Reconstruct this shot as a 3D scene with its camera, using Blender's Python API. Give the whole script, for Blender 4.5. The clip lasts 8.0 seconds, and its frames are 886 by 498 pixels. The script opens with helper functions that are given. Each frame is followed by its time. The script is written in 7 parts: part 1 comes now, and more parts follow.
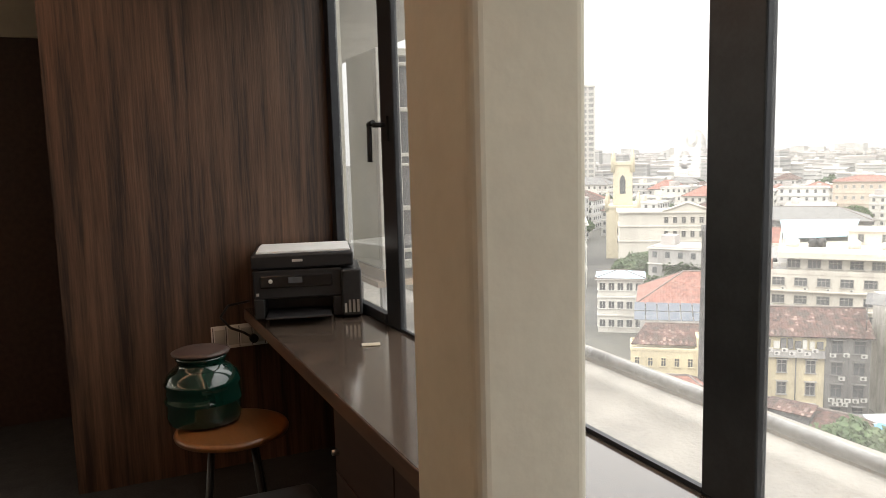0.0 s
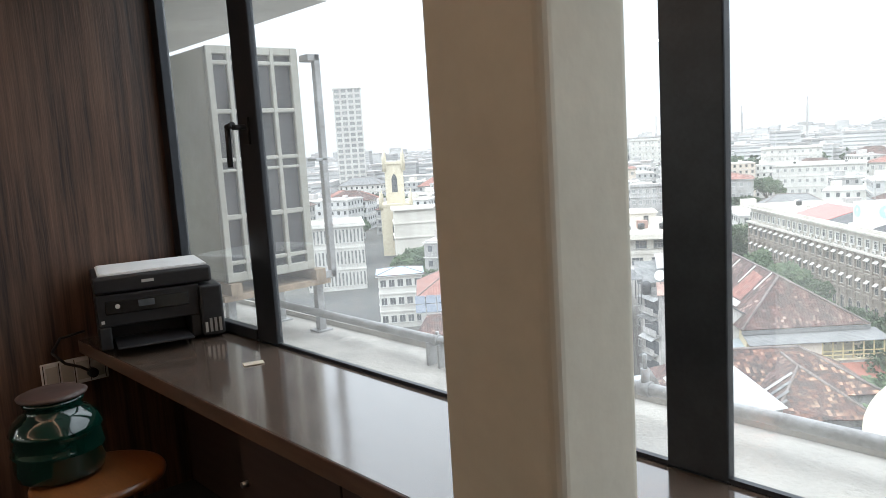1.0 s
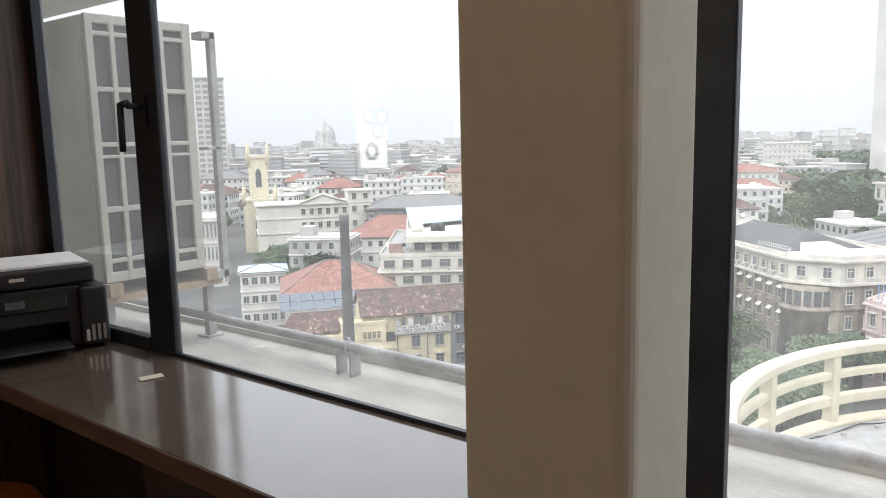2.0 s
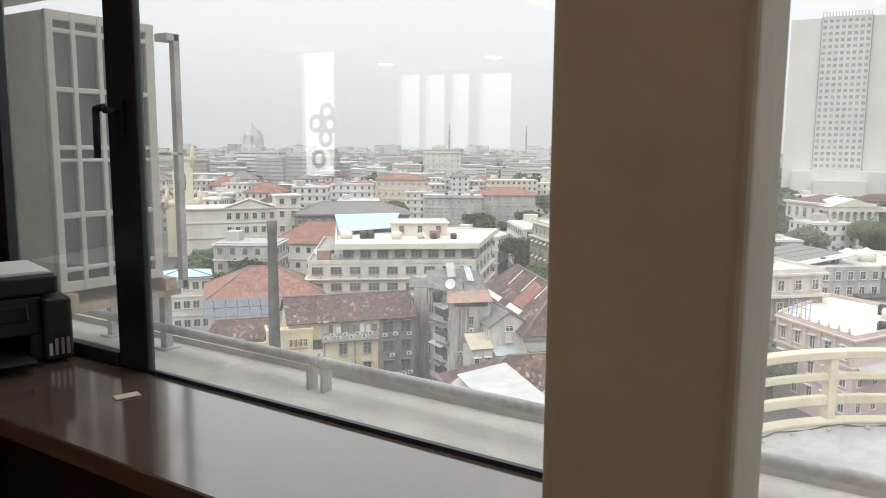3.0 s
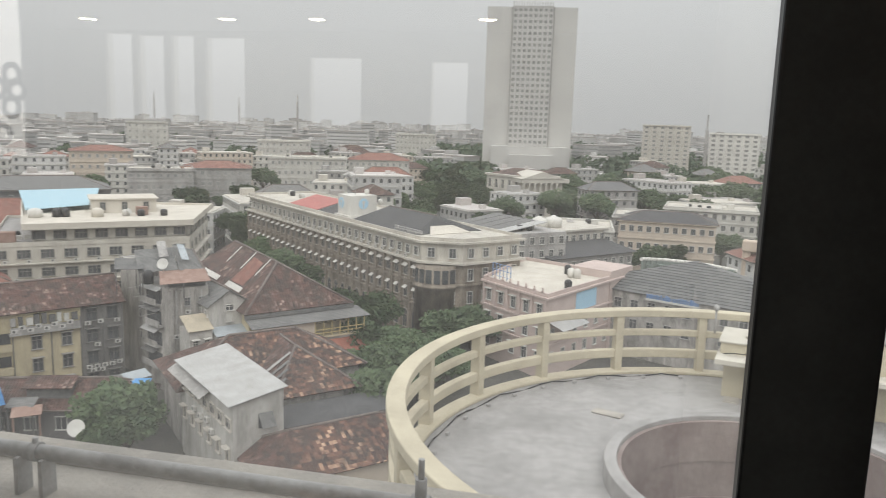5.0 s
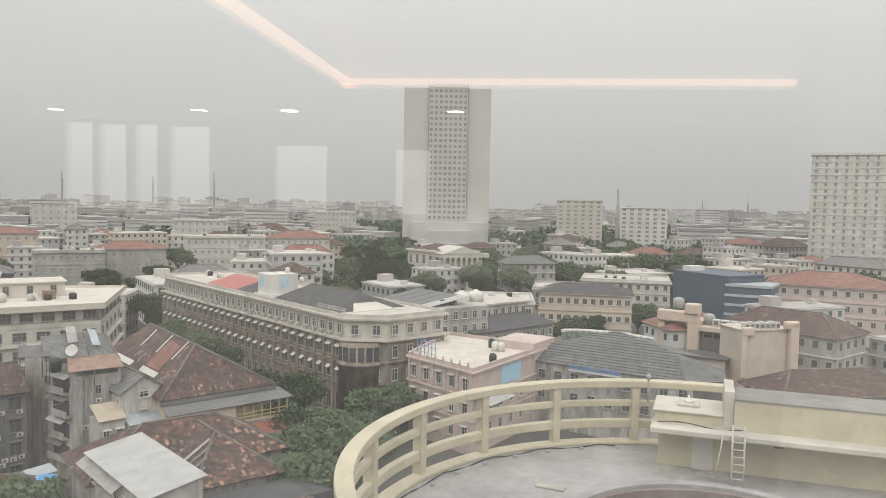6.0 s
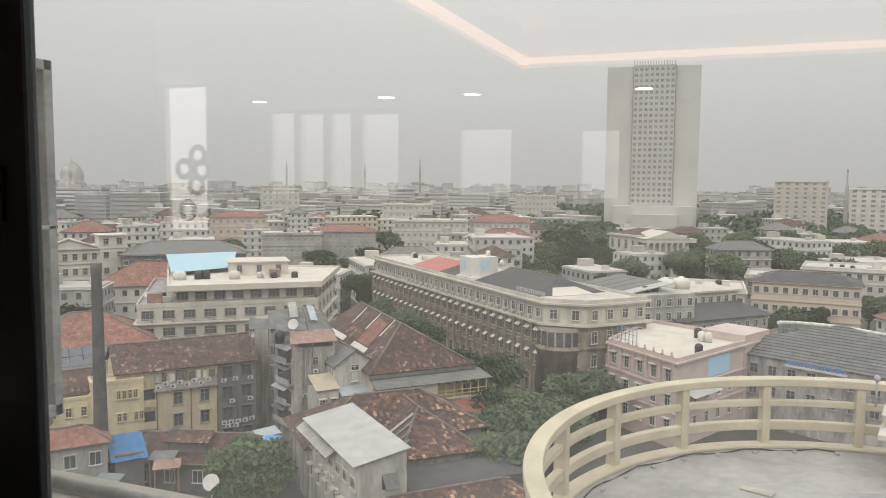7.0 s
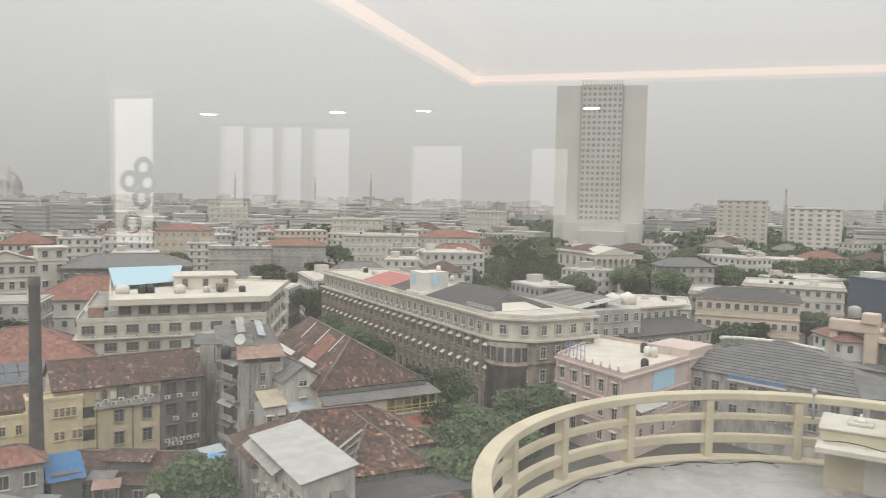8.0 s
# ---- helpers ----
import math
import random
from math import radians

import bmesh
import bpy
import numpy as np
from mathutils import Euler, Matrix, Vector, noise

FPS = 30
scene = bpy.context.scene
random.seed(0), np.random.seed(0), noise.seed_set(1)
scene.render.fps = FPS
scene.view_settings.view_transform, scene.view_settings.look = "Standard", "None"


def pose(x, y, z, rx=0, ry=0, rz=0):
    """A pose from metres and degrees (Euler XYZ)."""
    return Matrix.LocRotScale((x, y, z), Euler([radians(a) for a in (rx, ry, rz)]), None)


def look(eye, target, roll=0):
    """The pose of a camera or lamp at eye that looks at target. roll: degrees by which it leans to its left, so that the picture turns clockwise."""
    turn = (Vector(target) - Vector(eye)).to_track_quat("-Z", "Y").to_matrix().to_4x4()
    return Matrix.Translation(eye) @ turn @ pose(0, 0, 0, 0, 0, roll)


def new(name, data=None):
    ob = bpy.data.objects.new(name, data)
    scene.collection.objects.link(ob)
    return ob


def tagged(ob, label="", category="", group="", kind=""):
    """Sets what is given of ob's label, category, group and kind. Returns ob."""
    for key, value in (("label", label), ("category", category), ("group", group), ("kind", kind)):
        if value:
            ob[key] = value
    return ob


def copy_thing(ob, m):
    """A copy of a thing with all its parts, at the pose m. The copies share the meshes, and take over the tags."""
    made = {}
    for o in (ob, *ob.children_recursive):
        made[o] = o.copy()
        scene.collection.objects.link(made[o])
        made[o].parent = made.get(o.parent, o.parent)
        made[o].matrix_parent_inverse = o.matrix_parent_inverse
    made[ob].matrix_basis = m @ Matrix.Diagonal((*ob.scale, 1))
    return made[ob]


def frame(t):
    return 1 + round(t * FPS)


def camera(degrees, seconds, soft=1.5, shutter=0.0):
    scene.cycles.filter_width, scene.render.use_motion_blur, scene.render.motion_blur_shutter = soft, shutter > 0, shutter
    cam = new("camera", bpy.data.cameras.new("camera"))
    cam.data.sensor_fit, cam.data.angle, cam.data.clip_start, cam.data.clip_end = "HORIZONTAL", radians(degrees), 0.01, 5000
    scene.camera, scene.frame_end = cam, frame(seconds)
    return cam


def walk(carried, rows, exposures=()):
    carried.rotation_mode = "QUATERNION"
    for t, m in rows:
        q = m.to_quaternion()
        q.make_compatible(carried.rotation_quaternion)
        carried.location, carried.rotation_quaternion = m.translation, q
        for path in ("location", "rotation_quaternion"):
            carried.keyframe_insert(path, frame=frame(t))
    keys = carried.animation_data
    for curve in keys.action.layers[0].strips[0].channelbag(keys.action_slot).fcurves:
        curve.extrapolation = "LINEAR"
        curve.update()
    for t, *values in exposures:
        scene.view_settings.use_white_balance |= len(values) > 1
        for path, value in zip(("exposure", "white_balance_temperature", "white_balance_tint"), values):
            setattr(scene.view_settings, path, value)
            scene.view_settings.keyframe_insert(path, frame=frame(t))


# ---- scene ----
cam = camera(60.2, 8.0, soft=0.75, shutter=0.12)
PATH = [
    (0, pose(2.809, -1.108, 1.469, 82.83, 1.50, 65.10)),
    (0.5, pose(2.691, -1.276, 1.466, 82.01, 2.78, 57.12)),
    (1, pose(2.541, -1.391, 1.476, 82.21, 3.54, 48.11)),
    (1.5, pose(2.372, -1.363, 1.464, 81.60, 2.59, 48.26)),
    (1.7, pose(2.310, -1.362, 1.460, 81.22, 2.37, 43.73)),
    (2.8, pose(2.124, -1.516, 1.486, 82.32, -0.06, 34.09)),
    (3, pose(2.071, -1.480, 1.488, 82.24, -0.41, 33.10)),
    (3.5, pose(1.763, -1.481, 1.509, 82.20, 1.09, 26.83)),
    (4, pose(1.631, -1.360, 1.499, 81.17, 0.99, 22.39)),
    (4.5, pose(1.572, -1.077, 1.528, 84.50, -0.46, 19.07)),
    (5, pose(1.490, -0.922, 1.530, 80.62, -1.74, 12.21)),
    (5.2, pose(1.422, -0.925, 1.508, 83.88, -0.45, 6.81)),
    (6.3, pose(1.000, -1.295, 1.649, 86.55, -1.10, 6.16)),
    (6.5, pose(1.156, -1.217, 1.671, 86.32, -0.98, 10.87)),
    (7, pose(1.185, -1.024, 1.597, 85.03, -0.49, 21.10)),
    (7.5, pose(1.103, -1.011, 1.544, 85.24, -0.93, 24.59)),
    (8, pose(1.193, -1.037, 1.604, 86.20, -1.14, 17.43)),
]
walk(cam, PATH, exposures=[(0, 1.02, 6750, 11), (0.5, 0.94, 6000, 8), (1.0, 0.93, 5850, 7), (1.5, 1.02, 6050, 7), (1.7, 0.9, 6050, 10), (2.8, 0.3, 6350, 10), (3.0, 0.28, 6400, 10), (3.5, 0.06, 6350, 10), (4.0, 0.02, 6450, 10), (4.5, -0.27, 6450, 10), (6.5, -0.3, 6700, 10), (8.0, -0.28, 6700, 10)])

# ---- world and light: a hazy overcast sky, warm lamps in the ceiling ----
SKY_TILT = radians(48)
world = bpy.data.worlds.new("overcast")
scene.world = world
world.use_nodes = True
wn = world.node_tree
sky = wn.nodes.new("ShaderNodeTexSky")
sky.sky_type, sky.sun_disc = "NISHITA", False
sky.sun_elevation, sky.sun_rotation = SKY_TILT, radians(200)
sky.air_density, sky.dust_density, sky.ozone_density = 1.0, 8.0, 1.0
grey = wn.nodes.new("ShaderNodeHueSaturation")
grey.inputs["Saturation"].default_value = 0.25
wn.links.new(sky.outputs[0], grey.inputs["Color"])
way = wn.nodes.new("ShaderNodeTexCoord")
up = wn.nodes.new("ShaderNodeSeparateXYZ")
cloud = wn.nodes.new("ShaderNodeValToRGB")  # cloud cover: dim towards the horizon, brightest overhead
cloud.color_ramp.elements[0].position, cloud.color_ramp.elements[0].color = 0.0, (0.265, 0.267, 0.268, 1)
cloud.color_ramp.elements[1].position, cloud.color_ramp.elements[1].color = 1.0, (0.98, 0.99, 1.0, 1)
step = cloud.color_ramp.elements.new(0.2)
step.color = (0.34, 0.344, 0.345, 1)
wn.links.new(way.outputs["Generated"], up.inputs[0])
wn.links.new(up.outputs["Z"], cloud.inputs[0])
mixed = wn.nodes.new("ShaderNodeMix")
mixed.data_type = "RGBA"
mixed.inputs[0].default_value = 0.985
wn.links.new(grey.outputs[0], mixed.inputs[6])
wn.links.new(cloud.outputs[0], mixed.inputs[7])
bg = wn.nodes["Background"]
wn.links.new(mixed.outputs[2], bg.inputs[0])
bg.inputs[1].default_value = 2.6
sun = new("sun", bpy.data.lights.new("sun", "SUN"))
sun.data.energy, sun.data.angle, sun.data.color = 0.8, radians(30), (1, 0.97, 0.93)
sun.matrix_world = look((40, -60, 80), (0, 30, 0))


# ---- materials ----
def mat(name, a, b=None, scale=6.0, rough=0.7, bump=0.15, metal=0.0, stretch=(1, 1, 1), fine=8.0, vary=0.0, coat=0.0, spec=0.5):
    """Two colours mixed by large and fine noise, with fine relief."""
    m = bpy.data.materials.new(name)
    m.use_nodes = True
    nt = m.node_tree
    N, L = nt.nodes, nt.links
    p = N["Principled BSDF"]
    p.inputs["Roughness"].default_value, p.inputs["Metallic"].default_value = rough, metal
    p.inputs["Coat Weight"].default_value = coat
    p.inputs["Coat Roughness"].default_value = 0.12
    p.inputs["Specular IOR Level"].default_value = spec
    b = b or tuple(c * 0.75 for c in a)
    tc = N.new("ShaderNodeTexCoord")
    mp = N.new("ShaderNodeMapping")
    mp.inputs["Scale"].default_value = stretch
    L.new(tc.outputs["Object"], mp.inputs[0])
    big = N.new("ShaderNodeTexNoise")
    big.inputs["Scale"].default_value, big.inputs["Detail"].default_value = scale, 5
    small = N.new("ShaderNodeTexNoise")
    small.inputs["Scale"].default_value, small.inputs["Detail"].default_value = scale * fine, 6
    L.new(mp.outputs[0], big.inputs[0])
    L.new(mp.outputs[0], small.inputs[0])
    add = N.new("ShaderNodeMath")
    add.operation = "MULTIPLY_ADD"
    add.inputs[1].default_value = 0.45
    L.new(small.outputs[0], add.inputs[0])
    L.new(big.outputs[0], add.inputs[2])
    rng = N.new("ShaderNodeMapRange")
    rng.inputs[1].default_value, rng.inputs[2].default_value = 0.54, 0.92
    L.new(add.outputs[0], rng.inputs[0])
    mix = N.new("ShaderNodeMix")
    mix.data_type = "RGBA"
    mix.inputs[6].default_value, mix.inputs[7].default_value = (*a, 1), (*b, 1)
    L.new(rng.outputs[0], mix.inputs[0])
    out = mix.outputs[2]
    if vary:
        info = N.new("ShaderNodeObjectInfo")
        isl = N.new("ShaderNodeNewGeometry")
        both = N.new("ShaderNodeMath")
        both.operation = "ADD"
        L.new(info.outputs["Random"], both.inputs[0])
        L.new(isl.outputs["Random Per Island"], both.inputs[1])
        vr = N.new("ShaderNodeMapRange")
        vr.inputs[1].default_value, vr.inputs[2].default_value = 0, 2
        vr.inputs[3].default_value, vr.inputs[4].default_value = 1 - vary, 1 + vary
        L.new(both.outputs[0], vr.inputs[0])
        hs = N.new("ShaderNodeHueSaturation")
        L.new(vr.outputs[0], hs.inputs["Value"])
        L.new(out, hs.inputs["Color"])
        out = hs.outputs[0]
    L.new(out, p.inputs["Base Color"])
    if bump:
        bp = N.new("ShaderNodeBump")
        bp.inputs["Strength"].default_value, bp.inputs["Distance"].default_value = bump, 0.15 / scale
        L.new(add.outputs[0], bp.inputs["Height"])
        L.new(bp.outputs[0], p.inputs["Normal"])
    return m


def glow(name, colour, strength):
    m = bpy.data.materials.new(name)
    m.use_nodes = True
    p = m.node_tree.nodes["Principled BSDF"]
    p.inputs["Base Color"].default_value = (*colour, 1)
    p.inputs["Emission Color"].default_value = (*colour, 1)
    p.inputs["Emission Strength"].default_value = strength
    return m


def clear_glass(name, tint, base=0.04, rough=0.0, haze_dust=0.0):
    """Window glass: clear, glossier at a slant. Its dusty film scatters daylight, a veil put in for haze over the city.
    """
    m = bpy.data.materials.new(name)
    m.use_nodes = True
    nt = m.node_tree
    N, L = nt.nodes, nt.links
    N.remove(N["Principled BSDF"])
    tr = N.new("ShaderNodeBsdfTransparent")
    tr.inputs[0].default_value = (*tint, 1)
    gl = N.new("ShaderNodeBsdfGlossy")
    gl.inputs["Roughness"].default_value = rough
    lw = N.new("ShaderNodeLayerWeight")
    lw.inputs[0].default_value = 0.5
    pw = N.new("ShaderNodeMath")
    pw.operation = "POWER"
    pw.inputs[1].default_value = 5
    L.new(lw.outputs["Facing"], pw.inputs[0])
    fr = N.new("ShaderNodeMapRange")
    fr.inputs[3].default_value = base
    L.new(pw.outputs[0], fr.inputs[0])
    film = N.new("ShaderNodeBsdfTranslucent")
    film.inputs[0].default_value = (0.85, 0.84, 0.82, 1)
    film_noise = N.new("ShaderNodeTexNoise")
    film_noise.inputs["Scale"].default_value, film_noise.inputs["Detail"].default_value = 2.5, 8
    tc = N.new("ShaderNodeTexCoord")
    L.new(tc.outputs["Object"], film_noise.inputs[0])
    amount = N.new("ShaderNodeMapRange")
    amount.inputs[1].default_value, amount.inputs[2].default_value = 0.3, 0.75
    amount.inputs[3].default_value, amount.inputs[4].default_value = haze_dust * 0.7, haze_dust * 1.4
    L.new(film_noise.outputs[0], amount.inputs[0])
    dm = N.new("ShaderNodeMixShader")
    L.new(amount.outputs[0], dm.inputs[0])
    L.new(tr.outputs[0], dm.inputs[1])
    L.new(film.outputs[0], dm.inputs[2])
    mx = N.new("ShaderNodeMixShader")
    L.new(fr.outputs[0], mx.inputs[0])
    L.new(dm.outputs[0], mx.inputs[1])
    L.new(gl.outputs[0], mx.inputs[2])
    L.new(mx.outputs[0], N["Material Output"].inputs[0])
    return m


WOOD = mat("walnut_laminate", (0.026, 0.014, 0.0095), (0.14, 0.077, 0.046), 3.0, 0.4, 0.08, stretch=(9, 9, 0.4), fine=6)
COUNTER = mat("brown_laminate_top", (0.070, 0.052, 0.040), (0.095, 0.071, 0.054), 5, 0.13, 0.008, stretch=(1.2, 8, 8), coat=1.0)
DARKWOOD = mat("dark_wood", (0.03, 0.016, 0.011), (0.05, 0.028, 0.02), 4, 0.45, 0.05, stretch=(1, 9, 9))
PLASTER = mat("cream_plaster", (0.60, 0.575, 0.475), (0.54, 0.515, 0.425), 3, 0.75, 0.05)
WHITE = mat("white_ceiling_paint", (0.78, 0.76, 0.72), (0.72, 0.70, 0.66), 2, 0.8, 0.03)
FRAME = mat("charcoal_aluminium", (0.018, 0.021, 0.026), (0.028, 0.032, 0.038), 14, 0.38, 0.02, metal=0.3)
FLOOR = mat("grey_carpet", (0.012, 0.011, 0.0105), (0.021, 0.02, 0.019), 12, 0.95, 0.3)
BLACK = mat("black_plastic", (0.012, 0.012, 0.013), (0.02, 0.02, 0.021), 30, 0.42, 0.04)
GLOSSBLACK = mat("gloss_black_plastic", (0.008, 0.008, 0.009), (0.012, 0.012, 0.013), 30, 0.15, 0.0)
PAPER = mat("white_paper", (0.78, 0.78, 0.77), (0.72, 0.72, 0.71), 9, 0.85, 0.02)
# the film's strength is set to veil the city as haze would
GLASS = clear_glass("window_glass", (0.985, 0.99, 0.985), 0.075, 0.0, 0.066)
LEDGE = mat("weathered_ledge_cement", (0.44, 0.41, 0.36), (0.31, 0.29, 0.26), 4.5, 0.9, 0.4, fine=12)
PIPE = mat("grey_painted_pipe", (0.40, 0.40, 0.39), (0.24, 0.23, 0.22), 7, 0.55, 0.15)
ACBODY = mat("ivory_metal", (0.47, 0.455, 0.39), (0.37, 0.355, 0.30), 3, 0.5, 0.05)
ACDARK = mat("dark_fin_coil", (0.045, 0.045, 0.045), (0.07, 0.07, 0.068), 25, 0.7, 0.2, stretch=(1, 1, 6))
CREAM = mat("cream_painted_concrete", (0.55, 0.495, 0.37), (0.44, 0.395, 0.295), 0.9, 0.8, 0.2)
TERRACE = mat("terrace_cement", (0.37, 0.36, 0.35), (0.25, 0.242, 0.235), 0.6, 0.9, 0.25)
WARM = glow("warm_led", (1.0, 0.60, 0.38), 2.9)
DOWN = glow("downlight_led", (1.0, 0.88, 0.66), 100.0)


def tiles(name, shades, moss, tile=(0.30, 0.40), wash=0.35):
    """Clay roof tiles laid in courses: every tile its own shade, with moss and soot in patches."""
    m = mat(name, shades[0], moss, 0.22, 0.88, 0.0)
    nt = m.node_tree
    N, L = nt.nodes, nt.links
    p = N["Principled BSDF"]
    uv = N.new("ShaderNodeTexCoord")
    sc = N.new("ShaderNodeVectorMath")
    sc.operation = "DIVIDE"
    sc.inputs[1].default_value = (tile[0], tile[1], 1)
    L.new(uv.outputs["UV"], sc.inputs[0])
    fl = N.new("ShaderNodeVectorMath")
    fl.operation = "FLOOR"
    L.new(sc.outputs[0], fl.inputs[0])
    wn_ = N.new("ShaderNodeTexWhiteNoise")
    wn_.noise_dimensions = "2D"
    L.new(fl.outputs[0], wn_.inputs["Vector"])
    patch = N.new("ShaderNodeTexNoise")
    patch.inputs["Scale"].default_value, patch.inputs["Detail"].default_value = 0.3, 4
    L.new(uv.outputs["Object"], patch.inputs[0])
    ad = N.new("ShaderNodeMath")
    ad.operation = "MULTIPLY_ADD"
    ad.inputs[1].default_value = 0.8
    L.new(wn_.outputs["Value"], ad.inputs[0])
    half = N.new("ShaderNodeMapRange")
    half.inputs[1].default_value, half.inputs[2].default_value = 0.3, 0.7
    half.inputs[3].default_value, half.inputs[4].default_value = -0.12, 0.28
    L.new(patch.outputs[0], half.inputs[0])
    L.new(half.outputs[0], ad.inputs[2])
    ramp = N.new("ShaderNodeValToRGB")
    ramp.color_ramp.elements[0].color = (*shades[0], 1)
    ramp.color_ramp.elements[1].color = (*shades[-1], 1)
    for k in range(1, len(shades) - 1):
        e = ramp.color_ramp.elements.new(k / (len(shades) - 1))
        e.color = (*shades[k], 1)
    L.new(ad.outputs[0], ramp.inputs[0])
    mo = N.new("ShaderNodeTexNoise")
    mo.inputs["Scale"].default_value, mo.inputs["Detail"].default_value = 0.55, 7
    L.new(uv.outputs["Object"], mo.inputs[0])
    mr = N.new("ShaderNodeMapRange")
    mr.inputs[1].default_value, mr.inputs[2].default_value, mr.inputs[4].default_value = 0.42, 0.68, wash * 2
    L.new(mo.outputs[0], mr.inputs[0])
    mx = N.new("ShaderNodeMix")
    mx.data_type = "RGBA"
    L.new(mr.outputs[0], mx.inputs[0])
    L.new(ramp.outputs[0], mx.inputs[6])
    mx.inputs[7].default_value = (*moss, 1)
    L.new(mx.outputs[2], p.inputs["Base Color"])
    fr = N.new("ShaderNodeVectorMath")
    fr.operation = "FRACTION"
    L.new(sc.outputs[0], fr.inputs[0])
    sep = N.new("ShaderNodeSeparateXYZ")
    L.new(fr.outputs[0], sep.inputs[0])
    pp = N.new("ShaderNodeMath")
    pp.operation = "PINGPONG"
    pp.inputs[1].default_value = 0.5
    L.new(sep.outputs["X"], pp.inputs[0])
    hh = N.new("ShaderNodeMath")
    hh.operation = "SUBTRACT"
    L.new(pp.outputs[0], hh.inputs[0])
    L.new(sep.outputs["Y"], hh.inputs[1])
    bp = N.new("ShaderNodeBump")
    bp.inputs["Strength"].default_value, bp.inputs["Distance"].default_value = 1.0, 0.08
    L.new(hh.outputs[0], bp.inputs["Height"])
    L.new(bp.outputs[0], p.inputs["Normal"])
    return m


TILE = tiles("old_clay_tiles", ((0.042, 0.026, 0.022), (0.075, 0.043, 0.036), (0.10, 0.054, 0.044), (0.12, 0.066, 0.054), (0.30, 0.22, 0.18)), (0.055, 0.046, 0.04), (0.45, 0.5), 0.4)
TILE_ORANGE = tiles("speckled_clay_tiles", ((0.042, 0.028, 0.024), (0.06, 0.036, 0.03), (0.10, 0.052, 0.04), (0.16, 0.082, 0.055), (0.50, 0.33, 0.22)), (0.045, 0.036, 0.032), (0.48, 0.55), 0.42)
TILE_RED = tiles("red_tiles", ((0.15, 0.065, 0.05), (0.22, 0.095, 0.072), (0.25, 0.115, 0.088), (0.33, 0.18, 0.14)), (0.14, 0.09, 0.075), (0.6, 0.7), 0.25)
SLATE = mat("grey_slate", (0.10, 0.10, 0.098), (0.19, 0.187, 0.18), 0.6, 0.75, 0.2, stretch=(1, 4, 1))
TIN = mat("white_corrugated_sheet", (0.42, 0.42, 0.41), (0.33, 0.325, 0.31), 0.5, 0.55, 0.1)
RUST = mat("rusty_sheet", (0.22, 0.13, 0.10), (0.32, 0.22, 0.18), 0.8, 0.8, 0.2)
TAR = mat("tar_roof_felt", (0.05, 0.05, 0.052), (0.085, 0.085, 0.088), 0.4, 0.9, 0.2)
STONE = mat("brown_basalt_stone", (0.31, 0.265, 0.215), (0.15, 0.128, 0.105), 0.6, 0.9, 0.4, stretch=(1, 1, 0.5))
OFFWHITE = mat("offwhite_limewash", (0.56, 0.545, 0.50), (0.43, 0.415, 0.38), 0.3, 0.85, 0.2, stretch=(1, 1, 0.45))
YELLOW = mat("pale_yellow_plaster", (0.60, 0.52, 0.345), (0.42, 0.37, 0.26), 0.3, 0.85, 0.2, stretch=(1, 1, 0.45))
GREYWALL = mat("stained_grey_plaster", (0.42, 0.41, 0.39), (0.25, 0.24, 0.23), 0.25, 0.9, 0.25, stretch=(1, 1, 0.35))
DARKWALL = mat("sooty_and_shaded_grey", (0.17, 0.165, 0.16), (0.10, 0.10, 0.10), 0.4, 0.9, 0.2)
PINK = mat("pale_pink_plaster", (0.55, 0.45, 0.41), (0.44, 0.36, 0.33), 0.3, 0.85, 0.1)
BEIGE = mat("beige_plaster", (0.56, 0.48, 0.395), (0.45, 0.39, 0.325), 0.25, 0.85, 0.12)
ROOFPALE = mat("pale_waterproofed_roof", (0.54, 0.505, 0.44), (0.40, 0.38, 0.34), 0.2, 0.9, 0.15)
TRIM = mat("white_window_trim", (0.58, 0.57, 0.53), (0.48, 0.47, 0.44), 0.8, 0.7, 0.05)
# Dark panes; also stands in for the shade of open balconies and a hatch.
PANE = mat("dark_pane_and_opening_shade", (0.06, 0.065, 0.07), (0.11, 0.115, 0.12), 0.5, 0.2, 0.0, vary=0.35)
BLUE = mat("pale_blue_sheet", (0.30, 0.47, 0.56), (0.37, 0.53, 0.60), 0.5, 0.6, 0.2)
NAVY = mat("navy_cladding", (0.045, 0.07, 0.105), (0.065, 0.095, 0.135), 0.4, 0.5, 0.05)
SIGNBLUE = mat("sign_blue", (0.35, 0.55, 0.70), (0.40, 0.60, 0.74), 1, 0.6, 0.0)
LEAF = mat("leaf_green", (0.045, 0.078, 0.034), (0.09, 0.125, 0.055), 0.35, 0.7, 0.0, vary=0.35)
BARK = mat("bark", (0.10, 0.08, 0.06), (0.06, 0.05, 0.04), 2, 0.9, 0.4)
SMOKE = mat("sooty_chimney_brick", (0.06, 0.06, 0.06), (0.11, 0.105, 0.10), 0.8, 0.9, 0.3)
EARTH = mat("asphalt_and_yards", (0.06, 0.06, 0.058), (0.11, 0.105, 0.09), 0.03, 0.95, 0.1)
# City walls and roofs, their colour paled to stand in for distance haze.
CITY = mat("haze_paled_plaster", (0.52, 0.515, 0.50), (0.40, 0.395, 0.38), 0.05, 0.9, 0.05, vary=0.5)
CITYROOF = mat("haze_paled_roofs", (0.46, 0.44, 0.42), (0.36, 0.33, 0.31), 0.05, 0.9, 0.05, vary=0.45)
CITYTREE = mat("far_foliage", (0.045, 0.07, 0.04), (0.075, 0.10, 0.06), 0.08, 0.9, 0.0, vary=0.2)
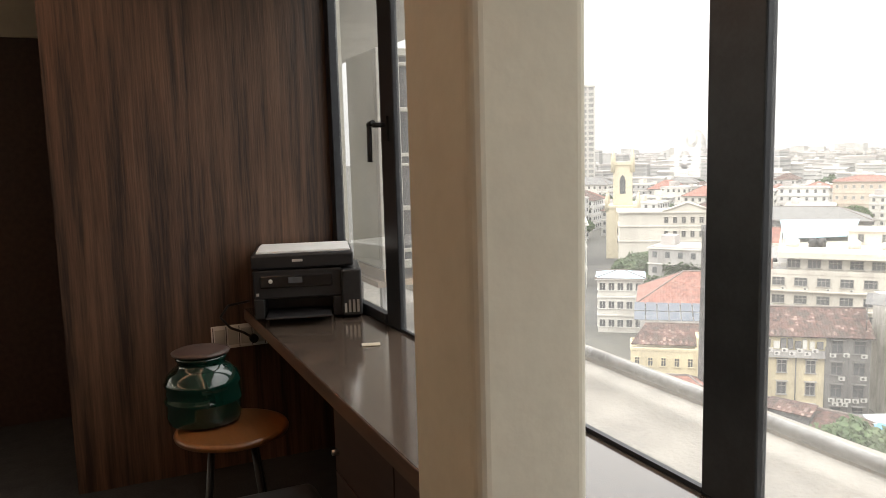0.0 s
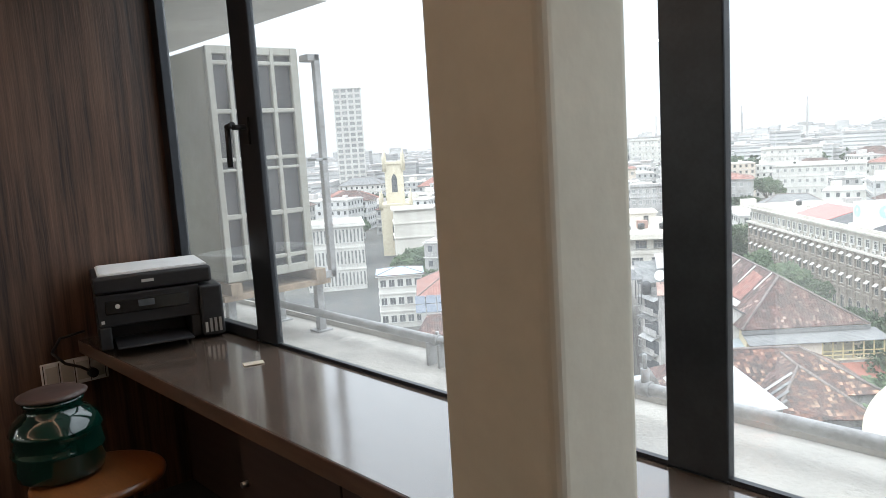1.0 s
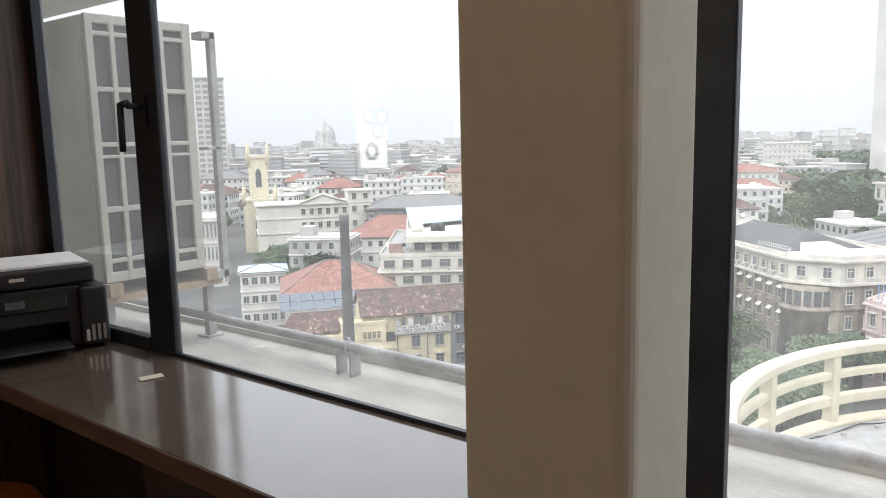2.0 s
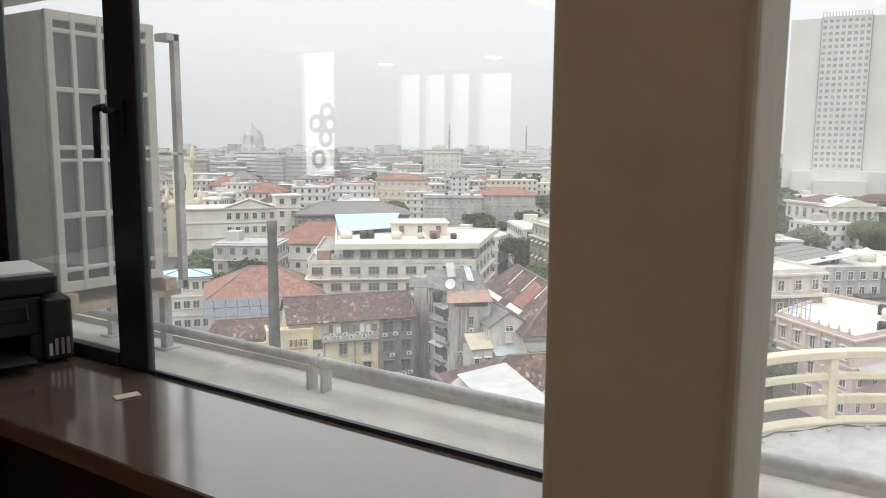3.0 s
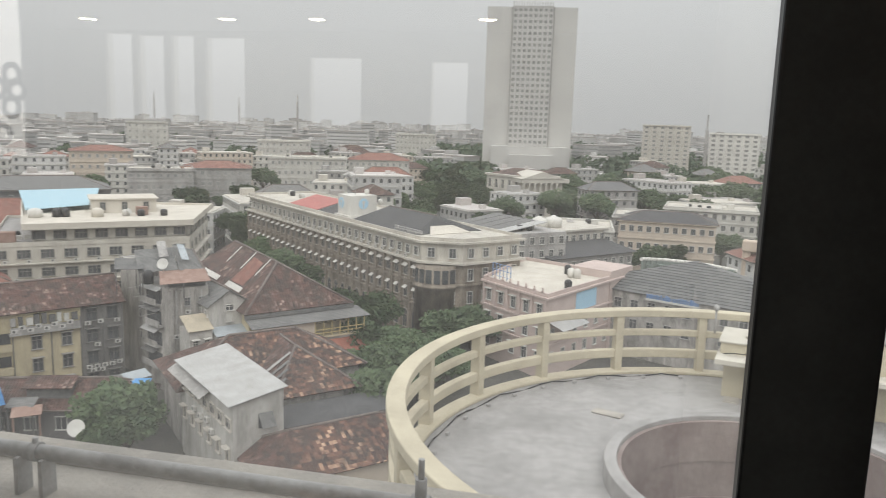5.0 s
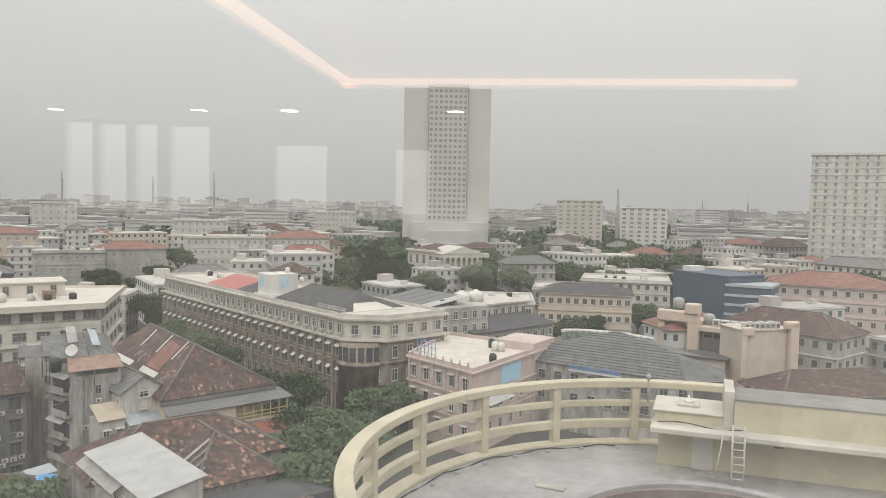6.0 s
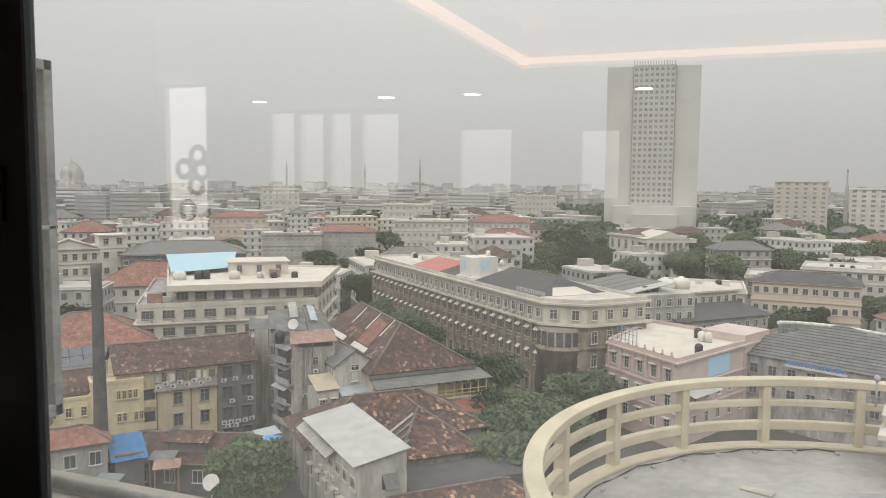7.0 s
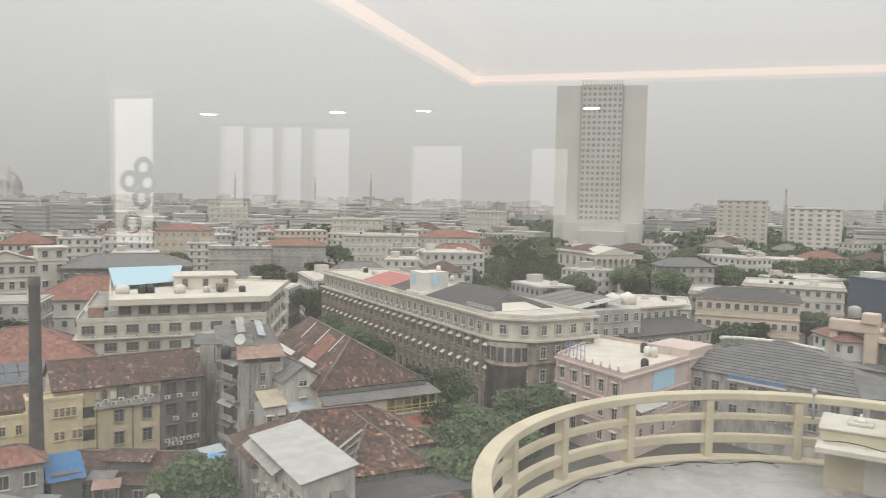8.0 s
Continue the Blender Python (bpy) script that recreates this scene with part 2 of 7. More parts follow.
JARBODY = mat("green_glass_body", (0.0015, 0.013, 0.009), (0.003, 0.026, 0.017), 6, 0.08, 0.0, coat=0.6)
ORANGEWOOD = mat("orange_varnished_wood", (0.15, 0.058, 0.018), (0.20, 0.082, 0.026), 5, 0.3, 0.03, stretch=(1, 8, 1), coat=0.3)
STEEL = mat("brushed_steel", (0.55, 0.55, 0.54), (0.45, 0.45, 0.44), 20, 0.3, 0.02, metal=1.0)
PLANK = mat("weathered_plank", (0.40, 0.30, 0.20), (0.28, 0.21, 0.14), 3, 0.85, 0.2, stretch=(1, 8, 1))


TOWER = mat("pale_tower_concrete", (0.50, 0.49, 0.465), (0.44, 0.43, 0.41), 0.04, 0.85, 0.05)
# Distant panes, lightened in colour for haze and reflected pale sky.
HAZEPANE = mat("haze_paled_panes", (0.20, 0.20, 0.20), (0.28, 0.28, 0.275), 0.05, 0.5, 0.0, vary=0.3)
CAPS = mat("mortar_ridge_caps", (0.12, 0.095, 0.085), (0.20, 0.17, 0.155), 0.5, 0.9, 0.2)
COPING = mat("dark_weathered_coping", (0.27, 0.26, 0.24), (0.18, 0.172, 0.16), 1.5, 0.9, 0.2)
CREAMCEMENT = mat("pale_cream_cement", (0.56, 0.53, 0.46), (0.43, 0.405, 0.35), 1.2, 0.85, 0.15)
WHITEPAINT = mat("white_gloss_paint", (0.68, 0.66, 0.62), (0.58, 0.56, 0.52), 2, 0.5, 0.05)
CREAMWALL = mat("weathered_cream_plaster", (0.55, 0.52, 0.46), (0.40, 0.375, 0.33), 0.35, 0.85, 0.12, stretch=(1, 1, 0.3))
CREAMROOF = mat("cream_roof_paint", (0.60, 0.56, 0.49), (0.48, 0.445, 0.385), 0.25, 0.85, 0.1)
WHITEWALL = mat("white_wall_paint", (0.66, 0.645, 0.60), (0.52, 0.50, 0.46), 0.3, 0.8, 0.08, stretch=(1, 1, 0.4))
WHITEPLAIN = mat("pale_stucco", (0.56, 0.53, 0.47), (0.46, 0.435, 0.385), 0.2, 0.85, 0.1, stretch=(1, 1, 0.5))
STAINED = mat("rain_stained_plaster", (0.43, 0.41, 0.38), (0.17, 0.16, 0.15), 0.5, 0.9, 0.15, stretch=(1, 1, 0.3), fine=7)
STAINWHITE = mat("stained_white_plaster", (0.54, 0.525, 0.49), (0.29, 0.28, 0.26), 0.45, 0.9, 0.12, stretch=(1, 1, 0.3), fine=7)
SOOT = mat("sooty_grey_plaster", (0.12, 0.115, 0.11), (0.20, 0.195, 0.185), 0.5, 0.9, 0.2, stretch=(1, 1, 0.25))
STONETRIM = mat("grey_stone_dressing", (0.36, 0.33, 0.28), (0.24, 0.215, 0.185), 0.9, 0.85, 0.2)
GREYFRAME = mat("grey_window_frame", (0.33, 0.315, 0.29), (0.25, 0.24, 0.22), 0.9, 0.7, 0.05)
AWNING = mat("white_awning_sheet", (0.62, 0.60, 0.56), (0.48, 0.46, 0.42), 0.8, 0.7, 0.05)
REDSHEET = mat("red_sheet_roof", (0.42, 0.145, 0.125), (0.34, 0.12, 0.105), 0.5, 0.7, 0.1)
REDSHEET2 = mat("rusty_red_sheet", (0.30, 0.11, 0.075), (0.22, 0.09, 0.065), 0.6, 0.8, 0.1)
BEIGESHEET = mat("beige_sheet", (0.46, 0.40, 0.30), (0.34, 0.30, 0.23), 0.6, 0.75, 0.1)
SIGNGREY = mat("pale_blue_grey_sheet", (0.40, 0.44, 0.46), (0.30, 0.33, 0.35), 0.6, 0.6, 0.1)
SLATEDARK = mat("dark_roof_sheet", (0.085, 0.087, 0.088), (0.15, 0.15, 0.148), 0.5, 0.7, 0.15)
SOLAR = mat("solar_panel", (0.06, 0.075, 0.10), (0.09, 0.105, 0.13), 0.8, 0.25, 0.0)
BLUETARP = mat("bright_blue_tarpaulin", (0.07, 0.26, 0.56), (0.12, 0.34, 0.62), 0.8, 0.5, 0.2)
BLUEPAINT = mat("blue_steel_paint", (0.12, 0.22, 0.42), (0.18, 0.28, 0.46), 0.8, 0.6, 0.05)
YELLOWPAINT = mat("yellow_wood_paint", (0.55, 0.44, 0.20), (0.42, 0.34, 0.17), 0.9, 0.7, 0.1)
GREENGREY = mat("grey_green_wall", (0.24, 0.28, 0.25), (0.16, 0.19, 0.175), 0.5, 0.85, 0.1)
DUCT = mat("beige_duct_lagging", (0.58, 0.475, 0.385), (0.48, 0.395, 0.32), 0.6, 0.75, 0.1)



# ---- mesh helpers ----
def block(bm, x0, x1, y0, y1, z0, z1, m=None, mi=0):
    """A box in bm; m places it."""
    vs = [bm.verts.new((m @ Vector(c)) if m else c) for c in
          ((x0, y0, z0), (x1, y0, z0), (x1, y1, z0), (x0, y1, z0), (x0, y0, z1), (x1, y0, z1), (x1, y1, z1), (x0, y1, z1))]
    for f in ((0, 3, 2, 1), (4, 5, 6, 7), (0, 1, 5, 4), (1, 2, 6, 5), (2, 3, 7, 6), (3, 0, 4, 7)):
        bm.faces.new([vs[i] for i in f]).material_index = mi
    return vs


def prism(bm, outline, z0, z1, mi=0):
    """An upright prism over an outline of (x, y) that runs counter-clockwise."""
    a = [bm.verts.new((x, y, z0)) for x, y in outline]
    b = [bm.verts.new((x, y, z1)) for x, y in outline]
    n = len(a)
    bm.faces.new(a[::-1]).material_index = mi
    bm.faces.new(b).material_index = mi
    for i in range(n):
        bm.faces.new((a[i], a[(i + 1) % n], b[(i + 1) % n], b[i])).material_index = mi


def lathe(bm, profile, n=32, m=None, mi=0, smooth=True):
    """A solid of revolution about z from (radius, height) pairs."""
    rings = []
    for r, z in profile:
        ring = [Vector((r * math.cos(2 * math.pi * i / n), r * math.sin(2 * math.pi * i / n), z)) for i in range(n)]
        rings.append([bm.verts.new((m @ v) if m else v) for v in ring])
    for a, b in zip(rings, rings[1:]):
        for i in range(n):
            f = bm.faces.new((a[i], a[(i + 1) % n], b[(i + 1) % n], b[i]))
            f.material_index, f.smooth = mi, smooth
    bm.faces.new(rings[0][::-1]).material_index = mi
    bm.faces.new(rings[-1]).material_index = mi


def rod(bm, a, b, r, n=12, mi=0):
    a, b = Vector(a), Vector(b)
    d = b - a
    m = Matrix.Translation(a) @ d.to_track_quat("Z", "Y").to_matrix().to_4x4()
    lathe(bm, [(r, 0), (r, d.length)], n, m, mi)


def slope(bm, ps, mi=0, thick=0.2):
    """A sheet of roof over corners, the eave first, with tile courses laid along that eave."""
    uv = bm.loops.layers.uv.verify()
    ps = [Vector(p) for p in ps]
    n = (ps[1] - ps[0]).cross(ps[-1] - ps[0]).normalized()
    if n.z < 0:
        n = -n
    e = (ps[1] - ps[0]).normalized()
    f = n.cross(e)
    top = [bm.verts.new(p) for p in ps]
    low = [bm.verts.new(p - n * thick) for p in ps]
    faces = [bm.faces.new(top), bm.faces.new(low[::-1])]
    k = len(ps)
    faces += [bm.faces.new((low[i], low[(i + 1) % k], top[(i + 1) % k], top[i])) for i in range(k)]
    for face in faces:
        face.material_index = mi
        for loop in face.loops:
            d = loop.vert.co - ps[0]
            loop[uv].uv = (d.dot(e) + 40.0, d.dot(f) + 40.0)


def soften(bm, width, segments=2, angle=35):
    """Round the sharp edges."""
    bm.normal_update()
    es = [e for e in bm.edges if len(e.link_faces) == 2 and e.calc_face_angle(0) > radians(angle)]
    bmesh.ops.bevel(bm, geom=es, offset=width, segments=segments, affect="EDGES", profile=0.5, clamp_overlap=True)


def mesh_of(name, bm, mats):
    bm.normal_update()
    me = bpy.data.meshes.new(name)
    bm.to_mesh(me)
    bm.free()
    for m in (mats if isinstance(mats, (list, tuple)) else [mats]):
        me.materials.append(m)
    return me


def part(name, bm, material, parent=None, label=""):
    ob = new(name, mesh_of(name, bm, material))
    if parent:
        ob.parent = parent
    if label:
        tagged(ob, label)
    return ob


def thing(name, label, category, place=None, group="", kind=""):
    ob = new(name)
    ob.empty_display_size = 0.1
    if place is not None:
        ob.matrix_basis = place
    return tagged(ob, label, category, group, kind)


def slab(name, label, material, *boxes, category="", kind="structure", bevel=0.0):
    bm = bmesh.new()
    for b in boxes:
        block(bm, *b)
    if bevel:
        soften(bm, bevel)
    return tagged(part(name, bm, material), label, category or name.split("_")[0], kind=kind)


# ---- the room ----
TOP, SOFFIT = 2.75, 2.45
COUNTER_Z = 0.76
slab("floor", "dark grey carpeted office floor", FLOOR, (-6.5, 10.0, -7.0, 0.02, -0.15, 0.0))
slab("ceiling", "white ceiling with a recessed tray", WHITE,
     (-6.5, 10.0, -7.0, 0.02, TOP, TOP + 0.15), (-6.5, -0.37, -7.0, 0.0, SOFFIT, TOP), (-0.37, 10.0, -7.0, -4.6, SOFFIT, TOP), (-0.37, 10.0, -0.9, 0.0, SOFFIT, TOP))
slab("wall_passage", "cream wall of the passage with a dark door", PLASTER, (-2.15, -2.0, -2.6, -0.1, 2.15, TOP), (-2.15, -2.0, -0.6, -0.1, 0, 2.15))
slab("door_1", "dark walnut veneer door, closed", DARKWOOD, (-2.10, -2.02, -2.6, -0.6, 0.0, 2.15), category="door")
slab("wall_west", "dark walnut laminate partition wall with vertical grain", WOOD, (-0.98, -0.83, -1.25, 0.0, 0.0, SOFFIT))
slab("wall_far_west", "cream plaster end wall", PLASTER, (-6.65, -6.5, -7.0, 0.0, 0.0, TOP))
slab("wall_east", "cream plaster end wall", PLASTER, (10.0, 10.15, -7.0, 0.0, 0.0, TOP))
slab("wall_window_side", "wall beside the window", PLASTER, (-6.5, -0.98, -0.1, 0.1, 0.0, TOP), (-0.98, 10.0, -0.06, 0.1, 2.45, TOP), (6.5, 10.0, -0.06, 0.1, 0.0, 2.449))
slab("wall_under_window", "dark walnut panelled wall under the window", DARKWOOD, (-0.98, 6.5, -0.06, 0.1, 0.0, 0.69), category="wall")
# rear wall with its bright openings
holes = [(-4.19, -3.85, 1.45, 2.42), (-3.78, -3.45, 1.45, 2.40), (-3.36, -3.08, 1.45, 2.40), (-2.94, -2.47, 1.45, 2.38), (-1.72, -1.13, 1.45, 2.18), (-0.37, 0.02, 1.45, 2.15)]
bm = bmesh.new()
x = -6.5
for x0, x1, z0, z1 in holes:
    block(bm, x, x0, -7.15, -7.0, 0, TOP)
    block(bm, x0, x1, -7.15, -7.0, 0, z0)
    block(bm, x0, x1, -7.15, -7.0, z1, TOP)
    x = x1
block(bm, x, 10.0, -7.15, -7.0, 0, TOP)
tagged(part("wall_rear", bm, PLASTER), "cream rear wall with tall window openings", "wall", kind="structure")
# Added partition: it only sets where the bright door reflects in the window.
DOOR = (-3.70, -3.25, 1.15, 2.43)
bm = bmesh.new()
for q in ((-6.5, DOOR[0], 0, SOFFIT), (DOOR[1], -3.05, 0, SOFFIT), (DOOR[0], DOOR[1], 0, DOOR[2]), (DOOR[0], DOOR[1], DOOR[3], SOFFIT)):
    block(bm, q[0], q[1], -4.75, -4.6, q[2], q[3])
tagged(part("wall_partition", bm, PLASTER), "added cream partition that places the bright door's reflection", "wall", kind="structure")
# The third strip is added out of view to brighten the column.
for edge in (((-0.42, -4.6), (-0.37, -0.9)), ((-0.37, -4.65), (9.9, -4.6)), ((-0.37, -1.02), (9.9, -0.97))):
    (x0, y0), (x1, y1) = edge
    bm = bmesh.new()
    block(bm, x0, x1, y0, y1, SOFFIT + 0.03, SOFFIT + 0.07)
    for v in bm.verts:
        v.co += Vector((0.06, 0, 0)) if x1 - x0 < 1 else Vector((0, 0.06, 0))
    tagged(part("cove_light", bm, WARM), "warm glowing strip along the edge of the ceiling tray", "lamp", "cove lights")
for x in (-3.65, -2.15, -1.24, 0.37):
    t = thing("downlight", "round recessed ceiling downlight with a white rim", "lamp", pose(x, -6.0, SOFFIT), "downlights")
    bm = bmesh.new()
    lathe(bm, [(0.075, -0.0105), (0.075, -0.0085)], 24)
    part("lens", bm, DOWN, t)
    bm = bmesh.new()
    lathe(bm, [(0.088, -0.008), (0.088, 0.0)], 24)
    part("rim", bm, WHITE, t)

for k, (x0, x1, z0, z1) in enumerate([DOOR] + holes):  # daylight in the rear openings
    lamp = new("rear_daylight", bpy.data.lights.new("rear_daylight", "AREA"))
    lamp.data.color = (1.0, 0.96, 0.90)
    lamp.data.shape, lamp.data.size, lamp.data.size_y = "RECTANGLE", x1 - x0, z1 - z0
    lamp.data.energy = (x1 - x0) * (z1 - z0) * math.pi * (2.7 if k == 0 else 0.6)
    lamp.matrix_world = look(((x0 + x1) / 2, -7.06 if k else -4.66, (z0 + z1) / 2), ((x0 + x1) / 2, 0, (z0 + z1) / 2))
t = thing("door_decal", "three joined dark rings stuck on the bright glazing", "decal", pose(0, 0, 0))
for x, z in ((-3.34, 1.82), (-3.49, 1.70), (-3.30, 1.69), (-3.36, 1.55), (-3.46, 1.33)):
    bm = bmesh.new()
    lathe(bm, [(0.05, -0.004), (0.098, -0.004), (0.098, 0.004), (0.05, 0.004), (0.05, -0.004)], 28, pose(x, -4.59, z, 90, 0, 0))
    for f in [f for f in bm.faces if len(f.verts) > 4]:
        bm.faces.remove(f)
    part("ring", bm, DARKWOOD, t)

# ---- window ----
WIN_TOP = 2.45
w = thing("window_1", "tall glazed office window with charcoal aluminium frames", "window", kind="structure")
for x0, x1, y0 in ((-0.83, -0.765, -0.03), (-0.15, 0.0, -0.012), (1.665, 1.805, -0.012), (3.46, 3.6, -0.012), (5.3, 5.44, -0.012)):
    bm = bmesh.new()
    block(bm, x0, x1, y0, 0.016, COUNTER_Z + 0.002, WIN_TOP)
    soften(bm, 0.004)
    part("mullion", bm, FRAME, w)
for x0, x1 in ((0.0, 1.665), (1.805, 3.46), (3.6, 5.3), (5.44, 6.5)):
    bm = bmesh.new()
    block(bm, x0, x1, 0.004, 0.014, COUNTER_Z + 0.004, WIN_TOP)
    pane = part("pane", bm, GLASS, w)
    pane.visible_shadow = False
    bm = bmesh.new()
    block(bm, x0, x1, -0.012, 0.003, COUNTER_Z + 0.001, COUNTER_Z + 0.012)
    part("bead", bm, FRAME, w, "black rubber glazing bead")
bm = bmesh.new()
for q in ((-0.765, -0.15, -0.02, 0.016, COUNTER_Z + 0.002, COUNTER_Z + 0.045), (-0.765, -0.15, -0.02, 0.016, WIN_TOP - 0.05, WIN_TOP)):
    block(bm, *q)
soften(bm, 0.004)
sash = part("sash_frame", bm, FRAME, w)
bm = bmesh.new()
block(bm, -0.76, -0.15, 0.004, 0.014, COUNTER_Z + 0.05, WIN_TOP - 0.05)
part("pane", bm, GLASS, w).visible_shadow = False

bm = bmesh.new()
block(bm, -0.829, 6.5, -0.0135, 0.016, 0.69, COUNTER_Z + 0.0005)
part("window_sill", bm, FRAME, w, "dark metal sill under the glass")
bm = bmesh.new()
block(bm, -0.829, 6.5, 0.0162, 0.0485, 0.69, COUNTER_Z - 0.012)
part("outer_sill", bm, LEDGE, w, "cement sill outside the glass")

# ---- counter and column ----
t = thing("counter", "long glossy brown laminate counter under the window", "counter", pose(0, 0, 0))
bm = bmesh.new()
block(bm, -0.829, 6.4, -0.478, -0.014, COUNTER_Z - 0.05, COUNTER_Z)
part("top", bm, COUNTER, t)
bm = bmesh.new()
block(bm, -0.829, 6.4, -0.484, -0.4782, COUNTER_Z - 0.052, COUNTER_Z - 0.001)
soften(bm, 0.002, 1)
part("edge_band", bm, mat("edge_band_wood", (0.085, 0.05, 0.034), (0.13, 0.08, 0.055), 5, 0.3, 0.02, stretch=(1, 8, 8)), t, "brown wood grain edge band")
bm = bmesh.new()
block(bm, 1.673, 1.905, -0.648, -0.457, 0, SOFFIT)
es = [e for e in bm.edges if abs(e.verts[0].co.z - e.verts[1].co.z) > 1]
bmesh.ops.bevel(bm, geom=es, offset=0.022, segments=5, affect="EDGES", profile=0.5)
tagged(part("column", bm, PLASTER), "cream painted plaster column with rounded corners in front of the window", "column", kind="structure")

# ---- outside: ledge, pipe ----
GROUND = -44.5
# ---- things on and under the counter ----
def printer(place):
    t = thing("printer", "black inkjet printer with ink tanks and paper lying on its lid", "printer", place)
    W, D, H = 0.465, 0.34, 0.295
    bm = bmesh.new()
    block(bm, 0, W - 0.085, 0.0, D, 0.10, H - 0.07)
    block(bm, 0, 0.045, 0.0, D, 0.012, 0.10)
    block(bm, W - 0.125, W - 0.085, 0.0, D, 0.012, 0.10)
    block(bm, 0.045, W - 0.125, 0.16, D, 0.012, 0.10)
    soften(bm, 0.006)
    part("body", bm, BLACK, t)
    bm = bmesh.new()
    block(bm, -0.004, W - 0.03, -0.008, D, H - 0.065, H)
    soften(bm, 0.012, 3)
    part("scanner_lid", bm, BLACK, t)
    bm = bmesh.new()
    block(bm, 0.03, W - 0.125, -0.03, 0.012, 0.145, 0.20, pose(0, 0, 0, -8, 0, 0))
    soften(bm, 0.006)
    panel = part("control_panel", bm, GLOSSBLACK, t)
    bm = bmesh.new()
    block(bm, 0.15, 0.21, -0.034, -0.026, 0.165, 0.19, pose(0, 0, 0, -8, 0, 0))
    part("screen", bm, mat("grey_screen", (0.10, 0.11, 0.12), None, 40, 0.15, 0), panel, "small grey screen")
    bm = bmesh.new()
    lathe(bm, [(0.009, 0), (0.009, 0.006)], 16, pose(0.075, -0.004, 0.178, 90, 0, 0))
    part("button", bm, TRIM, panel, "pale round button")
    bm = bmesh.new()
    block(bm, W - 0.088, W, -0.035, D - 0.06, 0.012, H - 0.075)
    soften(bm, 0.012, 3)
    tank = part("ink_tank", bm, BLACK, t)
    for i in range(4):
        bm = bmesh.new()
        block(bm, W - 0.078 + i * 0.018, W - 0.068 + i * 0.018, -0.038, -0.033, 0.03, 0.085 if i else 0.07)
        part("ink_window", bm, TRIM if i == 0 else STEEL, tank, "pale ink level window")
    bm = bmesh.new()
    block(bm, 0.055, W - 0.135, -0.13, 0.15, 0.028, 0.036, pose(0, 0, 0, -3, 0, 0))
    soften(bm, 0.003)
    part("output_tray", bm, BLACK, t)
    bm = bmesh.new()
    block(bm, 0.17, 0.215, -0.0105, -0.0085, H - 0.035, H - 0.024)
    part("badge", bm, TRIM, t, "small pale badge")
    bm = bmesh.new()
    block(bm, 0.012, 0.024, -0.003, -0.001, 0.115, 0.127)
    part("sticker", bm, TRIM, t, "small pale square sticker")
    return t


printer(pose(-0.485, -0.497, COUNTER_Z, 0, 0, 74.6))
bm = bmesh.new()
block(bm, 0.0, 0.405, 0.0, 0.30, 0, 0.006)
block(bm, 0.006, 0.401, 0.006, 0.303, 0.006, 0.009)
tagged(part("paper_sheet", bm, PAPER), "few sheets of white paper on the printer lid", "paper").matrix_basis = pose(-0.50, -0.475, COUNTER_Z + 0.2955, 0, 0, 74.6)
bm = bmesh.new()
block(bm, -0.035, 0.035, -0.02, 0.02, 0, 0.0035)
soften(bm, 0.001)
tagged(part("sachet", bm, mat("cream_card", (0.62, 0.58, 0.48), (0.52, 0.47, 0.36), 30, 0.5, 0.1)), "small cream paper sachet lying on the counter", "sachet").matrix_basis = pose(0.145, -0.19, COUNTER_Z + 0.001, 0, 0, 72)

t = thing("bar_stool", "round orange varnished wooden stool with dark steel legs", "stool", pose(-0.02, -0.69, 0))
bm = bmesh.new()
lathe(bm, [(0.19, 0.452), (0.205, 0.458), (0.208, 0.47), (0.203, 0.479), (0.19, 0.482)], 48)
part("seat", bm, ORANGEWOOD, t)
for k in range(4):
    c, s = math.cos(k * 1.571 + 0.6), math.sin(k * 1.571 + 0.6)
    bm = bmesh.new()
    rod(bm, (0.10 * c, 0.10 * s, 0.455), (0.17 * c, 0.17 * s, 0.0), 0.012)
    part("leg", bm, BLACK, t)

t = thing("glass_jar", "large green glass jar with a brown lid standing on the stool", "jar", pose(-0.125, -0.772, 0.483))
bm = bmesh.new()
lathe(bm, [(0.11, 0.0), (0.132, 0.012), (0.138, 0.04), (0.138, 0.085), (0.143, 0.093), (0.138, 0.101), (0.137, 0.15), (0.142, 0.158), (0.136, 0.168), (0.128, 0.19), (0.105, 0.212), (0.088, 0.222), (0.086, 0.24), (0.094, 0.246), (0.094, 0.256), (0.086, 0.262)], 48)
part("body", bm, JARBODY, t)
bm = bmesh.new()
lathe(bm, [(0.088, 0.262), (0.104, 0.265), (0.107, 0.272), (0.09, 0.279), (0.03, 0.284)], 40)
part("lid", bm, mat("brown_lid", (0.05, 0.03, 0.024), (0.07, 0.042, 0.034), 20, 0.5, 0.1), t, "brown lid")

t = thing("socket_plate", "white multi-gang socket plate with switches on the wall", "socket", pose(-0.829, -0.51, 0.635))
bm = bmesh.new()
block(bm, 0, 0.012, -0.13, 0.13, -0.055, 0.055)
soften(bm, 0.003)
part("plate", bm, PAPER, t)
for k in range(4):
    bm = bmesh.new()
    block(bm, 0.012, 0.017, -0.115 + k * 0.06, -0.068 + k * 0.06, -0.038, 0.038)
    soften(bm, 0.002)
    part("switch", bm, TRIM, t)
for k in range(5):
    bm = bmesh.new()
    block(bm, 0.0122, 0.0145, -0.124 + k * 0.06, -0.121 + k * 0.06, -0.05, 0.05)
    part("joint", bm, BLACK, t, "dark joint")
bm = bmesh.new()
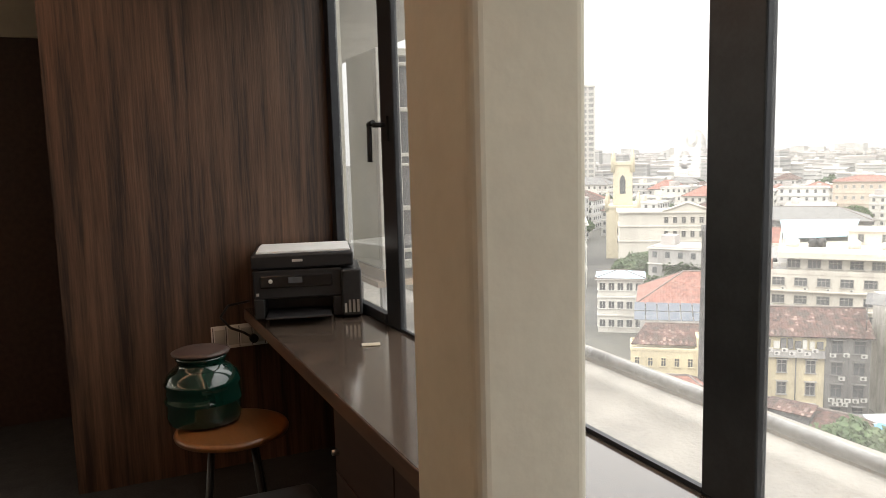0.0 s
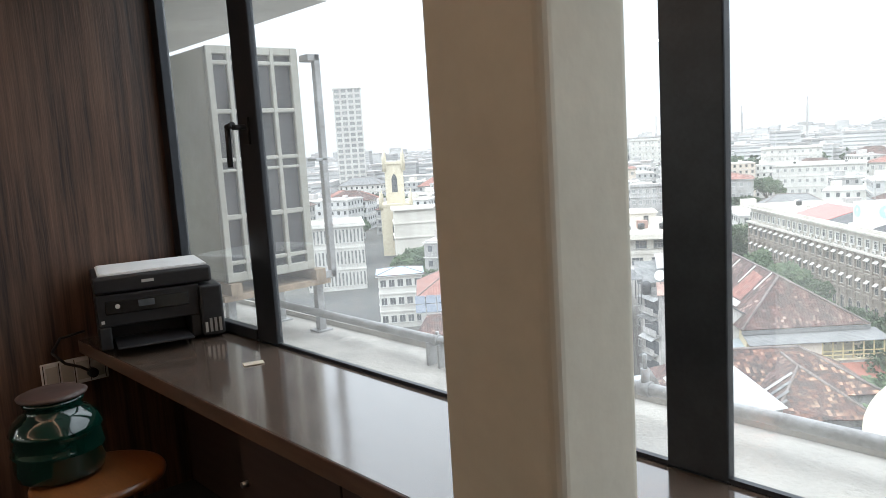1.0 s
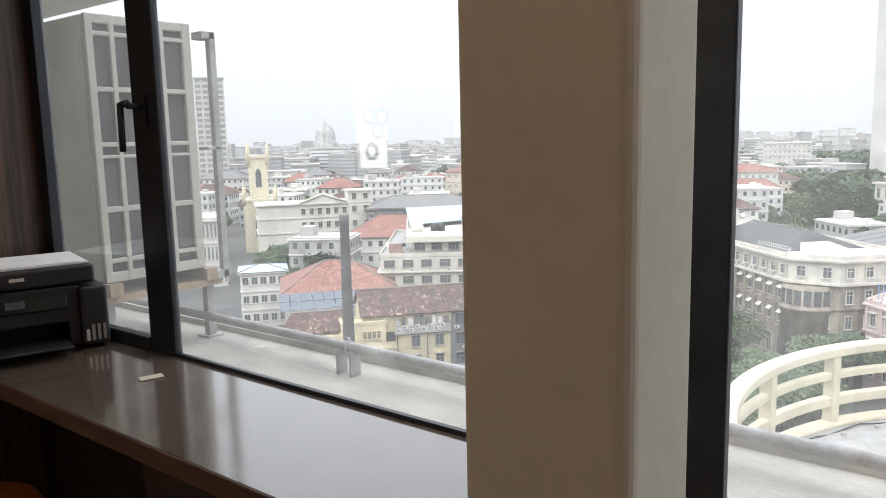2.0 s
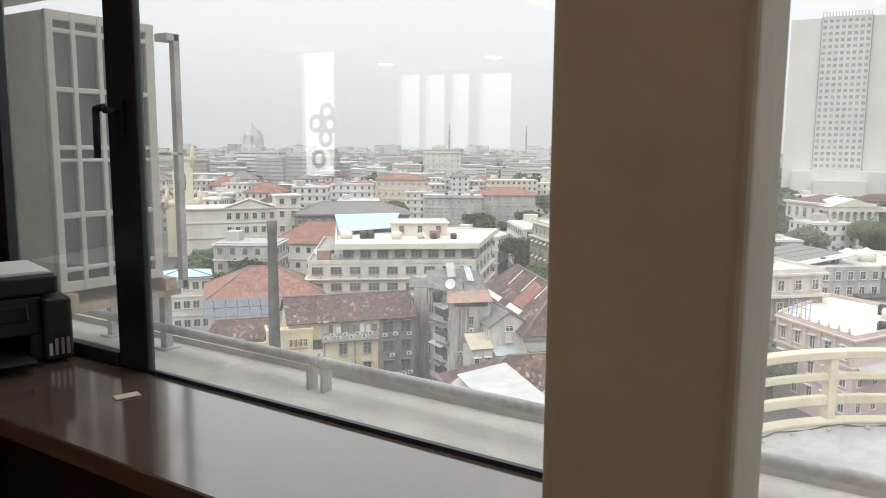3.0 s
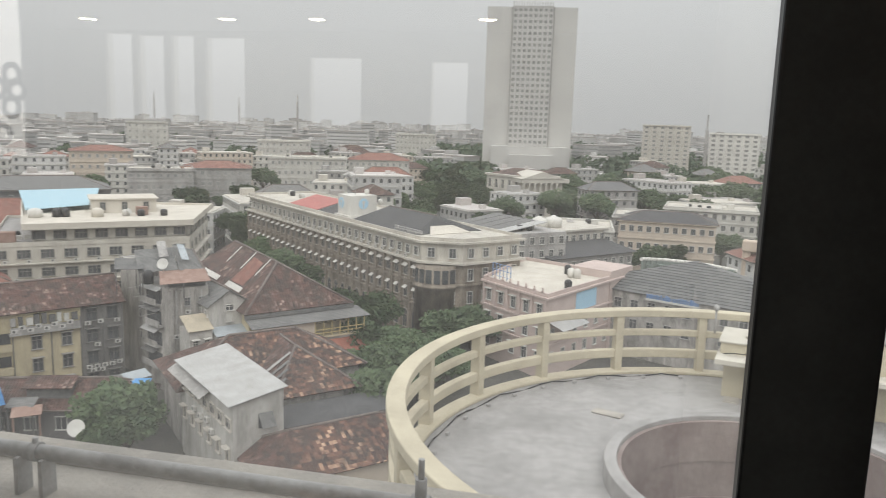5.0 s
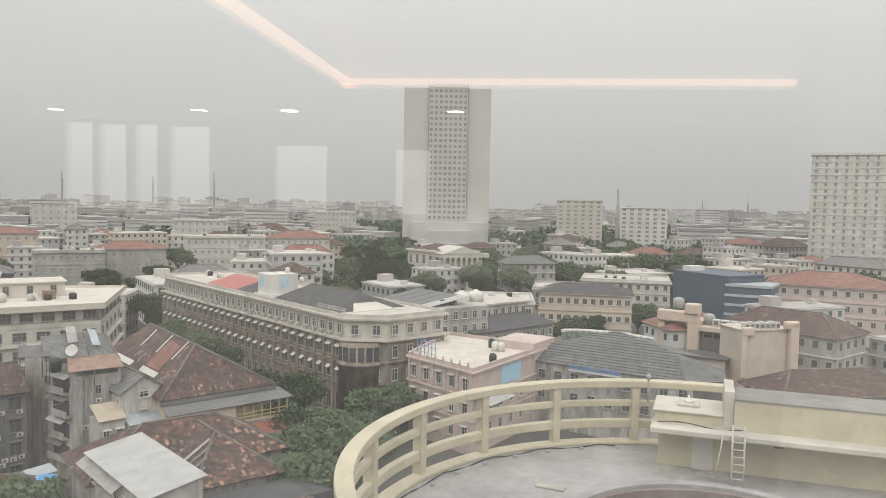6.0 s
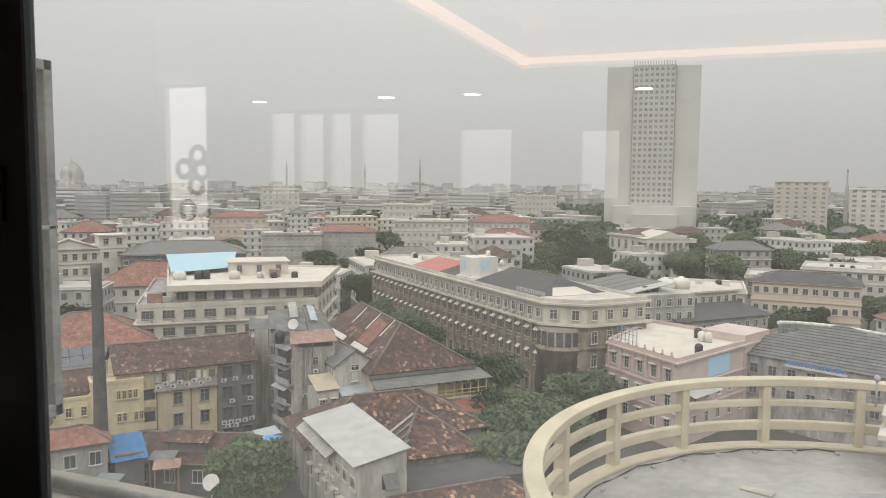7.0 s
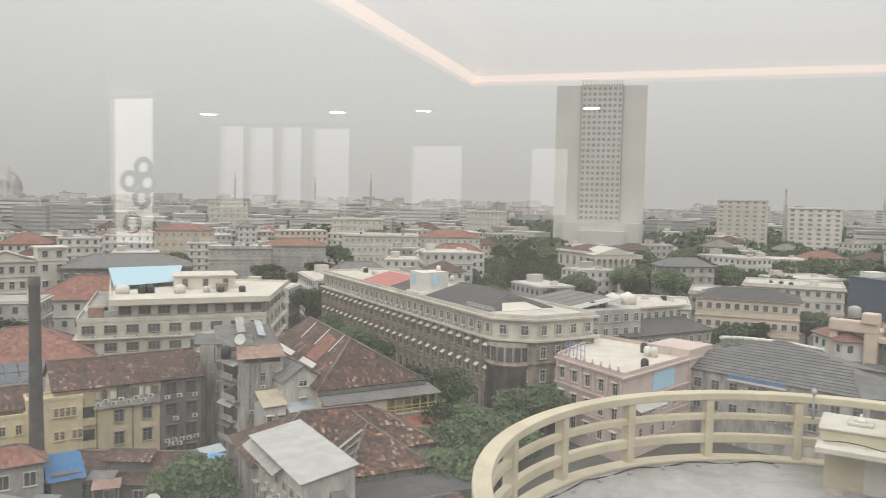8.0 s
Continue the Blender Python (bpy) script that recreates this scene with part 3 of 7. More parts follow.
pts = [(-0.80, -0.45, 0.62), (-0.77, -0.50, 0.66), (-0.76, -0.56, 0.69), (-0.78, -0.60, 0.74), (-0.79, -0.56, 0.79), (-0.80, -0.46, 0.80)]
for p, q in zip(pts, pts[1:]):
    rod(bm, p, q, 0.006, 8)
rod(bm, (-0.812, -0.45, 0.62), (-0.78, -0.45, 0.62), 0.02, 14)
tagged(part("power_cable", bm, BLACK), "black power cable plugged into the socket", "cable")

t = thing("drawer_unit", "dark walnut drawer unit under the counter", "cabinet", pose(0.545, -0.462, 0))
bm = bmesh.new()
block(bm, 0, 1.05, 0.02, 0.40, 0.0, 0.708)
part("body", bm, DARKWOOD, t)
for k in range(3):
    for j in range(2):
        bm = bmesh.new()
        block(bm, 0.004 + j * 0.525, 0.521 + j * 0.525, 0.0, 0.018, 0.03 + k * 0.225, 0.25 + k * 0.225)
        soften(bm, 0.002)
        d = part("drawer", bm, DARKWOOD, t)
        bm = bmesh.new()
        rod(bm, (0.035 + j * 0.525, 0, 0.10 + k * 0.225), (0.035 + j * 0.525, -0.02, 0.10 + k * 0.225), 0.009)
        part("knob", bm, STEEL, d, "steel knob")

t = thing("office_chair", "low black padded chair pushed under the counter", "chair", pose(0.78, -0.74, 0))
bm = bmesh.new()
block(bm, -0.22, 0.22, -0.2, 0.2, 0.40, 0.47)
soften(bm, 0.03, 4)
part("seat", bm, BLACK, t)
bm = bmesh.new()
rod(bm, (0, 0, 0.05), (0, 0, 0.40), 0.025)
part("column", bm, STEEL, t)
bm = bmesh.new()
lathe(bm, [(0.22, 0.0), (0.22, 0.012), (0.04, 0.05)], 32)
part("base", bm, STEEL, t)

# window handle on the sash
bm = bmesh.new()
block(bm, -0.095, -0.055, -0.022, -0.0125, 1.52, 1.62)
rod(bm, (-0.075, -0.02, 1.585), (-0.075, -0.072, 1.585), 0.010)
rod(bm, (-0.075, -0.070, 1.595), (-0.115, -0.074, 1.588), 0.011)
rod(bm, (-0.112, -0.074, 1.592), (-0.116, -0.074, 1.44), 0.0105)
part("handle", bm, BLACK, w, "black lever handle")

# ---- outside: ledge, pipe rail, outdoor unit ----
bm = bmesh.new()
block(bm, -3.0, 6.0, 0.05, 1.0, 0.2, 0.50)
block(bm, -3.0, 6.0, 0.92, 1.02, 0.5, 0.53)
tagged(part("ledge", bm, LEDGE), "weathered cement ledge with a low kerb outside the window", "ledge", kind="structure")
slab("facade_wall", "cement outer wall of the building below the ledge", LEDGE, (-6.6, 6.6, 0.11, 0.2, GROUND, 0.45))
slab("soffit", "white painted canopy slab above the outdoor unit", OFFWHITE, (-6.0, -0.98, 0.12, 1.0, 2.27, 2.40))
t = thing("pipe_rail", "grey painted steel pipe rail clamped along the ledge", "rail", pose(0, 0, 0))
bm = bmesh.new()
rod(bm, (-3.0, 0.80, 0.615), (6.0, 0.70, 0.615), 0.0215, 16)
part("pipe", bm, PIPE, t)
for x in (-2.2, 0.02, 2.2, 4.4):
    y = 0.80 - 0.0111 * (x + 3)
    bm = bmesh.new()
    for dx in (-0.038, 0.038):
        block(bm, x + dx - 0.006, x + dx + 0.006, y - 0.035, y + 0.02, 0.50, 0.605)
    lathe(bm, [(0.027, -0.012), (0.027, 0.012)], 16, pose(x, y, 0.615, 0, 90, 0))
    rod(bm, (x, y, 0.615), (x, y, 0.655), 0.008, 8)
    part("clamp", bm, PIPE, t, "rusty steel clamp")
bm = bmesh.new()
lathe(bm, [(0.027, -0.022), (0.027, 0.022)], 16, pose(1.10, 0.755, 0.615, 0, 90, 0))
rod(bm, (1.10, 0.755, 0.62), (1.10, 0.755, 0.685), 0.015)
rod(bm, (1.10, 0.755, 0.685), (1.10, 0.755, 0.735), 0.008)
part("stud", bm, PIPE, t, "upright steel stud on the pipe")

t = thing("outdoor_unit", "tall ivory air conditioner outdoor unit on a plank stand", "air conditioner", pose(0, 0, 0))
bm = bmesh.new()
block(bm, -1.46, -1.0, 0.275, 0.78, 0.86, 2.015)
soften(bm, 0.012)
part("casing", bm, ACBODY, t)
bm = bmesh.new()
block(bm, -1.0, -0.992, 0.30, 0.76, 0.89, 1.985)
part("coil", bm, ACDARK, t, "dark finned coil")
bm = bmesh.new()
zs = [(0.86, 0.905), (0.945, 0.965), (1.17, 1.195), (1.405, 1.42), (1.455, 1.475), (1.69, 1.712), (1.925, 1.945), (1.975, 2.015)]
for z0, z1 in zs:
    block(bm, -0.992, -0.968, 0.275, 0.78, z0, z1)
for i in range(5):
    y = 0.275 + i * 0.1178
    block(bm, -0.991, -0.966, y - (0 if i == 0 else 0.012), y + (0.034 if i in (0, 4) else 0.012), 0.86, 2.015)
soften(bm, 0.004, 1)
part("grille", bm, ACBODY, t)
bm = bmesh.new()
block(bm, -1.55, -0.93, 0.27, 0.33, 0.80, 0.858)
block(bm, -1.55, -0.93, 0.76, 0.82, 0.80, 0.858)
block(bm, -1.5, -0.95, 0.24, 0.86, 0.77, 0.80)
part("plank_stand", bm, PLANK, t)
for x, y in ((-1.45, 0.3), (-1.02, 0.3), (-1.45, 0.82), (-1.02, 0.82)):
    bm = bmesh.new()
    block(bm, x - 0.02, x + 0.02, y - 0.02, y + 0.02, 0.51, 0.77)
    block(bm, x - 0.045, x + 0.045, y - 0.045, y + 0.045, 0.50, 0.51)
    part("leg", bm, PIPE, t)
bm = bmesh.new()
block(bm, -0.97, -0.935, 0.86, 0.895, 0.80, 1.985)
block(bm, -1.02, -0.935, 0.82, 0.89, 1.95, 1.985)
block(bm, -1.02, -0.935, 0.82, 0.89, 1.43, 1.445)
block(bm, -1.02, -0.935, 0.82, 0.89, 0.80, 0.84)
soften(bm, 0.003, 1)
part("side_bracket", bm, PIPE, t, "grey steel side bracket")

# ---- round terrace one storey below ----
CX, CY = 5.3, 15.2
FLOOR_Z = -5.9


def ringwall(bm, r0, r1, z0, z1, a0=0.0, a1=360.0, n=96):
    """A curved wall between two radii round the terrace's middle."""
    rows = []
    for i in range(n + 1):
        a = radians(a0 + (a1 - a0) * i / n)
        c, s = math.cos(a), math.sin(a)
        rows.append([bm.verts.new((CX + r * c, CY + r * s, z)) for r, z in ((r0, z0), (r1, z0), (r1, z1), (r0, z1))])
    for p, q in zip(rows, rows[1:]):
        for j in range(4):
            bm.faces.new((p[j], q[j], q[(j + 1) % 4], p[(j + 1) % 4]))
    if a1 - a0 < 360:
        bm.faces.new(rows[0])
        bm.faces.new(rows[-1][::-1])


bm = bmesh.new()
ringwall(bm, 3.35, 8.02, GROUND, FLOOR_Z)
tagged(part("terrace_floor", bm, TERRACE), "pale cement floor of a round terrace one storey below", "terrace", kind="structure")
bm = bmesh.new()
ringwall(bm, 3.22, 3.5, FLOOR_Z - 1.2, FLOOR_Z + 0.42)
soften(bm, 0.03, 2, 50)
tagged(part("light_well", bm, TERRACE), "low cement rim round the terrace's light well", "terrace", kind="structure")
bm = bmesh.new()
ringwall(bm, 3.12, 3.216, FLOOR_Z - 0.75, FLOOR_Z + 0.3)
ringwall(bm, 3.12, 3.216, FLOOR_Z - 6, FLOOR_Z - 1.7)
ringwall(bm, 3.16, 3.216, FLOOR_Z - 1.7, FLOOR_Z - 0.75)
tagged(part("well_lining", bm, mat("brown_stained_plaster", (0.20, 0.15, 0.14), (0.30, 0.25, 0.23), 0.8, 0.9, 0.2)), "brown stained lining of the light well", "terrace", kind="structure")
t = thing("terrace_parapet", "cream painted concrete railing round the terrace", "railing", pose(0, 0, 0), kind="structure")
A0, A1 = 74, 262
for r0, r1, z0, z1 in ((7.72, 8.12, -4.12, -3.9), (7.84, 8.04, -4.74, -4.55), (7.82, 8.04, -5.42, -5.16), (7.62, 8.06, FLOOR_Z, -5.8)):
    bm = bmesh.new()
    ringwall(bm, r0, r1, z0, z1, A0, A1, 72)
    soften(bm, 0.03, 2, 50)
    part("rail", bm, CREAM, t)
for k in range(10):
    a = radians(94.8 + 18.8 * k)
    bm = bmesh.new()
    block(bm, -0.16, 0.16, -0.12, 0.12, FLOOR_Z, -4.0)
    soften(bm, 0.02, 1)
    ob = part("post", bm, CREAM, t)
    ob.matrix_basis = Matrix.Translation((CX + 7.93 * math.cos(a), CY + 7.93 * math.sin(a), 0)) @ pose(0, 0, 0, 0, 0, math.degrees(a))
bm = bmesh.new()
for k in range(40):
    a, b = radians(100 + 4 * k), radians(104 + 4 * k)
    z = lambda i: FLOOR_Z + 0.03 + 0.05 * math.sin(i * 1.7)
    rod(bm, (CX + 7.45 * math.cos(a), CY + 7.45 * math.sin(a), z(k)), (CX + 7.45 * math.cos(b), CY + 7.45 * math.sin(b), z(k + 1)), 0.02, 6)
tagged(part("floor_cable", bm, BLACK), "dark cable lying round the terrace's edge", "cable")

bm = bmesh.new()
block(bm, -0.4, 0.4, -0.17, 0.17, 0, 0.05)
soften(bm, 0.02, 1)
tagged(part("cover_plate", bm, LEDGE), "loose cement cover plate on the terrace floor", "plate").matrix_basis = pose(1.9, 18.75, FLOOR_Z + 0.001, 0, 0, -20)
for k in range(14):
    q = radians(100 + 9 * k)
    bm = bmesh.new()
    block(bm, -0.045, 0.045, -0.06, 0.06, 0, 0.08)
    soften(bm, 0.015, 1)
    tagged(part("cable_block", bm, TERRACE), "small cement block holding the terrace cable", "block", "cable blocks").matrix_basis = pose(CX + 7.25 * math.cos(q), CY + 7.25 * math.sin(q), FLOOR_Z + 0.001, 0, 0, math.degrees(q))
t = thing("rooftop_room", "cream plastered rooftop room with a flat white roof and a ladder", "building", pose(0, 0, 0))
ROOM = pose(5.05, 21.15, 0, 0, 0, -13)


def on_room(name, m, *boxes, label="", bevel=0.0):
    bm = bmesh.new()
    for q in boxes:
        block(bm, *q, ROOM)
    if bevel:
        soften(bm, bevel, 2)
    return part(name, bm, m, t, label)


on_room("wall", CREAM, (0, 9, 0, 1.3, FLOOR_Z, -4.72))
on_room("canopy", CREAMCEMENT, (-0.18, 9, -1.0, 0.2, -4.72, -4.56), bevel=0.03)
on_room("parapet_box", CREAM, (-0.1, 1.75, -0.3, 1.3, -4.56, -4.26))
on_room("roof", CREAMCEMENT, (-0.16, 1.75, -0.36, 1.36, -4.26, -4.2), (0.5, 1.1, 0.2, 0.8, -4.2, -4.12), bevel=0.02)
on_room("pillar", CREAMCEMENT, (1.75, 2.02, -0.32, 1.3, -4.56, -3.52), bevel=0.02)
on_room("upstand", CREAM, (2.02, 9, -0.42, 1.1, -4.56, -3.74))
on_room("upstand_top", COPING, (2.02, 9, -0.44, 1.12, -3.74, -3.69), label="dark weathered coping")
on_room("door", TRIM, (0.95, 1.5, -0.05, -0.003, FLOOR_Z, -4.78), label="white painted door")
on_room("vent", DARKWALL, (3.1, 3.35, -0.04, -0.003, -5.05, -4.95), label="small dark vent")
on_room("step", LEDGE, (0.1, 0.5, -0.55, -0.1, FLOOR_Z, -5.85), (1.1, 1.9, -0.6, -0.12, FLOOR_Z, -5.88))
bm = bmesh.new()
lathe(bm, [(0.16, -4.12), (0.1, -4.04), (0.03, -4.0), (0.03, -3.92)], 14, ROOM @ pose(0.8, 0.5, 0))
part("finial", bm, WHITEPAINT, t)
bm = bmesh.new()
for x in (1.98, 2.28):
    rod(bm, ROOM @ Vector((x, -1.12, FLOOR_Z)), ROOM @ Vector((x, -1.04, -4.25)), 0.025, 8)
for k in range(8):
    rod(bm, ROOM @ Vector((1.98, -1.11, FLOOR_Z + 0.2 + 0.2 * k)), ROOM @ Vector((2.28, -1.11, FLOOR_Z + 0.2 + 0.2 * k)), 0.016, 6)
rod(bm, ROOM @ Vector((1.55, -0.95, FLOOR_Z)), ROOM @ Vector((1.75, -1.02, -4.5)), 0.018, 6)
part("ladder", bm, TRIM, t, "pale steel ladder")
bm = bmesh.new()
for k in range(14):
    x0, x1 = 0.0 + 0.16 * k, 0.16 + 0.16 * k
    rod(bm, ROOM @ Vector((x0, -0.5, -4.52 + 0.05 * math.sin(k * 0.45))), ROOM @ Vector((x1, -0.5, -4.52 + 0.05 * math.sin((k + 1) * 0.45))), 0.014, 5)
part("roof_cable", bm, BLACK, t, "dark cable slung over the roof")
bm = bmesh.new()
rod(bm, (4.85, 21.95, -4.3), (4.85, 21.95, -3.6), 0.03, 10)
lathe(bm, [(0.0, -0.1), (0.075, -0.05), (0.08, 0.04), (0.025, 0.11)], 12, pose(4.85, 21.95, -3.55))
part("lamp_post", bm, PIPE, t)

# ---- the city ----
slab("ground", "dark asphalt and yards between the old buildings", EARTH, (-3200, 3200, 0.21, 4600, GROUND - 1, GROUND), category="ground")
WINDOWS = {}


def window_mesh(wd, ht, hood, pane=None):
    """A window that stands on a wall's face, looking to -y: frame, pane, sill and hood."""
    pane = pane or PANE
    key = (round(wd, 2), round(ht, 2), hood, pane.name)
    if key not in WINDOWS:
        bm = bmesh.new()
        block(bm, -wd / 2, wd / 2, -0.05, 0.1, -ht / 2, ht / 2, None, 1)
        f = 0.09
        for q in ((-wd / 2 - f, -wd / 2, -ht / 2, ht / 2), (wd / 2, wd / 2 + f, -ht / 2, ht / 2), (-f / 3, f / 3, -ht / 2, ht / 2)):
            block(bm, q[0], q[1], -0.14, 0.1, q[2], q[3])
        block(bm, -wd / 2 - 0.2, wd / 2 + 0.2, -0.28, 0.1, -ht / 2 - 0.16, -ht / 2)
        block(bm, -wd / 2 - 0.15, wd / 2 + 0.15, -0.75 if hood else -0.2, 0.1, ht / 2, ht / 2 + 0.14)
        WINDOWS[key] = mesh_of("window", bm, [TRIM, pane])
    return WINDOWS[key]


def roof_mesh(L, D, e0, e1, over, gable=False):
    """A pitched roof over L x D: hipped, or with gable ends, with ridge and hip caps."""
    bm = bmesh.new()
    x0, x1, y0, y1 = -over, L + over, -over, D + over
    along_x = (x1 - x0) >= (y1 - y0)
    ins = 0 if gable else min(x1 - x0, y1 - y0) / 2 * 0.92
    if along_x:
        r = [(x0 + ins, (y0 + y1) / 2), (x1 - ins, (y0 + y1) / 2)]
    else:
        r = [((x0 + x1) / 2, y0 + ins), ((x0 + x1) / 2, y1 - ins)]
    c = [Vector((x, y, e0)) for x, y in ((x0, y0), (x1, y0), (x1, y1), (x0, y1))]
    q = [Vector((x, y, e1)) for x, y in r]
    for f in ([(c[0], c[1], q[1], q[0]), (c[1], c[2], q[1]), (c[2], c[3], q[0], q[1]), (c[3], c[0], q[0])] if along_x else
              [(c[0], c[1], q[0]), (c[1], c[2], q[1], q[0]), (c[2], c[3], q[1]), (c[3], c[0], q[0], q[1])]):
        slope(bm, f, 0, 0.25)
    cs = [Vector((x, y, e0)) for x, y in ((x0, y0), (x1, y0), (x1, y1), (x0, y1))]
    qs = [Vector((x, y, e1)) for x, y in r]
    rod(bm, qs[0], qs[1], 0.22, 6, 1)
    if not gable:
        pairs = ((0, 0), (3, 0), (1, 1), (2, 1)) if along_x else ((0, 0), (1, 0), (2, 1), (3, 1))
        for i, j in pairs:
            rod(bm, cs[i], qs[j], 0.18, 6, 1)
    for i in range(4):
        rod(bm, cs[i] - Vector((0, 0, 0.12)), cs[(i + 1) % 4] - Vector((0, 0, 0.12)), 0.14, 6, 1)
    return bm


def house(label, a, b, depth, h, wall, rows=4, cols=8, side=4, roof="flat", roofmat=None, rise=4.0, size=(1.4, 1.8), hood=False,
          group="", top=None, base=0.0, bands=True, category="building", name="building", over=0.7, tanks=0, gable=False, which="flr", pane=None):
    a, b = Vector((*a, 0)), Vector((*b, 0))
    d = b - a
    L = d.length
    t = thing(name, label, category, Matrix.Translation((a.x, a.y, GROUND)) @ Matrix.Rotation(math.atan2(d.y, d.x), 4, "Z"), group)
    fh = (h - base) / rows
    bm = bmesh.new()
    block(bm, 0, L, 0, depth, 0, h if top is None else h - fh)
    part("wall", bm, wall, t)
    if top is not None:
        bm = bmesh.new()
        block(bm, 0.02, L - 0.02, 0.02, depth - 0.02, h - fh, h)
        part("upper_wall", bm, top, t)
    if bands:
        for k in range(1, rows + 1):
            z, o = base + fh * k, (0.75 if k == rows or (top is not None and k == rows - 1) else 0.28)
            bm = bmesh.new()
            block(bm, -o, L + o, -o, depth + o, z - 0.45, z - 0.08)
            part("cornice", bm, (top if top is not None and k >= rows - 1 else (wall if wall is not DARKWALL else GREYWALL)), t)
    if roof == "flat":
        bm = bmesh.new()
        for q in ((-0.3, L + 0.3, -0.3, 0.1), (-0.3, L + 0.3, depth - 0.1, depth + 0.3), (-0.3, 0.1, 0.1, depth - 0.1), (L - 0.1, L + 0.3, 0.1, depth - 0.1)):
            block(bm, *q, h - 0.05, h + 0.85)
        part("parapet", bm, top or wall, t)
        bm = bmesh.new()
        block(bm, 0.1, L - 0.1, 0.1, depth - 0.1, h - 0.05, h + 0.15)
        part("roof", bm, roofmat or ROOFPALE, t)
    else:
        part("roof", roof_mesh(L, depth, h, h + rise, over, gable), [roofmat or TILE, CAPS], t)
        if gable:
            bm = bmesh.new()
            for x in (0.0, L - 0.3):
                vs = [bm.verts.new(p) for p in ((x, 0, h), (x, depth, h), (x, depth / 2, h + rise - 0.3), (x + 0.3, 0, h), (x + 0.3, depth, h), (x + 0.3, depth / 2, h + rise - 0.3))]
                for f in ((0, 2, 1), (3, 4, 5), (0, 1, 4, 3), (1, 2, 5, 4), (2, 0, 3, 5)):
                    bm.faces.new([vs[i] for i in f])
            part("gable_wall", bm, wall, t)
    for k in range(rows):
        z = base + fh * (k + 0.52)
        me = window_mesh(min(size[0], L / cols * 0.7), min(size[1], fh * 0.6), hood and k < rows - 1, pane)
        spots = []
        if "f" in which:
            spots += [pose(L * (i + 0.5) / cols, 0, z) for i in range(cols)]
        if "r" in which:
            spots += [pose(L, depth * (i + 0.5) / side, z, 0, 0, 90) for i in range(side)]
        if "l" in which:
            spots += [pose(0, depth * (i + 0.5) / side, z, 0, 0, -90) for i in range(side)]
        for m in spots:
            ob = new("window", me)
            ob.parent, ob.matrix_basis = t, m
    for i in range(tanks):
        bm = bmesh.new()
        lathe(bm, [(0.9, 0), (0.95, 1.2), (0.75, 1.5), (0.3, 1.6)], 14, pose(L * (0.2 + 0.25 * i), depth * 0.6, h + 0.15))
        part("water_tank", bm, BLACK if i % 2 == 0 else OFFWHITE, t, "round plastic water tank")
    return t


def polar(az, dist):
    return (-dist * math.sin(radians(az)), dist * math.cos(radians(az)))


def seen_house(label, az0, az1, top_el, dist, depth, wall, turn=0.0, **kw):
    """A house between two bearings from the window, whose eaves lie at an elevation."""
    a, b = Vector(polar(az0, dist * (1 + turn))), Vector(polar(az1, dist * (1 - turn)))
    h = 1.6 + dist * math.tan(radians(top_el)) - GROUND
    # beyond 350 m the panes take the colour lightened for haze
    return house(label, tuple(a), tuple(b), depth, h, wall, pane=HAZEPANE if dist > 350 else PANE, **kw)


# ---- helpers for the nearer buildings: plan points in world metres, heights over the ground ----
def grown(pts, d):
    """The outline moved outwards by d."""
    out, n = [], len(pts)
    for i in range(n):
        p, a, b = Vector(pts[i]), Vector(pts[i - 1]), Vector(pts[(i + 1) % n])
        e, f = (p - a).normalized(), (b - p).normalized()
        m = (Vector((e.y, -e.x)) + Vector((f.y, -f.x)))
        m = m / max(0.35, m.length_squared / 2)
        out.append((p.x + m.x * d, p.y + m.y * d))
    return out


def site(name, label, category, at, group=""):
    return thing(name, label, category, Matrix.Translation((at[0], at[1], GROUND)), group)


def local(t, p):
    o = t.matrix_basis.translation
    return Vector((p[0] - o.x, p[1] - o.y))


def mass(t, name, pts, z0, z1, m, grow=0.0, label=""):
    """A solid over an outline."""
    bm = bmesh.new()
    prism(bm, [tuple(local(t, p)) for p in (grown(pts, grow) if grow else pts)], z0, z1)
    return part(name, bm, m, t, label)


def rim(t, pts, z0, z1, m, wide=0.35, grow=0.15, name="parapet"):
    """A low wall all along an outline."""
    bm = bmesh.new()
    outer, inner = [[local(t, p) for p in grown(pts, g)] for g in (grow, grow - wide)]
    rows = [[bm.verts.new((*a, z0)), bm.verts.new((*a, z1)), bm.verts.new((*b, z1)), bm.verts.new((*b, z0))] for a, b in zip(outer, inner)]
    n = len(rows)
    for i in range(n):
        p, q = rows[i], rows[(i + 1) % n]
        for j in range(4):
            bm.faces.new((p[j], q[j], q[(j + 1) % 4], p[(j + 1) % 4]))
    bmesh.ops.recalc_face_normals(bm, faces=bm.faces)
    return part(name, bm, m, t)


GLAZING = {}


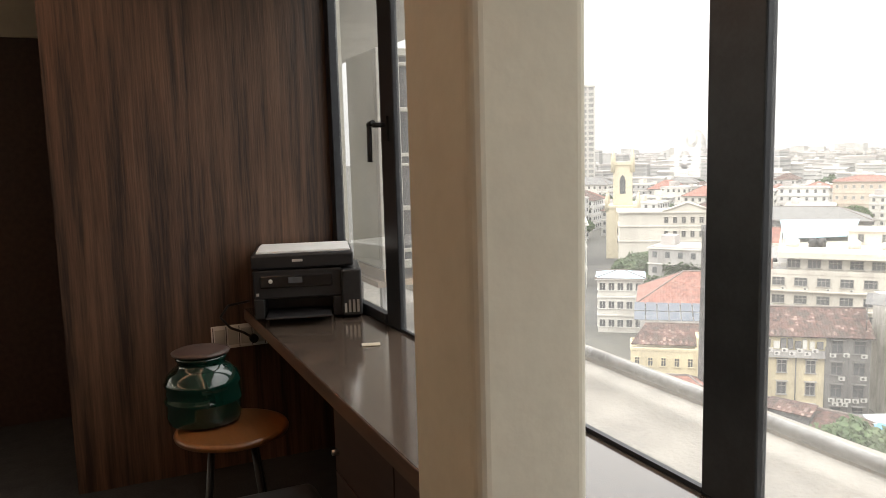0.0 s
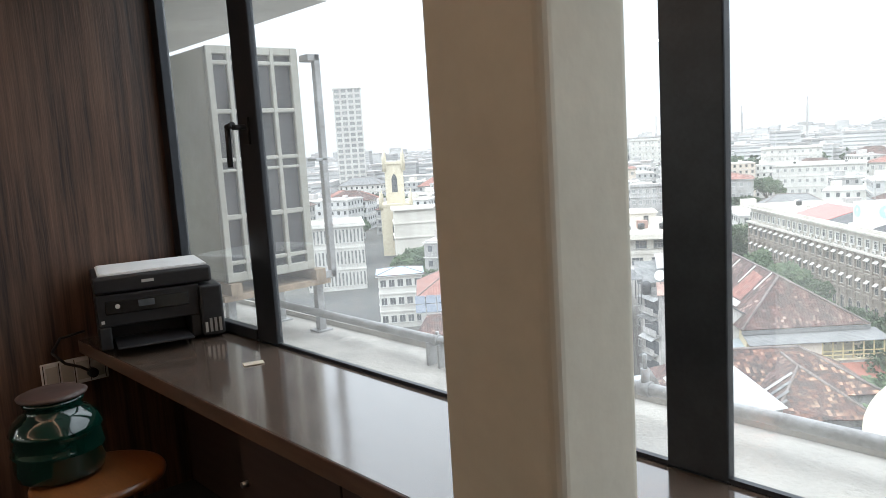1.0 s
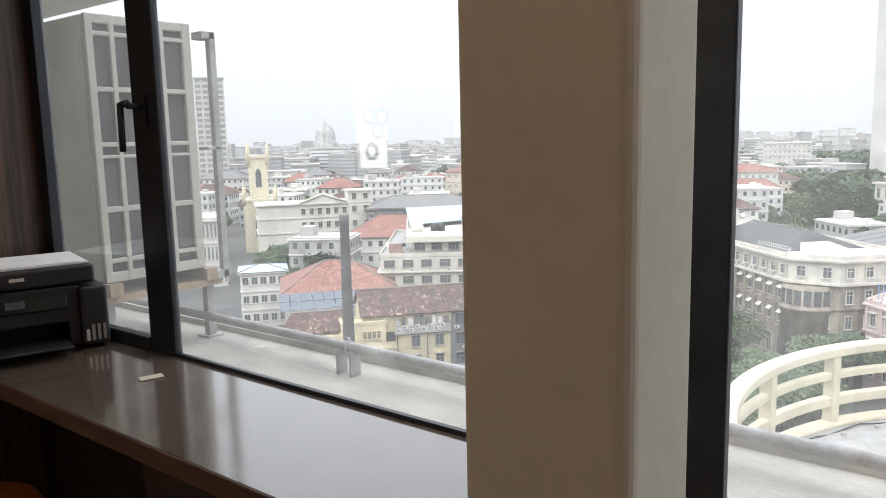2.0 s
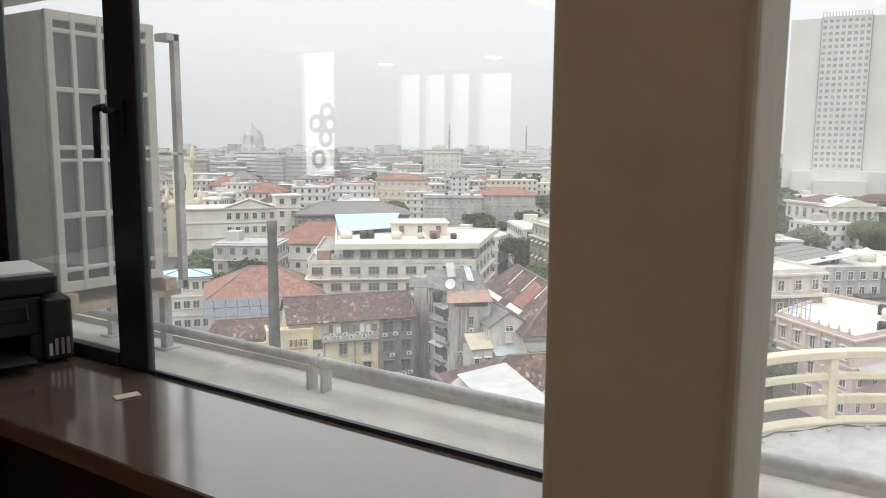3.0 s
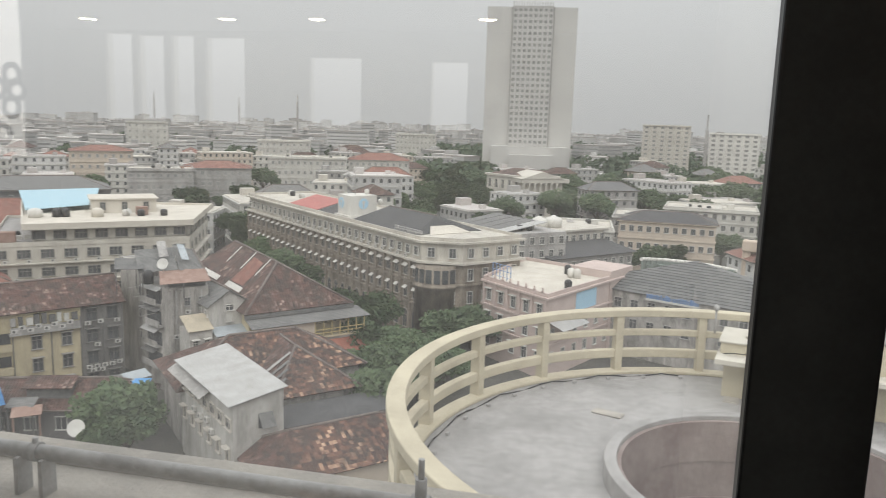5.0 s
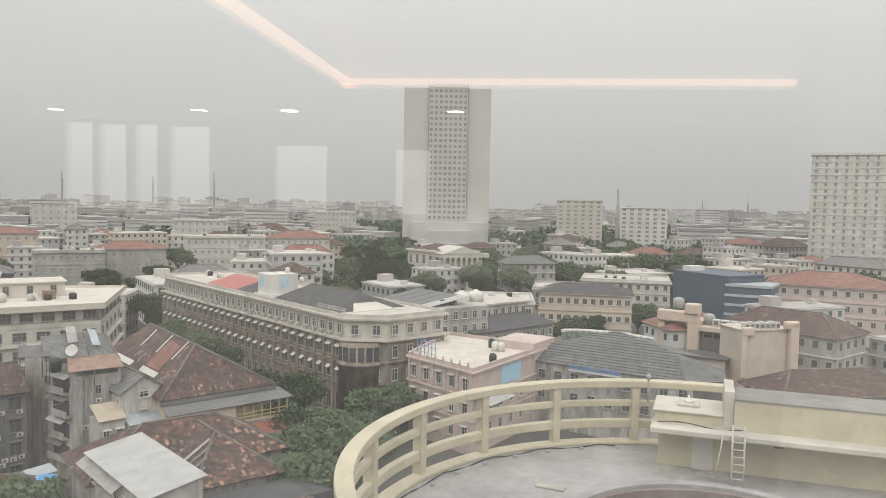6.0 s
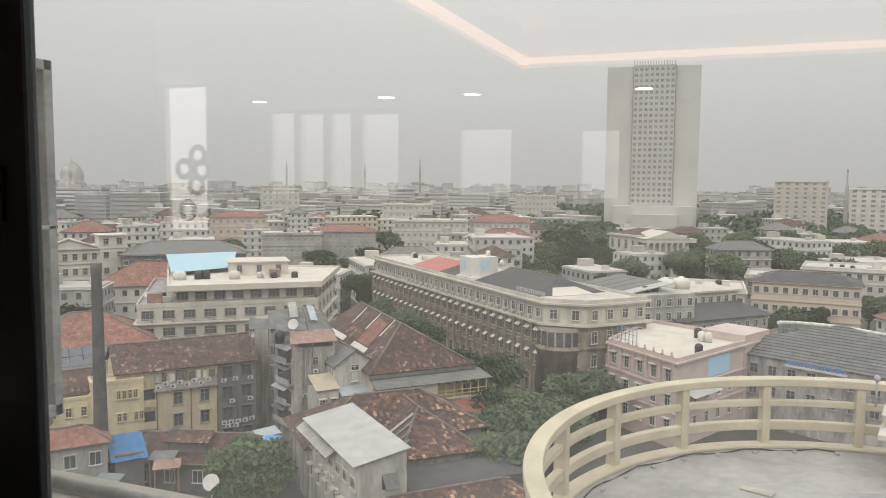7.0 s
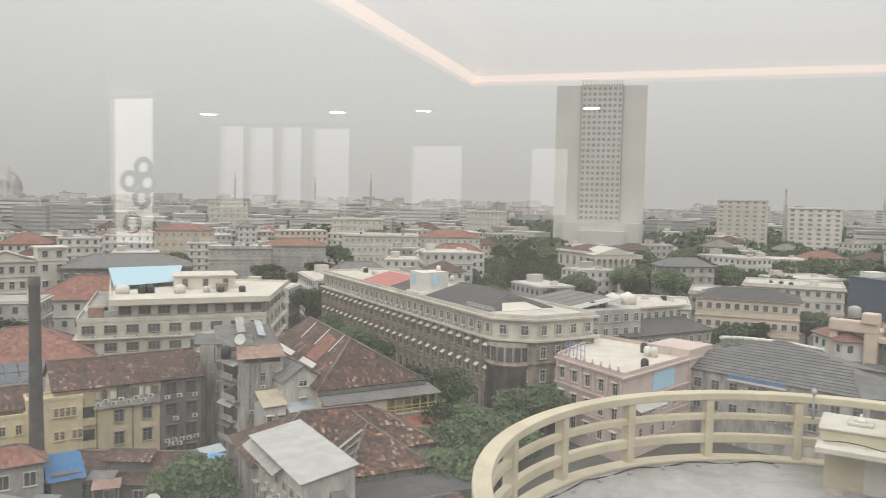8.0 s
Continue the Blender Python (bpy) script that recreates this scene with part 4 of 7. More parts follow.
def glazing(wd, ht, style, frame_mat, pane=None):
    """A window on a wall that looks to -y: deep surround, pane behind bars, and a hood, an awning or an arch."""
    pane = pane or PANE
    key = (round(wd, 2), round(ht, 2), style, frame_mat.name, pane.name)
    if key in GLAZING:
        return GLAZING[key]
    bm = bmesh.new()
    w2, h2, f = wd / 2, ht / 2, 0.11
    if style == "arch":
        outline = [(-w2, -h2), (w2, -h2)] + [(w2 * math.cos(a), h2 - w2 + w2 * math.sin(a)) for a in [math.pi * k / 6 for k in range(7)]]
        a = [bm.verts.new((x, -0.03, z)) for x, z in outline]
        b = [bm.verts.new((x, 0.1, z)) for x, z in outline]
        bm.faces.new(a).material_index = 1
        for i in range(len(a)):
            bm.faces.new((a[i], b[i], b[(i + 1) % len(a)], a[(i + 1) % len(a)])).material_index = 1
        for k in range(6):
            p, q = [(w2 + 0.12) * Vector((math.cos(math.pi * (k + j) / 6), math.sin(math.pi * (k + j) / 6))) for j in (0, 1)]
            rod(bm, (p.x, -0.08, p.y + h2 - w2), (q.x, -0.08, q.y + h2 - w2), 0.13, 4)
    else:
        block(bm, -w2, w2, -0.03, 0.1, -h2, h2, None, 1)
        block(bm, -w2 - f, w2 + f, -0.20, 0.1, h2, h2 + f)
    block(bm, -w2 - f, -w2, -0.20, 0.1, -h2, h2 - (w2 if style == "arch" else 0))
    block(bm, w2, w2 + f, -0.20, 0.1, -h2, h2 - (w2 if style == "arch" else 0))
    for x in ((0,) if wd < 1.9 else (-wd / 6, wd / 6)):
        block(bm, x - 0.04, x + 0.04, -0.07, 0.05, -h2, h2)
    block(bm, -w2, w2, -0.075, 0.05, h2 * 0.3, h2 * 0.3 + 0.07)
    block(bm, -w2 - 0.22, w2 + 0.22, -0.34, 0.1, -h2 - 0.15, -h2)
    if style == "hood":
        block(bm, -w2 - 0.25, w2 + 0.25, -0.75, 0.1, h2 + f, h2 + f + 0.12)
    if style == "awning":
        block(bm, -w2 * 0.95, w2 * 0.95, -0.95, 0.0, -0.04, 0.04, pose(0, 0.0, h2 + 0.2, 38, 0, 0), 2)
    GLAZING[key] = mesh_of("window", bm, [frame_mat, pane, AWNING])
    return GLAZING[key]


def facade(t, a, b, zs, cols, size, style="plain", frame_mat=None, gap=0.0, skip=0.0, seed=1, pane=None, s0=0.0, s1=1.0):
    """Rows of windows on the wall from a to b, the wall's outside on the right hand."""
    r = random.Random(seed)
    a, b = local(t, a), local(t, b)
    d = b - a
    ang = math.degrees(math.atan2(d.y, d.x))
    for z in zs:
        for i in range(cols):
            if r.random() < skip:
                continue
            p = a + d * (s0 + (s1 - s0) * (i + 0.5) / cols)
            ob = new("window", glazing(*size, style, frame_mat or TRIM, pane))
            ob.parent, ob.matrix_basis = t, pose(p.x, p.y, z, 0, 0, ang)


UNIT = []


def split_units(t, a, b, spots):
    """Air conditioner boxes on the wall from a to b at (distance along, height)."""
    if not UNIT:
        bm = bmesh.new()
        block(bm, -0.45, 0.45, -0.42, -0.06, 0, 0.62)
        lathe(bm, [(0.22, 0), (0.22, 0.02)], 12, pose(-0.1, -0.42, 0.31, 90, 0, 0), 1)
        block(bm, -0.4, -0.34, -0.4, 0.02, -0.08, 0, None, 1)
        block(bm, 0.34, 0.4, -0.4, 0.02, -0.08, 0, None, 1)
        UNIT.append(mesh_of("split_unit", bm, [TRIM, DARKWALL]))
    a, b = local(t, a), local(t, b)
    d = (b - a).normalized()
    for s, z in spots:
        p = a + d * s
        ob = new("split_unit", UNIT[0])
        ob.parent, ob.matrix_basis = t, pose(p.x, p.y, z, 0, 0, math.degrees(math.atan2(d.y, d.x)))


def drains(t, a, b, spots, z0, z1, m=None):
    """Drain pipes down a wall."""
    a, b = local(t, a), local(t, b)
    d = (b - a).normalized()
    n = Vector((d.y, -d.x))
    for s in spots:
        p = a + d * s + n * 0.14
        bm = bmesh.new()
        rod(bm, (p.x, p.y, z0), (p.x, p.y, z1), 0.09, 6)
        part("drain_pipe", bm, m or DARKWALL, t)


def shelf(t, name, a, b, s0, s1, out, z0, z1, m, label="", back=0.0):
    """A ledge, balcony or sheet along the wall from a to b, out from it by so much."""
    a, b = local(t, a), local(t, b)
    d = (b - a).normalized()
    bm = bmesh.new()
    block(bm, s0, s1, -out, back, z0, z1, pose(a.x, a.y, 0, 0, 0, math.degrees(math.atan2(d.y, d.x))))
    return part(name, bm, m, t, label)


def roof_plane(t, name, corners, m, caps=(), label="", thick=0.18):
    """One pitched sheet of roof over corners (x, y, height), the eave first; caps lists the edges that carry ridge caps."""
    bm = bmesh.new()
    ps = [Vector((*local(t, c), c[2])) for c in corners]
    slope(bm, ps, 0, thick)
    for i in caps:
        rod(bm, ps[i], ps[(i + 1) % len(ps)], 0.2, 6, 1)
    return part(name, bm, [m, CAPS], t, label)


def along(a, b, s, out=0.0):
    """The plan point s metres from a towards b, and out to the right hand."""
    a, b = Vector(a), Vector(b)
    d = (b - a).normalized()
    p = a + d * s + Vector((d.y, -d.x)) * out
    return (p.x, p.y)


KEEP = []
# ---- the long stone office block ----
L_, C_, R_ = (-108.1, 220.5), (-31.0, 148.0), (-16.0, 164.2)
BAY0, BAY1 = along(L_, C_, 99.5), along(C_, R_, 6.5)
BACK = along(L_, C_, 0, -22.2)
plan = [L_, BAY0, BAY1, R_, BACK]
t = site("building", "long brown stone office block with cream top storey and awnings", "building", L_)
mass(t, "wall", plan, 0, 17.2, STONE)
mass(t, "upper_wall", plan, 17.2, 21.5, CREAMWALL, -0.25)
for z, o, m in ((17.0, 0.9, CREAMWALL), (12.4, 0.45, STONE), (7.6, 0.35, STONE), (21.3, 0.8, CREAMWALL)):
    mass(t, "cornice", plan, z, z + 0.42, m, o)
mass(t, "roof", plan, 21.75, 21.9, ROOFPALE, -0.2)
rim(t, plan, 21.72, 22.5, CREAMWALL, 0.3, 0.1)
FRONT = (L_, BAY0)
facade(t, *FRONT, [19.3], 30, (1.5, 1.7), "plain", TRIM)
facade(t, *FRONT, [14.7], 27, (1.9, 2.4), "awning", STONETRIM)
facade(t, *FRONT, [9.9], 27, (1.4, 2.2), "awning", STONETRIM)
facade(t, *FRONT, [4.0], 27, (1.7, 4.0), "arch", STONETRIM)
for q, n in (((BAY0, BAY1), 2), ((BAY1, R_), 4)):
    facade(t, *q, [19.3], n, (1.4, 1.9), "plain", TRIM)
    facade(t, *q, [14.7, 9.9, 4.2], n, (1.3, 2.4), "plain", TRIM)
split_units(t, *FRONT, [(28 + 3.3 * i, 17.5) for i in range(21)])
drains(t, *FRONT, (34.5, 66, 97.5), 0, 17)
bm = bmesh.new()
block(bm, -0.42, 0.42, -0.45, 0.2, 0, 16.9)
block(bm, -0.6, 0.6, -0.6, 0.2, 11.6, 12.3)
block(bm, -0.6, 0.6, -0.6, 0.2, 16.2, 16.9)
PILASTER = mesh_of("pilaster", bm, STONE)
ang = math.degrees(math.atan2(C_[1] - L_[1], C_[0] - L_[0]))
for k in range(28):
    p = local(t, along(L_, C_, 0.4 + k * 99.0 / 27))
    ob = new("pilaster", PILASTER)
    ob.parent, ob.matrix_basis = t, pose(p.x, p.y, 0, 0, 0, ang)
q = local(t, tuple((Vector(BAY0) + Vector(BAY1)) / 2 + Vector((-1.3, 2.6))))
bm = bmesh.new()
lathe(bm, [(5.0, 0), (5.0, 11.9), (5.4, 12.0), (5.4, 12.5), (5.0, 12.6), (5.0, 16.7)], 28, pose(q.x, q.y, 0))
bay = part("corner_bay", bm, STONE, t, "rounded stone corner bay")
bm = bmesh.new()
for k in range(7):
    a = radians(-140 + 20 * k)
    block(bm, -0.65, 0.65, -0.06, 0.1, 13.0, 15.9, Matrix.Translation((q.x + 5.02 * math.cos(a), q.y + 5.02 * math.sin(a), 0)) @ pose(0, 0, 0, 0, 0, math.degrees(a) + 90))
part("bay_window", bm, PANE, bay, "dark row of bay windows")
# roofs on top of it
F = lambda s, v, z: (*along(L_, C_, s, -v), z)
roof_plane(t, "tar_roof", [F(65.5, 2.0, 22.0), F(94, 2.0, 22.0), F(89, 11, 25.2), F(68, 11, 25.2)], TAR, (2,), "black tarred pitched roof")
roof_plane(t, "tar_roof", [F(94, 2.0, 22.0), F(94, 20, 22.0), F(89, 11, 25.2)], TAR, (), "black tarred hipped end")
roof_plane(t, "pale_lean_to", [F(95.5, 5.0, 22.0), F(95.5, 16, 22.0), F(92.5, 13, 23.4), F(92.5, 7, 23.4)], CREAMROOF, (), "pale lean-to roof against the tar roof")
roof_plane(t, "tar_roof", [F(94, 20, 22.0), F(65.5, 20, 22.0), F(68, 11, 25.2), F(89, 11, 25.2)], TAR, (), "black tarred pitched roof")
roof_plane(t, "red_roof", [F(28, 1.6, 22.2), F(46, 1.6, 22.2), F(46, 10, 24.4), F(28, 10, 24.4)], REDSHEET, (), "red sheet roof")
roof_plane(t, "tar_roof", [F(46.2, 1.6, 22.1), F(58, 1.6, 22.1), F(58, 11, 24.6), F(46.2, 11, 24.6)], TAR, (), "black tarred pitched roof")
lift = [along(L_, C_, 58.3, -1.6), along(L_, C_, 65.0, -1.6), along(L_, C_, 65.0, -9.0), along(L_, C_, 58.3, -9.0)]
box = mass(t, "lift_room", lift, 21.8, 27.6, WHITEWALL, 0, "white rooftop lift room with round blue signs")
mass(t, "lift_room_base", lift, 21.8, 22.7, WHITEWALL, 0.7)
for s, o, rz in ((2.0, 0.06, 0), (3.6, 0.06, 90)):
    p = local(t, along(lift[0], lift[1], s, o)) if rz == 0 else local(t, along(lift[1], lift[2], s, o))
    bm = bmesh.new()
    lathe(bm, [(1.35, -0.03), (1.35, 0.03)], 32)
    part("round_sign", bm, SIGNBLUE, box, "round pale blue sign").matrix_basis = pose(p.x, p.y, 25.6, 0, 0, ang + rz) @ pose(0, 0, 0, 90, 0, 0)
    bm = bmesh.new()
    block(bm, -0.16, 0.16, -0.09, -0.04, -1.1, 0.3)
    lathe(bm, [(0.42, -0.02), (0.42, 0.02)], 16, pose(0, -0.06, 0.3, 90, 0, 0))
    part("sign_mark", bm, WHITEWALL, box, "white mark on the sign").matrix_basis = pose(p.x, p.y, 25.6, 0, 0, ang + rz)
p = local(t, along(lift[0], lift[1], 3.5, -3))
bm = bmesh.new()
rod(bm, (p.x, p.y, 27.6), (p.x, p.y, 34.5), 0.1, 6)
part("mast", bm, PIPE, box)
for dx, dy in ((2.2, 2.5), (5.5, 3.5)):
    bm = bmesh.new()
    lathe(bm, [(0.55, 27.5), (0.6, 28.6), (0.4, 28.9), (0.1, 29.0)], 14, pose(p.x + dx, p.y + dy, 0 if dx < 3 else -2.5))
    part("water_tank", bm, WHITEWALL, box, "round white water tank")
bm = bmesh.new()
for k in range(16):
    p0 = F(88 + 0.75 * k, 0.6, 0) if k < 15 else F(99, 0.6, 0)
    p = local(t, p0)
    rod(bm, (p.x, p.y, 22.4), (p.x, p.y, 23.5), 0.05, 4)
for z in (23.0, 23.5):
    p, r2 = local(t, F(88, 0.6, 0)), local(t, F(99, 0.6, 0))
    rod(bm, (p.x, p.y, z), (r2.x, r2.y, z), 0.05, 4)
part("roof_railing", bm, TRIM, t, "thin white roof railing")

# ---- cream wing with two big tanks behind it ----
a, b = (-15.5, 206.5), (2.0, 225.0)
t = site("building", "cream flat-roofed wing with two large white water tanks", "building", a)
plan = [a, b, along(a, b, 25.5, -14), along(a, b, 0, -14)]
mass(t, "wall", plan, 0, 17.0, CREAMWALL)
mass(t, "roof", plan, 17.0, 17.5, CREAMWALL, 0.9)
facade(t, a, b, [14.9], 9, (1.4, 1.8), "plain", TRIM)
for s in (5.0, 10.5):
    p = local(t, along(a, b, s, -6))
    bm = bmesh.new()
    lathe(bm, [(2.3, 17.5), (2.4, 19.6), (2.0, 20.2), (0.7, 20.6), (0.5, 20.9)], 20, pose(p.x, p.y, 0))
    part("water_tank", bm, WHITEWALL, t, "large round white water tank")
low = [along(a, b, -6, 12), along(a, b, 24, 12), along(a, b, 24, 0.1), along(a, b, -6, 0.1)]
mass(t, "lower_wing", low, 0, 12.4, GREYWALL)
facade(t, low[0], low[1], [10.2, 6.3], 10, (1.3, 1.8), "plain", TRIM)
roof_plane(t, "lower_roof", [(*along(a, b, -7, 13), 12.4), (*along(a, b, 25, 13), 12.4), (*along(a, b, 25, 0), 14.2), (*along(a, b, -7, 0), 14.2)], TAR, (), "dark felt roof")
grey = [(-40, 204), (-22, 187), (-8, 199), (-27, 218)]
t = site("building", "grey office wing under solar panels and pale roof sheets", "building", grey[0])
mass(t, "wall", grey, 0, 19.0, GREYWALL)
facade(t, grey[0], grey[1], [17, 13.5, 10], 8, (1.3, 1.8), "plain", TRIM)
facade(t, grey[1], grey[2], [17, 13.5, 10], 6, (1.3, 1.8), "plain", TRIM)
for k in range(5):
    roof_plane(t, "roof_panel", [(*along(grey[0], grey[1], 1 + 4.4 * k, -1), 19.3), (*along(grey[0], grey[1], 5.0 + 4.4 * k, -1), 19.3), (*along(grey[0], grey[1], 5.0 + 4.4 * k, -15), 21.2), (*along(grey[0], grey[1], 1 + 4.4 * k, -15), 21.2)], SLATE if k < 4 else TIN, (), "grey glazed roof panel")

# ---- the cream block with the blue sheet roof ----
A_, B_ = (-121.0, 129.6), (-90.2, 154.6)
plan = [A_, B_, (-102.0, 184.0), (-150.0, 168.0)]
t = site("building", "cream office block with flat overhanging roofs and a blue sheet roof", "building", A_)
mass(t, "wall", plan, 0, 18.2, CREAMWALL)
mass(t, "roof_terrace", plan, 18.15, 18.3, TERRACE, -0.1)
rim(t, plan, 18.0, 18.95, CREAMWALL, 0.25, 0.12)
S_ = [along(A_, B_, 7.5), B_, (-102.0, 184.0), (-145.5, 169.5)]
mass(t, "top_storey", S_, 18.3, 21.6, CREAMWALL, -1.0)
mass(t, "roof_slab", S_, 21.6, 22.4, CREAMROOF, 1.1)
rim(t, S_, 22.4, 22.9, CREAMROOF, 0.4, 1.1)
for z in (14.3, 10.4):
    mass(t, "ledge", plan, z, z + 0.25, CREAMWALL, 0.9)
facade(t, along(S_[0], S_[1], 0, -1.0), along(S_[0], S_[1], 32.2, -1.0), [20.2], 8, (2.4, 1.7), "plain", GREYFRAME)
facade(t, A_, B_, [16.4, 12.5, 8.7], 9, (2.4, 1.7), "plain", GREYFRAME)
facade(t, B_, plan[2], [20.0, 16.4, 12.5, 8.7], 5, (1.8, 1.6), "plain", GREYFRAME)
facade(t, plan[3], A_, [16.4, 12.5], 8, (1.9, 1.6), "plain", GREYFRAME)
split_units(t, A_, B_, [(3.2 + 4.4 * i, 14.6) for i in range(8)] + [(5.1 + 4.4 * i, 10.7) for i in range(7)])
roof_plane(t, "blue_roof", [(-127.6, 148.5, 23.6), (-121.6, 164.6, 23.6), (-141.0, 193.0, 24.6), (-153.5, 176.5, 24.6)], BLUE, (), "pale blue sheet roof on posts", 0.12)
bm = bmesh.new()
for x, y in ((-127.8, 149.4), (-122.6, 164.0), (-140.5, 191.0), (-151.5, 176.0)):
    p = local(t, (x, y))
    rod(bm, (p.x, p.y, 22.3), (p.x, p.y, 23.9), 0.14, 6)
part("roof_post", bm, PIPE, t)
stair = [(-116.8, 157.0), (-105.5, 166.0), (-112.0, 174.0), (-123.3, 165.0)]
mass(t, "stair_room", stair, 22.4, 25.6, CREAMROOF)
mass(t, "stair_roof", stair, 25.6, 25.9, CREAMROOF, 0.5)
facade(t, stair[0], stair[1], [24.1], 3, (1.1, 1.7), "plain", GREYFRAME)
for x, y, r, m in ((-119.5, 148.5, 0.95, BLACK), (-118.2, 149.8, 0.95, BLACK), (-123.0, 146.0, 1.5, WHITEWALL), (-112.0, 152.5, 1.3, CREAMROOF)):
    p = local(t, (x, y))
    bm = bmesh.new()
    lathe(bm, [(r, 22.4), (r * 1.04, 23.9), (r * 0.7, 24.3), (r * 0.25, 24.5)], 16, pose(p.x, p.y, 0))
    part("water_tank", bm, m, t, "round water tank")
annex = [(-131.5, 121.5), (-122.0, 128.5), (-129.0, 138.0), (-138.5, 131.0)]
mass(t, "low_annex", annex, 0, 12.5, CREAMWALL)
rim(t, annex, 12.4, 13.1, CREAMROOF)

# ---- yellow and sooty house under one long tiled roof ----
A_, B_ = (-94.3, 90.0), (-77.3, 110.9)
t = site("building", "yellow and sooty grey house under one long brown tiled roof", "building", A_)
plan = [along(A_, B_, 4.2), along(A_, B_, 27.0), along(A_, B_, 27.0, -11), along(A_, B_, 4.2, -11)]
mass(t, "wall", plan, 0, 15.0, YELLOW)
E = lambda s, v, z: (*along(A_, B_, s, -v), z)
roof_plane(t, "roof", [E(3.8, -0.9, 14.8), E(27.4, -0.9, 14.8), E(27.4, 5.5, 18.5), E(3.8, 5.5, 18.5)], TILE, (2,), "brown tiled roof")
roof_plane(t, "roof", [E(27.4, 11.9, 14.8), E(3.8, 11.9, 14.8), E(3.8, 5.5, 18.5), E(27.4, 5.5, 18.5)], TILE, (), "brown tiled roof")
bm = bmesh.new()
for s in (4.3, 26.7):
    q = [Vector((*local(t, E(s + ds, v, 0)), z)) for ds in (0, 0.3) for v, z in ((0, 15), (11, 15), (5.5, 18.2))]
    vs = [bm.verts.new(p) for p in q]
    for f in ((0, 2, 1), (3, 4, 5), (0, 1, 4, 3), (1, 2, 5, 4), (2, 0, 3, 5)):
        bm.faces.new([vs[i] for i in f])
part("gable_wall", bm, YELLOW, t)
tower = [along(A_, B_, 0.4, 1.3), along(A_, B_, 8.2, 1.3), along(A_, B_, 8.2, -3), along(A_, B_, 0.4, -3)]
mass(t, "stair_block", tower, 0, 13.7, YELLOW, 0, "plain pale yellow stair block")
rim(t, tower, 13.6, 14.1, YELLOW, 0.3, 0.1)
facade(t, tower[0], tower[1], [11.6, 7.9, 4.2], 6, (0.45, 1.3), "plain", YELLOW, s0=0.35, s1=1.0, seed=3, skip=0.25)
facade(t, tower[0], tower[1], [10.3, 6.6], 1, (0.5, 0.9), "plain", YELLOW, s0=0.0, s1=0.3)
shelf(t, "grey_bay", A_, B_, 20.4, 27.05, 0.04, 0, 14.9, SOOT, "sooty grey part of the front")
facade(t, A_, B_, [9.6, 5.9, 2.2], 2, (1.35, 2.1), "hood", GREYFRAME, s0=11.6 / 27, s1=20.4 / 27)
p0, p1 = along(A_, B_, 20.4, 0.05), along(A_, B_, 27.0, 0.05)
facade(t, p0, p1, [13.1, 9.5, 5.8, 2.1], 2, (1.6, 2.1), "hood", SOOT)
split_units(t, p0, p1, [(1.0, 11.4), (3.0, 11.5), (5.6, 11.4), (2.4, 7.6), (5.6, 7.7), (1.0, 3.9), (2.2, 3.9), (3.4, 3.9), (4.6, 3.9), (1.6, 3.2), (3.0, 3.2), (5.8, 4.1)])
# glazed-in gallery under the eaves
shelf(t, "gallery", A_, B_, 9.9, 20.2, 0.85, 11.2, 11.5, GREYWALL, "grey gallery slab")
shelf(t, "gallery", A_, B_, 10.0, 20.1, 0.8, 11.5, 12.5, GREYWALL, "patched grey gallery parapet", -0.7)
rr = random.Random(4)
for k in range(9):
    s = 10.2 + 1.1 * k
    shelf(t, "shutter", A_, B_, s, s + rr.uniform(0.6, 1.0), 0.3 + rr.uniform(0, 0.3), 12.6, rr.uniform(13.6, 14.4), rr.choice((PANE, GREYWALL, DARKWALL, PANE, TRIM)))
split_units(t, along(A_, B_, 0, 0.45), along(A_, B_, 27, 0.45), [(10.6 + 1.15 * i, 11.6 + 0.5 * (i % 2)) for i in range(8)])
# open balconies in the recess, the shade inside each painted as a dark sheet
for z in (1.5, 5.2, 8.9):
    shelf(t, "balcony", A_, B_, 8.2, 10.2, 1.0, z, z + 1.0, YELLOW, "pale yellow balcony front", -0.85)
    shelf(t, "balcony", A_, B_, 8.25, 10.1, 0.04, z + 1.0, z + 2.7, PANE, "dark sheet for the shade in the balcony opening")
drains(t, A_, B_, (10.4, 15.9, 20.3, 23.8), 0.5, 13)
low = [along(A_, B_, -10.5, 0.8), along(A_, B_, 0.4, 0.8), along(A_, B_, 0.4, -6), along(A_, B_, -10.5, -6)]
mass(t, "low_wing", low, 0, 11.6, YELLOW)
facade(t, low[0], low[1], [9.6, 6.0], 5, (0.7, 1.4), "plain", YELLOW)
rim(t, low, 11.5, 12.0, YELLOW, 0.3, 0.1)
roof_plane(t, "roof", [E(-10.5, 0.5, 12.3), E(4.0, 0.5, 12.3), E(2.0, 5.5, 15.0), E(-8.0, 5.5, 15.0)], TILE, (1, 2), "low brown tiled roof")
for x, y in ((-90.5, 96.9), (-89.8, 97.8)):
    p = local(t, (x, y))
    bm = bmesh.new()
    lathe(bm, [(0.55, 13.7), (0.58, 14.9), (0.3, 15.2)], 12, pose(p.x, p.y, 0))
    part("water_tank", bm, BLACK, t, "black water tank")
t = site("house", "old house with a red tiled roof and rows of solar panels", "house", (-128, 106))
plan = [(-128, 106), (-112, 125), (-128, 138), (-144, 119)]
mass(t, "wall", plan, 0, 12.5, GREYWALL)
facade(t, plan[0], plan[1], [10.5], 8, (1.2, 1.7), "plain", TRIM)
ob = part("roof", roof_mesh(24.8, 20.6, 12.5, 18.0, 0.8), [TILE_RED, CAPS], t)
